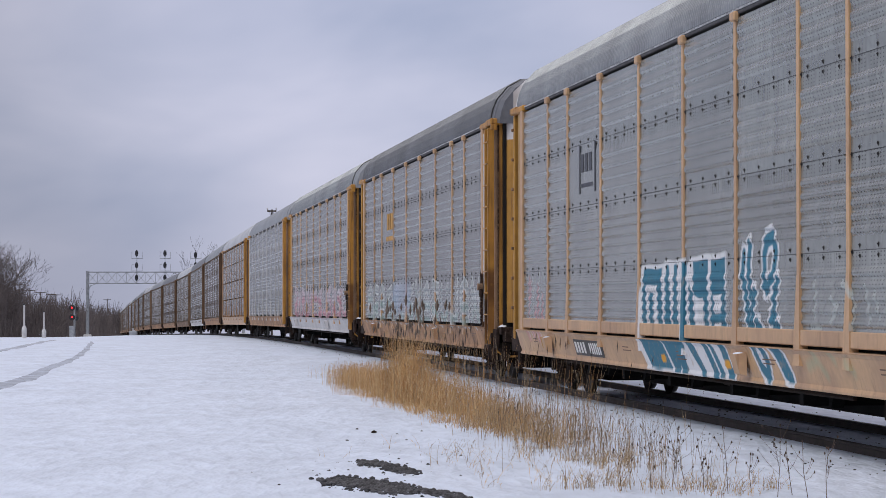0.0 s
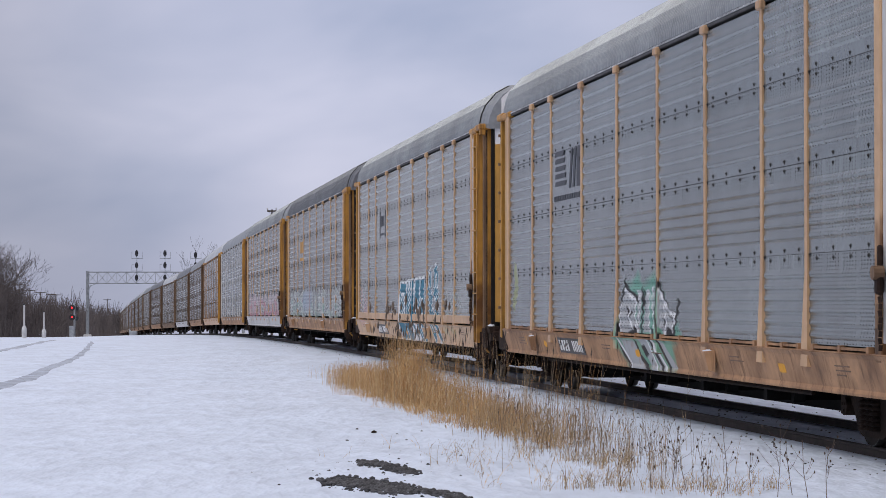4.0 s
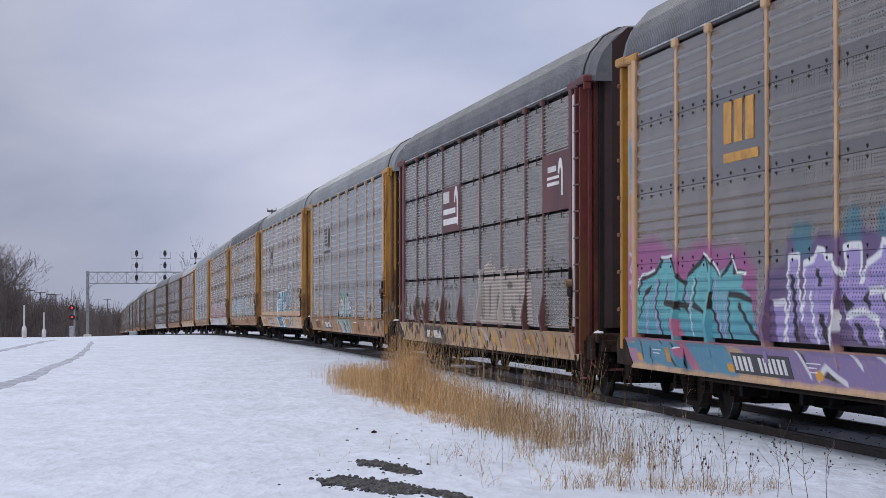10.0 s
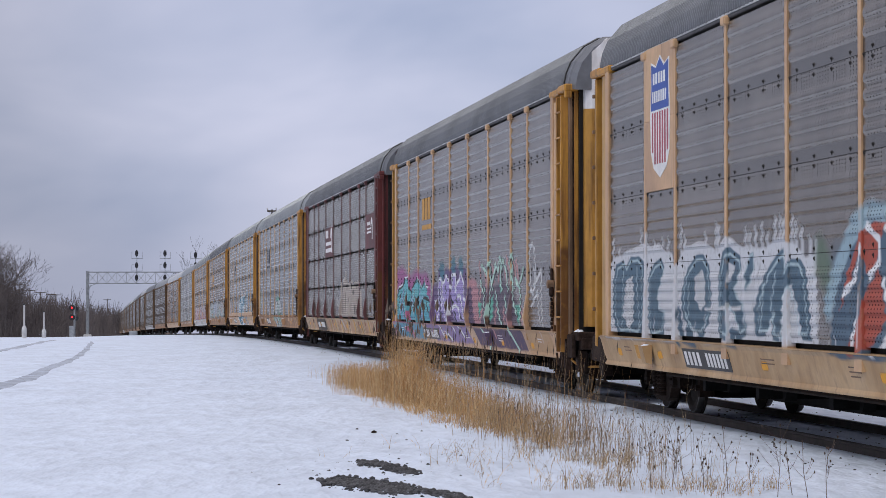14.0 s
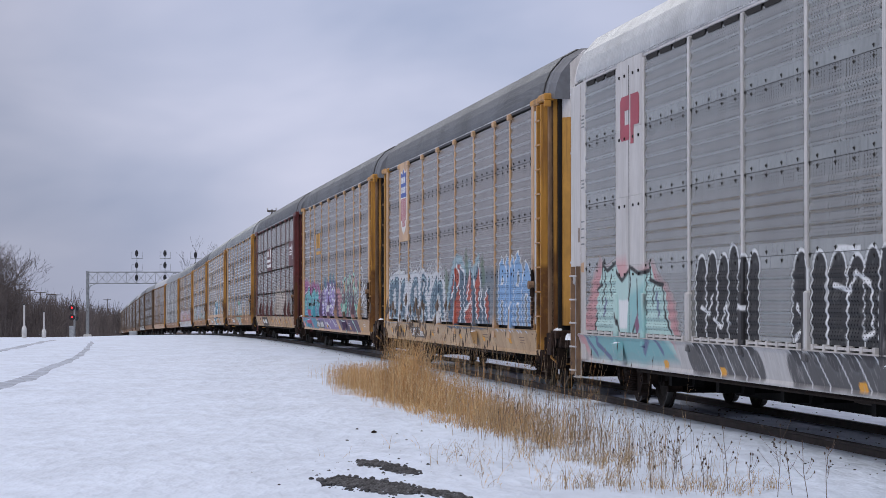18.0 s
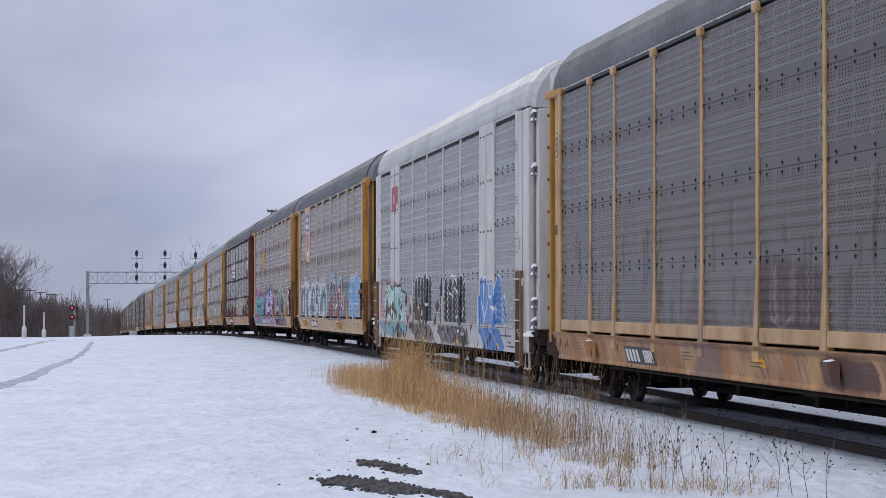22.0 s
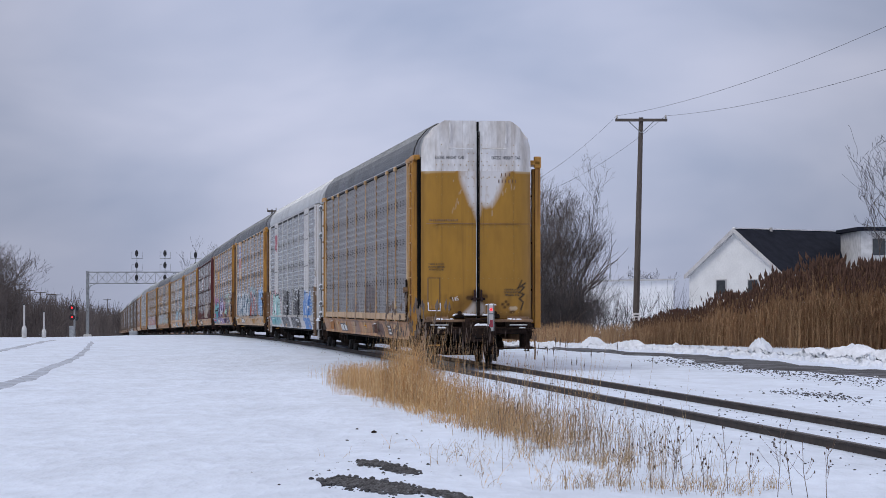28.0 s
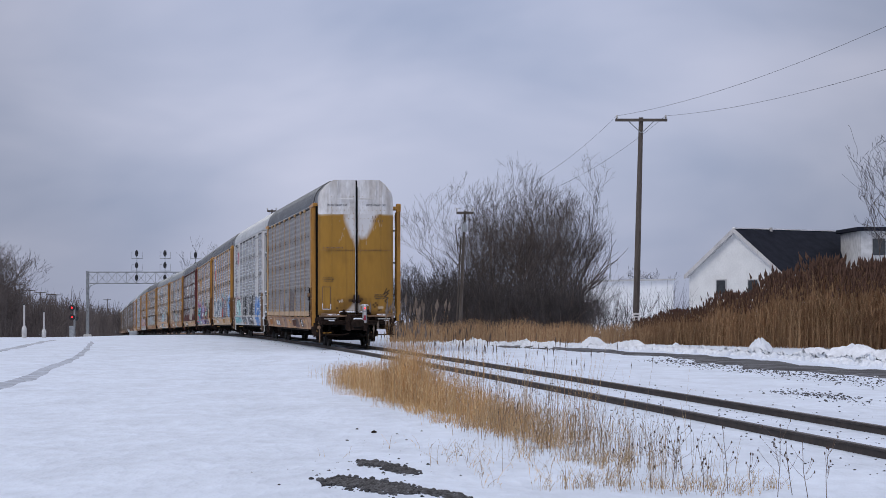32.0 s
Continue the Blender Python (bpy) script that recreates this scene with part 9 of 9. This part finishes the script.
def ribbon(name, label, near, far, m, seed, lift=.02, n=120, ragged=.25, kind="structure"):
    """A ragged strip on the snow between two lines of ground marks."""
    r2 = random.Random(seed)
    A = [sight_on_ground(*p) for p in near]
    B = [sight_on_ground(*p) for p in far]

    def along(P, f):
        d = [0.0]
        for p, q in zip(P, P[1:]):
            d.append(d[-1] + math.hypot(q[0] - p[0], q[1] - p[1]))
        return np.interp(f * d[-1], d, [p[0] for p in P]), np.interp(f * d[-1], d, [p[1] for p in P])
    V, F_ = [], []
    for k in range(n + 1):
        a, b = along(A, k / n), along(B, k / n)
        e0 = ragged * .5 * (math.sin(k * .31 + seed) + .6 * math.sin(k * .83 + 2.1 * seed) + r2.uniform(-.5, .5)) / 1.6
        e1 = 1 + ragged * .5 * (math.sin(k * .27 + 3.3 * seed) + .6 * math.sin(k * .71 + seed) + r2.uniform(-.5, .5)) / 1.6
        for j in range(5):
            f = e0 + (e1 - e0) * j / 4
            x, y = a[0] + (b[0] - a[0]) * f, a[1] + (b[1] - a[1]) * f
            V.append((x, y, float(ground_z(x, y)) + (lift if 0 < j < 4 else -.03)))
    for k in range(n):
        for j in range(4):
            F_.append((k * 5 + j, k * 5 + j + 1, k * 5 + j + 6, k * 5 + j + 5))
    ob = new(name, mesh_of(name, V, F_, m))
    return tagged(ob, label, "road", kind=kind)


ribbon("road", "wet dark gravel road with trodden snow", [(870, 614), (1000, 621), (1150, 630.5), (1250, 644), (1340, 654), (1426, 661), (1567, 671), (1640, 677)], [(870, 610), (1000, 616), (1150, 624.5), (1250, 629.5), (1340, 636.5), (1426, 644.5), (1567, 654.5), (1640, 660)], WET_ROAD, 3, lift=.045, ragged=.3, n=110)
ribbon("wheel_rut", "grey slushy wheel rut in the snow", [(-60, 716), (0, 697), (50, 679), (100, 654), (133, 640), (155, 626), (168, 609)], [(-60, 690), (0, 674), (50, 659), (100, 641), (133, 629), (146, 618), (160, 603.5)], SLUSH, 4, lift=.012, ragged=.2)
ribbon("wheel_rut", "grey slushy wheel rut in the snow", [(-60, 634), (0, 625), (50, 615), (80, 607), (102, 603)], [(-60, 626), (0, 618), (50, 609), (76, 603.5), (96, 601.5)], SLUSH, 5, lift=.012, ragged=.2)


STONE = mat("wet dark gravel", (0.062, 0.064, 0.07), 0.7, scale=6, var=0.4, fine=40, bump=.5, island=.6)


def stone(s, x, y, z, k, rs):
    """A small angular stone."""
    a0 = rs.uniform(0, 6.28)
    vs = [(x + rs.uniform(-.3, .3) * k, y + rs.uniform(-.3, .3) * k, z + k * rs.uniform(.6, 1.0))]
    vs += [(x + k * rs.uniform(.7, 1.1) * math.cos(a0 + 1.257 * j), y + k * rs.uniform(.7, 1.1) * math.sin(a0 + 1.257 * j), z + k * rs.uniform(.1, .6)) for j in range(5)]
    vs += [(x + k * .7 * math.cos(a0 + 1.257 * j), y + k * .7 * math.sin(a0 + 1.257 * j), z - .02) for j in range(5)]
    fs = [(0, 1 + j, 1 + (j + 1) % 5) for j in range(5)] + [(1 + j, 6 + j, 6 + (j + 1) % 5, 1 + (j + 1) % 5) for j in range(5)]
    s.add(vs, fs)


def clods(name, label, marks, n, size, m, seed, category="snow", flat=.7, wide=.4):
    r2 = random.Random(seed)
    s = Shape()
    P = [sight_on_ground(*p) for p in marks]
    for _ in range(n):
        i = r2.randrange(len(P) - 1)
        f = r2.random()
        x = P[i][0] + (P[i + 1][0] - P[i][0]) * f + r2.gauss(0, wide * .3)
        y = P[i][1] + (P[i + 1][1] - P[i][1]) * f + r2.gauss(0, wide)
        k = size * r2.uniform(.35, 1.0) ** 1.5
        if m is SNOW_LUMP:
            lump(s, x, y, float(ground_z(x, y)), k, k * r2.uniform(.7, 1.2), k * flat * r2.uniform(.6, 1.3), r2)
        else:
            stone(s, x, y, float(ground_z(x, y)), k, r2)
    ob = new(name, s.mesh(name, m, m is SNOW_LUMP))
    return tagged(ob, label, category, kind="stuff")


def ridge(name, label, marks, high, wide, seed, m, n=420):
    """A knobbly ridge of ploughed snow."""
    r2 = random.Random(seed)
    P = [Vector((*sight_on_ground(*p), 0)) for p in marks]
    d = [0.0]
    for p, q in zip(P, P[1:]):
        d.append(d[-1] + (q - p).length)
    ph = [r2.uniform(0, 6.28) for _ in range(8)]
    V, F_ = [], []
    cross = [(-1.0, -.1), (-.8, .22), (-.62, .5), (-.4, .78), (-.2, .95), (.0, 1.0), (.2, .95), (.45, .7), (.7, .35), (1.0, -.1)]
    w = len(cross)
    for k in range(n + 1):
        s = d[-1] * k / n
        x, y = np.interp(s, d, [p.x for p in P]), np.interp(s, d, [p.y for p in P])
        h = high * (.62 + .22 * math.sin(s * .9 + ph[0]) + .16 * math.sin(s * 2.3 + ph[1]) + .12 * math.sin(s * 5.1 + ph[2])) * r2.uniform(.85, 1.15)
        for j, (c, f) in enumerate(cross):
            b = 0 if f < 0 else h * .30 * (math.sin(s * 6.3 + j * 1.9 + ph[3]) * math.sin(s * 3.7 - j * 1.3 + ph[4])) + r2.uniform(-.05, .05)
            yy = y + c * wide + (r2.uniform(-.12, .12) if f > 0 else r2.uniform(-.3, .1) * -c)
            xx = x + r2.uniform(-.06, .06)
            V.append((xx, yy, float(ground_z(xx, yy)) + h * f + b))
    for k in range(n):
        for j in range(w - 1):
            F_.append((k * w + j, k * w + w + j, k * w + w + j + 1, k * w + j + 1))
    return tagged(new(name, mesh_of(name, V, F_, m, smooth=True)), label, "snow bank", kind="structure")


def mound(x, y, r, h, seed):
    """One rough heap."""
    r2 = random.Random(seed)
    ph = [r2.uniform(0, 6.28) for _ in range(4)]
    V, F_, n = [(x, y, float(ground_z(x, y)) + h)], [], 26
    rings = ((.12, .98), (.28, .88), (.45, .70), (.62, .48), (.82, .22), (1.0, -.15))
    for k, f in rings:
        for j in range(n):
            a = 2 * math.pi * j / n
            q = k * r * (1 + .16 * math.sin(3 * a + ph[0]) + .10 * math.sin(7 * a + ph[1] + k * 5)) * r2.uniform(.94, 1.06)
            V.append((x + q * math.cos(a), y + q * math.sin(a), float(ground_z(x, y)) + h * f * (1 + .18 * math.sin(5 * a + k * 9 + ph[2])) + r2.uniform(-.02, .02)))
    F_ += [(0, 1 + j, 1 + (j + 1) % n) for j in range(n)]
    for i in range(len(rings) - 1):
        for j in range(n):
            a, b = 1 + i * n + j, 1 + i * n + (j + 1) % n
            F_.append((a, a + n, b + n, b))
    ob = new("snow_mound", mesh_of("snow_mound", V, F_, SNOW_LUMP, smooth=True))
    return tagged(ob, "mound of ploughed snow beside the road", "snow mound", "mounds of snow")


clods("road_dirt", "dark wet dirt and slush thrown from the road", [(900, 614), (1031, 621), (1160, 629), (1250, 638), (1340, 647), (1426, 654), (1568, 665)], 3200, .038, STONE, 17, "dirt", .3, .8)
bank = [(790, 609), (880, 611), (950, 613), (1045, 615), (1130, 618), (1250, 624), (1350, 630), (1450, 638), (1540, 645), (1660, 654)]
ridge("snow_bank", "bank of ploughed snow lumps along the road", bank, .24, 1.25, 6, SNOW_LUMP)
clods("snow_lumps", "loose snow lumps beside the ploughed bank", [(u, v + 2) for u, v in bank], 420, .20, SNOW_LUMP, 26, flat=.8, wide=.9)
for u, v, r, h in ((1048, 613, .7, .36), (1345, 626, .55, .50), (1120, 615, .8, .28), (1515, 638, 1.3, .46), (1440, 633, 1.0, .30), (1575, 642, 1.0, .38)):
    mound(*sight_on_ground(u, v), r, h, u)
clods("snow_crumbs", "crumbs of trodden snow on the wet road", [(1000, 619), (1160, 629), (1300, 643), (1450, 656), (1640, 670)], 300, .13, SNOW_LUMP, 28, flat=.16, wide=1.3)
clods("gravel_patch", "patch of dark wet gravel showing through snow", [(640, 818), (690, 826), (730, 838)], 760, .036, STONE, 11, "gravel", 1.0, .18)
clods("gravel_patch", "patch of dark wet gravel showing through snow", [(590, 850), (650, 858), (720, 868)], 1500, .037, STONE, 12, "gravel", 1.0, .28)
clods("gravel_patch", "patch of dark wet gravel showing through snow", [(740, 868), (790, 874), (830, 886)], 520, .032, STONE, 13, "gravel", .9, .14)
clods("dirt_clods", "scattered dark dirt clods on snow", [(560, 815), (610, 850), (740, 805), (690, 770)], 40, .024, STONE, 14, "dirt", .7, .9)
clods("dirt_clods", "dead plants and dirt on snow", [(1395, 695), (1450, 700), (1510, 712)], 300, .032, STONE, 15, "dirt", .8, 1.2)
clods("dirt_clods", "specks of dirt beside the wet road", [(1180, 637), (1300, 652), (1420, 664), (1568, 680)], 1000, .035, STONE, 16, "dirt", .5, 1.7)
r2 = random.Random(91)
t = Shape()
for _ in range(900):
    y = 24 + 100 * r2.random() ** 1.4
    lat = r2.choice((r2.uniform(-.6, .6), r2.uniform(-.6, .6), r2.uniform(.9, 2.4), r2.uniform(-1.9, -.9)))
    x = float(track_x(y)) + lat
    stone(t, x, y, float(ground_z(x, y)), r2.uniform(.008, .021), r2)
tagged(new("ballast_stones", t.mesh("ballast_stones", STONE)), "dark ballast stones showing through snow along the rails", "gravel", kind="stuff")
for u, v, k in ((662, 766, .055), (632, 760, .03)):
    x, y = sight_on_ground(u, v)
    s = Shape()
    stone(s, x, y, float(ground_z(x, y)), k * .8, random.Random(3))
    thing("clod", "brown clod of frozen earth on snow", "clod", shape=s, mats=RUST)
# ---------------------------------------------------------------- building and running the train
CARS = []
DIRTY = mat("dirty grey brown paint", (0.145, 0.115, 0.092), 0.75, scale=1.2, var=0.3, fine=12)
DULL = mat("dark rusty brown paint", (0.12, 0.068, 0.036), 0.75, scale=1.2, var=0.4, fine=12, stretch=(1, 1, 0.3))
for k in range(28):
    if k in SPECS:
        spec = SPECS[k]
    else:
        pk, rk, sm = FAR[k % len(FAR)]
        spec = spec_of("distant autorack car, grey panels between rusty tan posts", panel=pk, roof=rk, sill=sm, post=DIRTY, end=(BROWN_COAT if k % 3 == 1 else DULL), end2=BROWN_COAT, eave=BROWN_COAT, door=BROWN_COAT)
        if pk == "brown":
            spec["style"] = "slat"
    CARS.append(rail_car(k, spec, k < 9))


def islands(s):
    """Splits a shape into its separate pieces."""
    root = list(range(len(s.v)))

    def find(a):
        while root[a] != a:
            a = root[a]
        return a
    for f in s.f:
        for b in f[1:]:
            root[find(b)] = find(f[0])
    out = {}
    for f in s.f:
        out.setdefault(find(f[0]), []).append(f)
    for faces in out.values():
        used = sorted({v for f in faces for v in f})
        at = {v: n for n, v in enumerate(used)}
        q = Shape()
        q.add([s.v[v] for v in used], [[at[v] for v in f] for f in faces])
        yield q


PIECE = {"number_marks": "number_mark", "badge_stripes": "badge_stripe", "shield_stripes": "shield_stripe", "data_lines": "data_line", "data_marks": "data_mark"}
for k, name, label, s, m in MARKS:
    for q in islands(s):
        part(PIECE.get(name, name), q, m, CARS[k][0], label)
before = set(CARS[0][0].children)
rear_end(CARS[0][0])
for ob in CARS[0][0].children:
    if ob not in before:
        ob.matrix_basis = Matrix.Translation((-.45, 0, 0)) @ ob.matrix_basis
part("roof_hood", Shape().prism([(1.40, 5.27), (1.40, 5.36), (1.385, 5.55), (1.32, 5.74), (1.10, 6.0), (.84, 6.165), (-.84, 6.165), (-1.10, 6.0), (-1.32, 5.74), (-1.385, 5.55), (-1.40, 5.36), (-1.40, 5.27)], "x", -13.56, -13.2), ROOF["grey"], CARS[0][0])


def train_s(t):
    """How far the rear bracket of the last car has come along the line."""
    d = t - 32
    return 78.957 + 7.4787 * d - 0.00859 * d * d - 0.00017 * d ** 3


NUDGE = {0: 0.6, 1: 0.3, 2: 0.15, 3: 0.04, 4: 0.18, 5: 0.07}


def car_pose(k, t):
    c = train_s(t) + k * PITCH + 13.05 + NUDGE.get(k, 0.0)
    a, b = on_track(c + 10.06), on_track(c - 10.06)
    d = (a - b).normalized()
    m = Matrix.Translation((a + b) / 2)
    yaw = math.atan2(d.y, d.x)
    return m @ Euler((0, -math.asin(d.z), yaw)).to_matrix().to_4x4()


def motions():
    for k, (car, sets) in enumerate(CARS):
        walk(car, [(t, car_pose(k, t)) for t in range(0, 33)])
        if k < 9:
            for w in sets:
                base = w.matrix_basis.copy()
                turn0 = random.Random(k).uniform(0, 6)
                rows = []
                for j in range(0, 961, 2):
                    t = j / 30
                    a = turn0 + train_s(t) / 0.46
                    rows.append((t, base @ Matrix.Rotation(a, 4, "Y")))
                walk(w, rows)


motions()
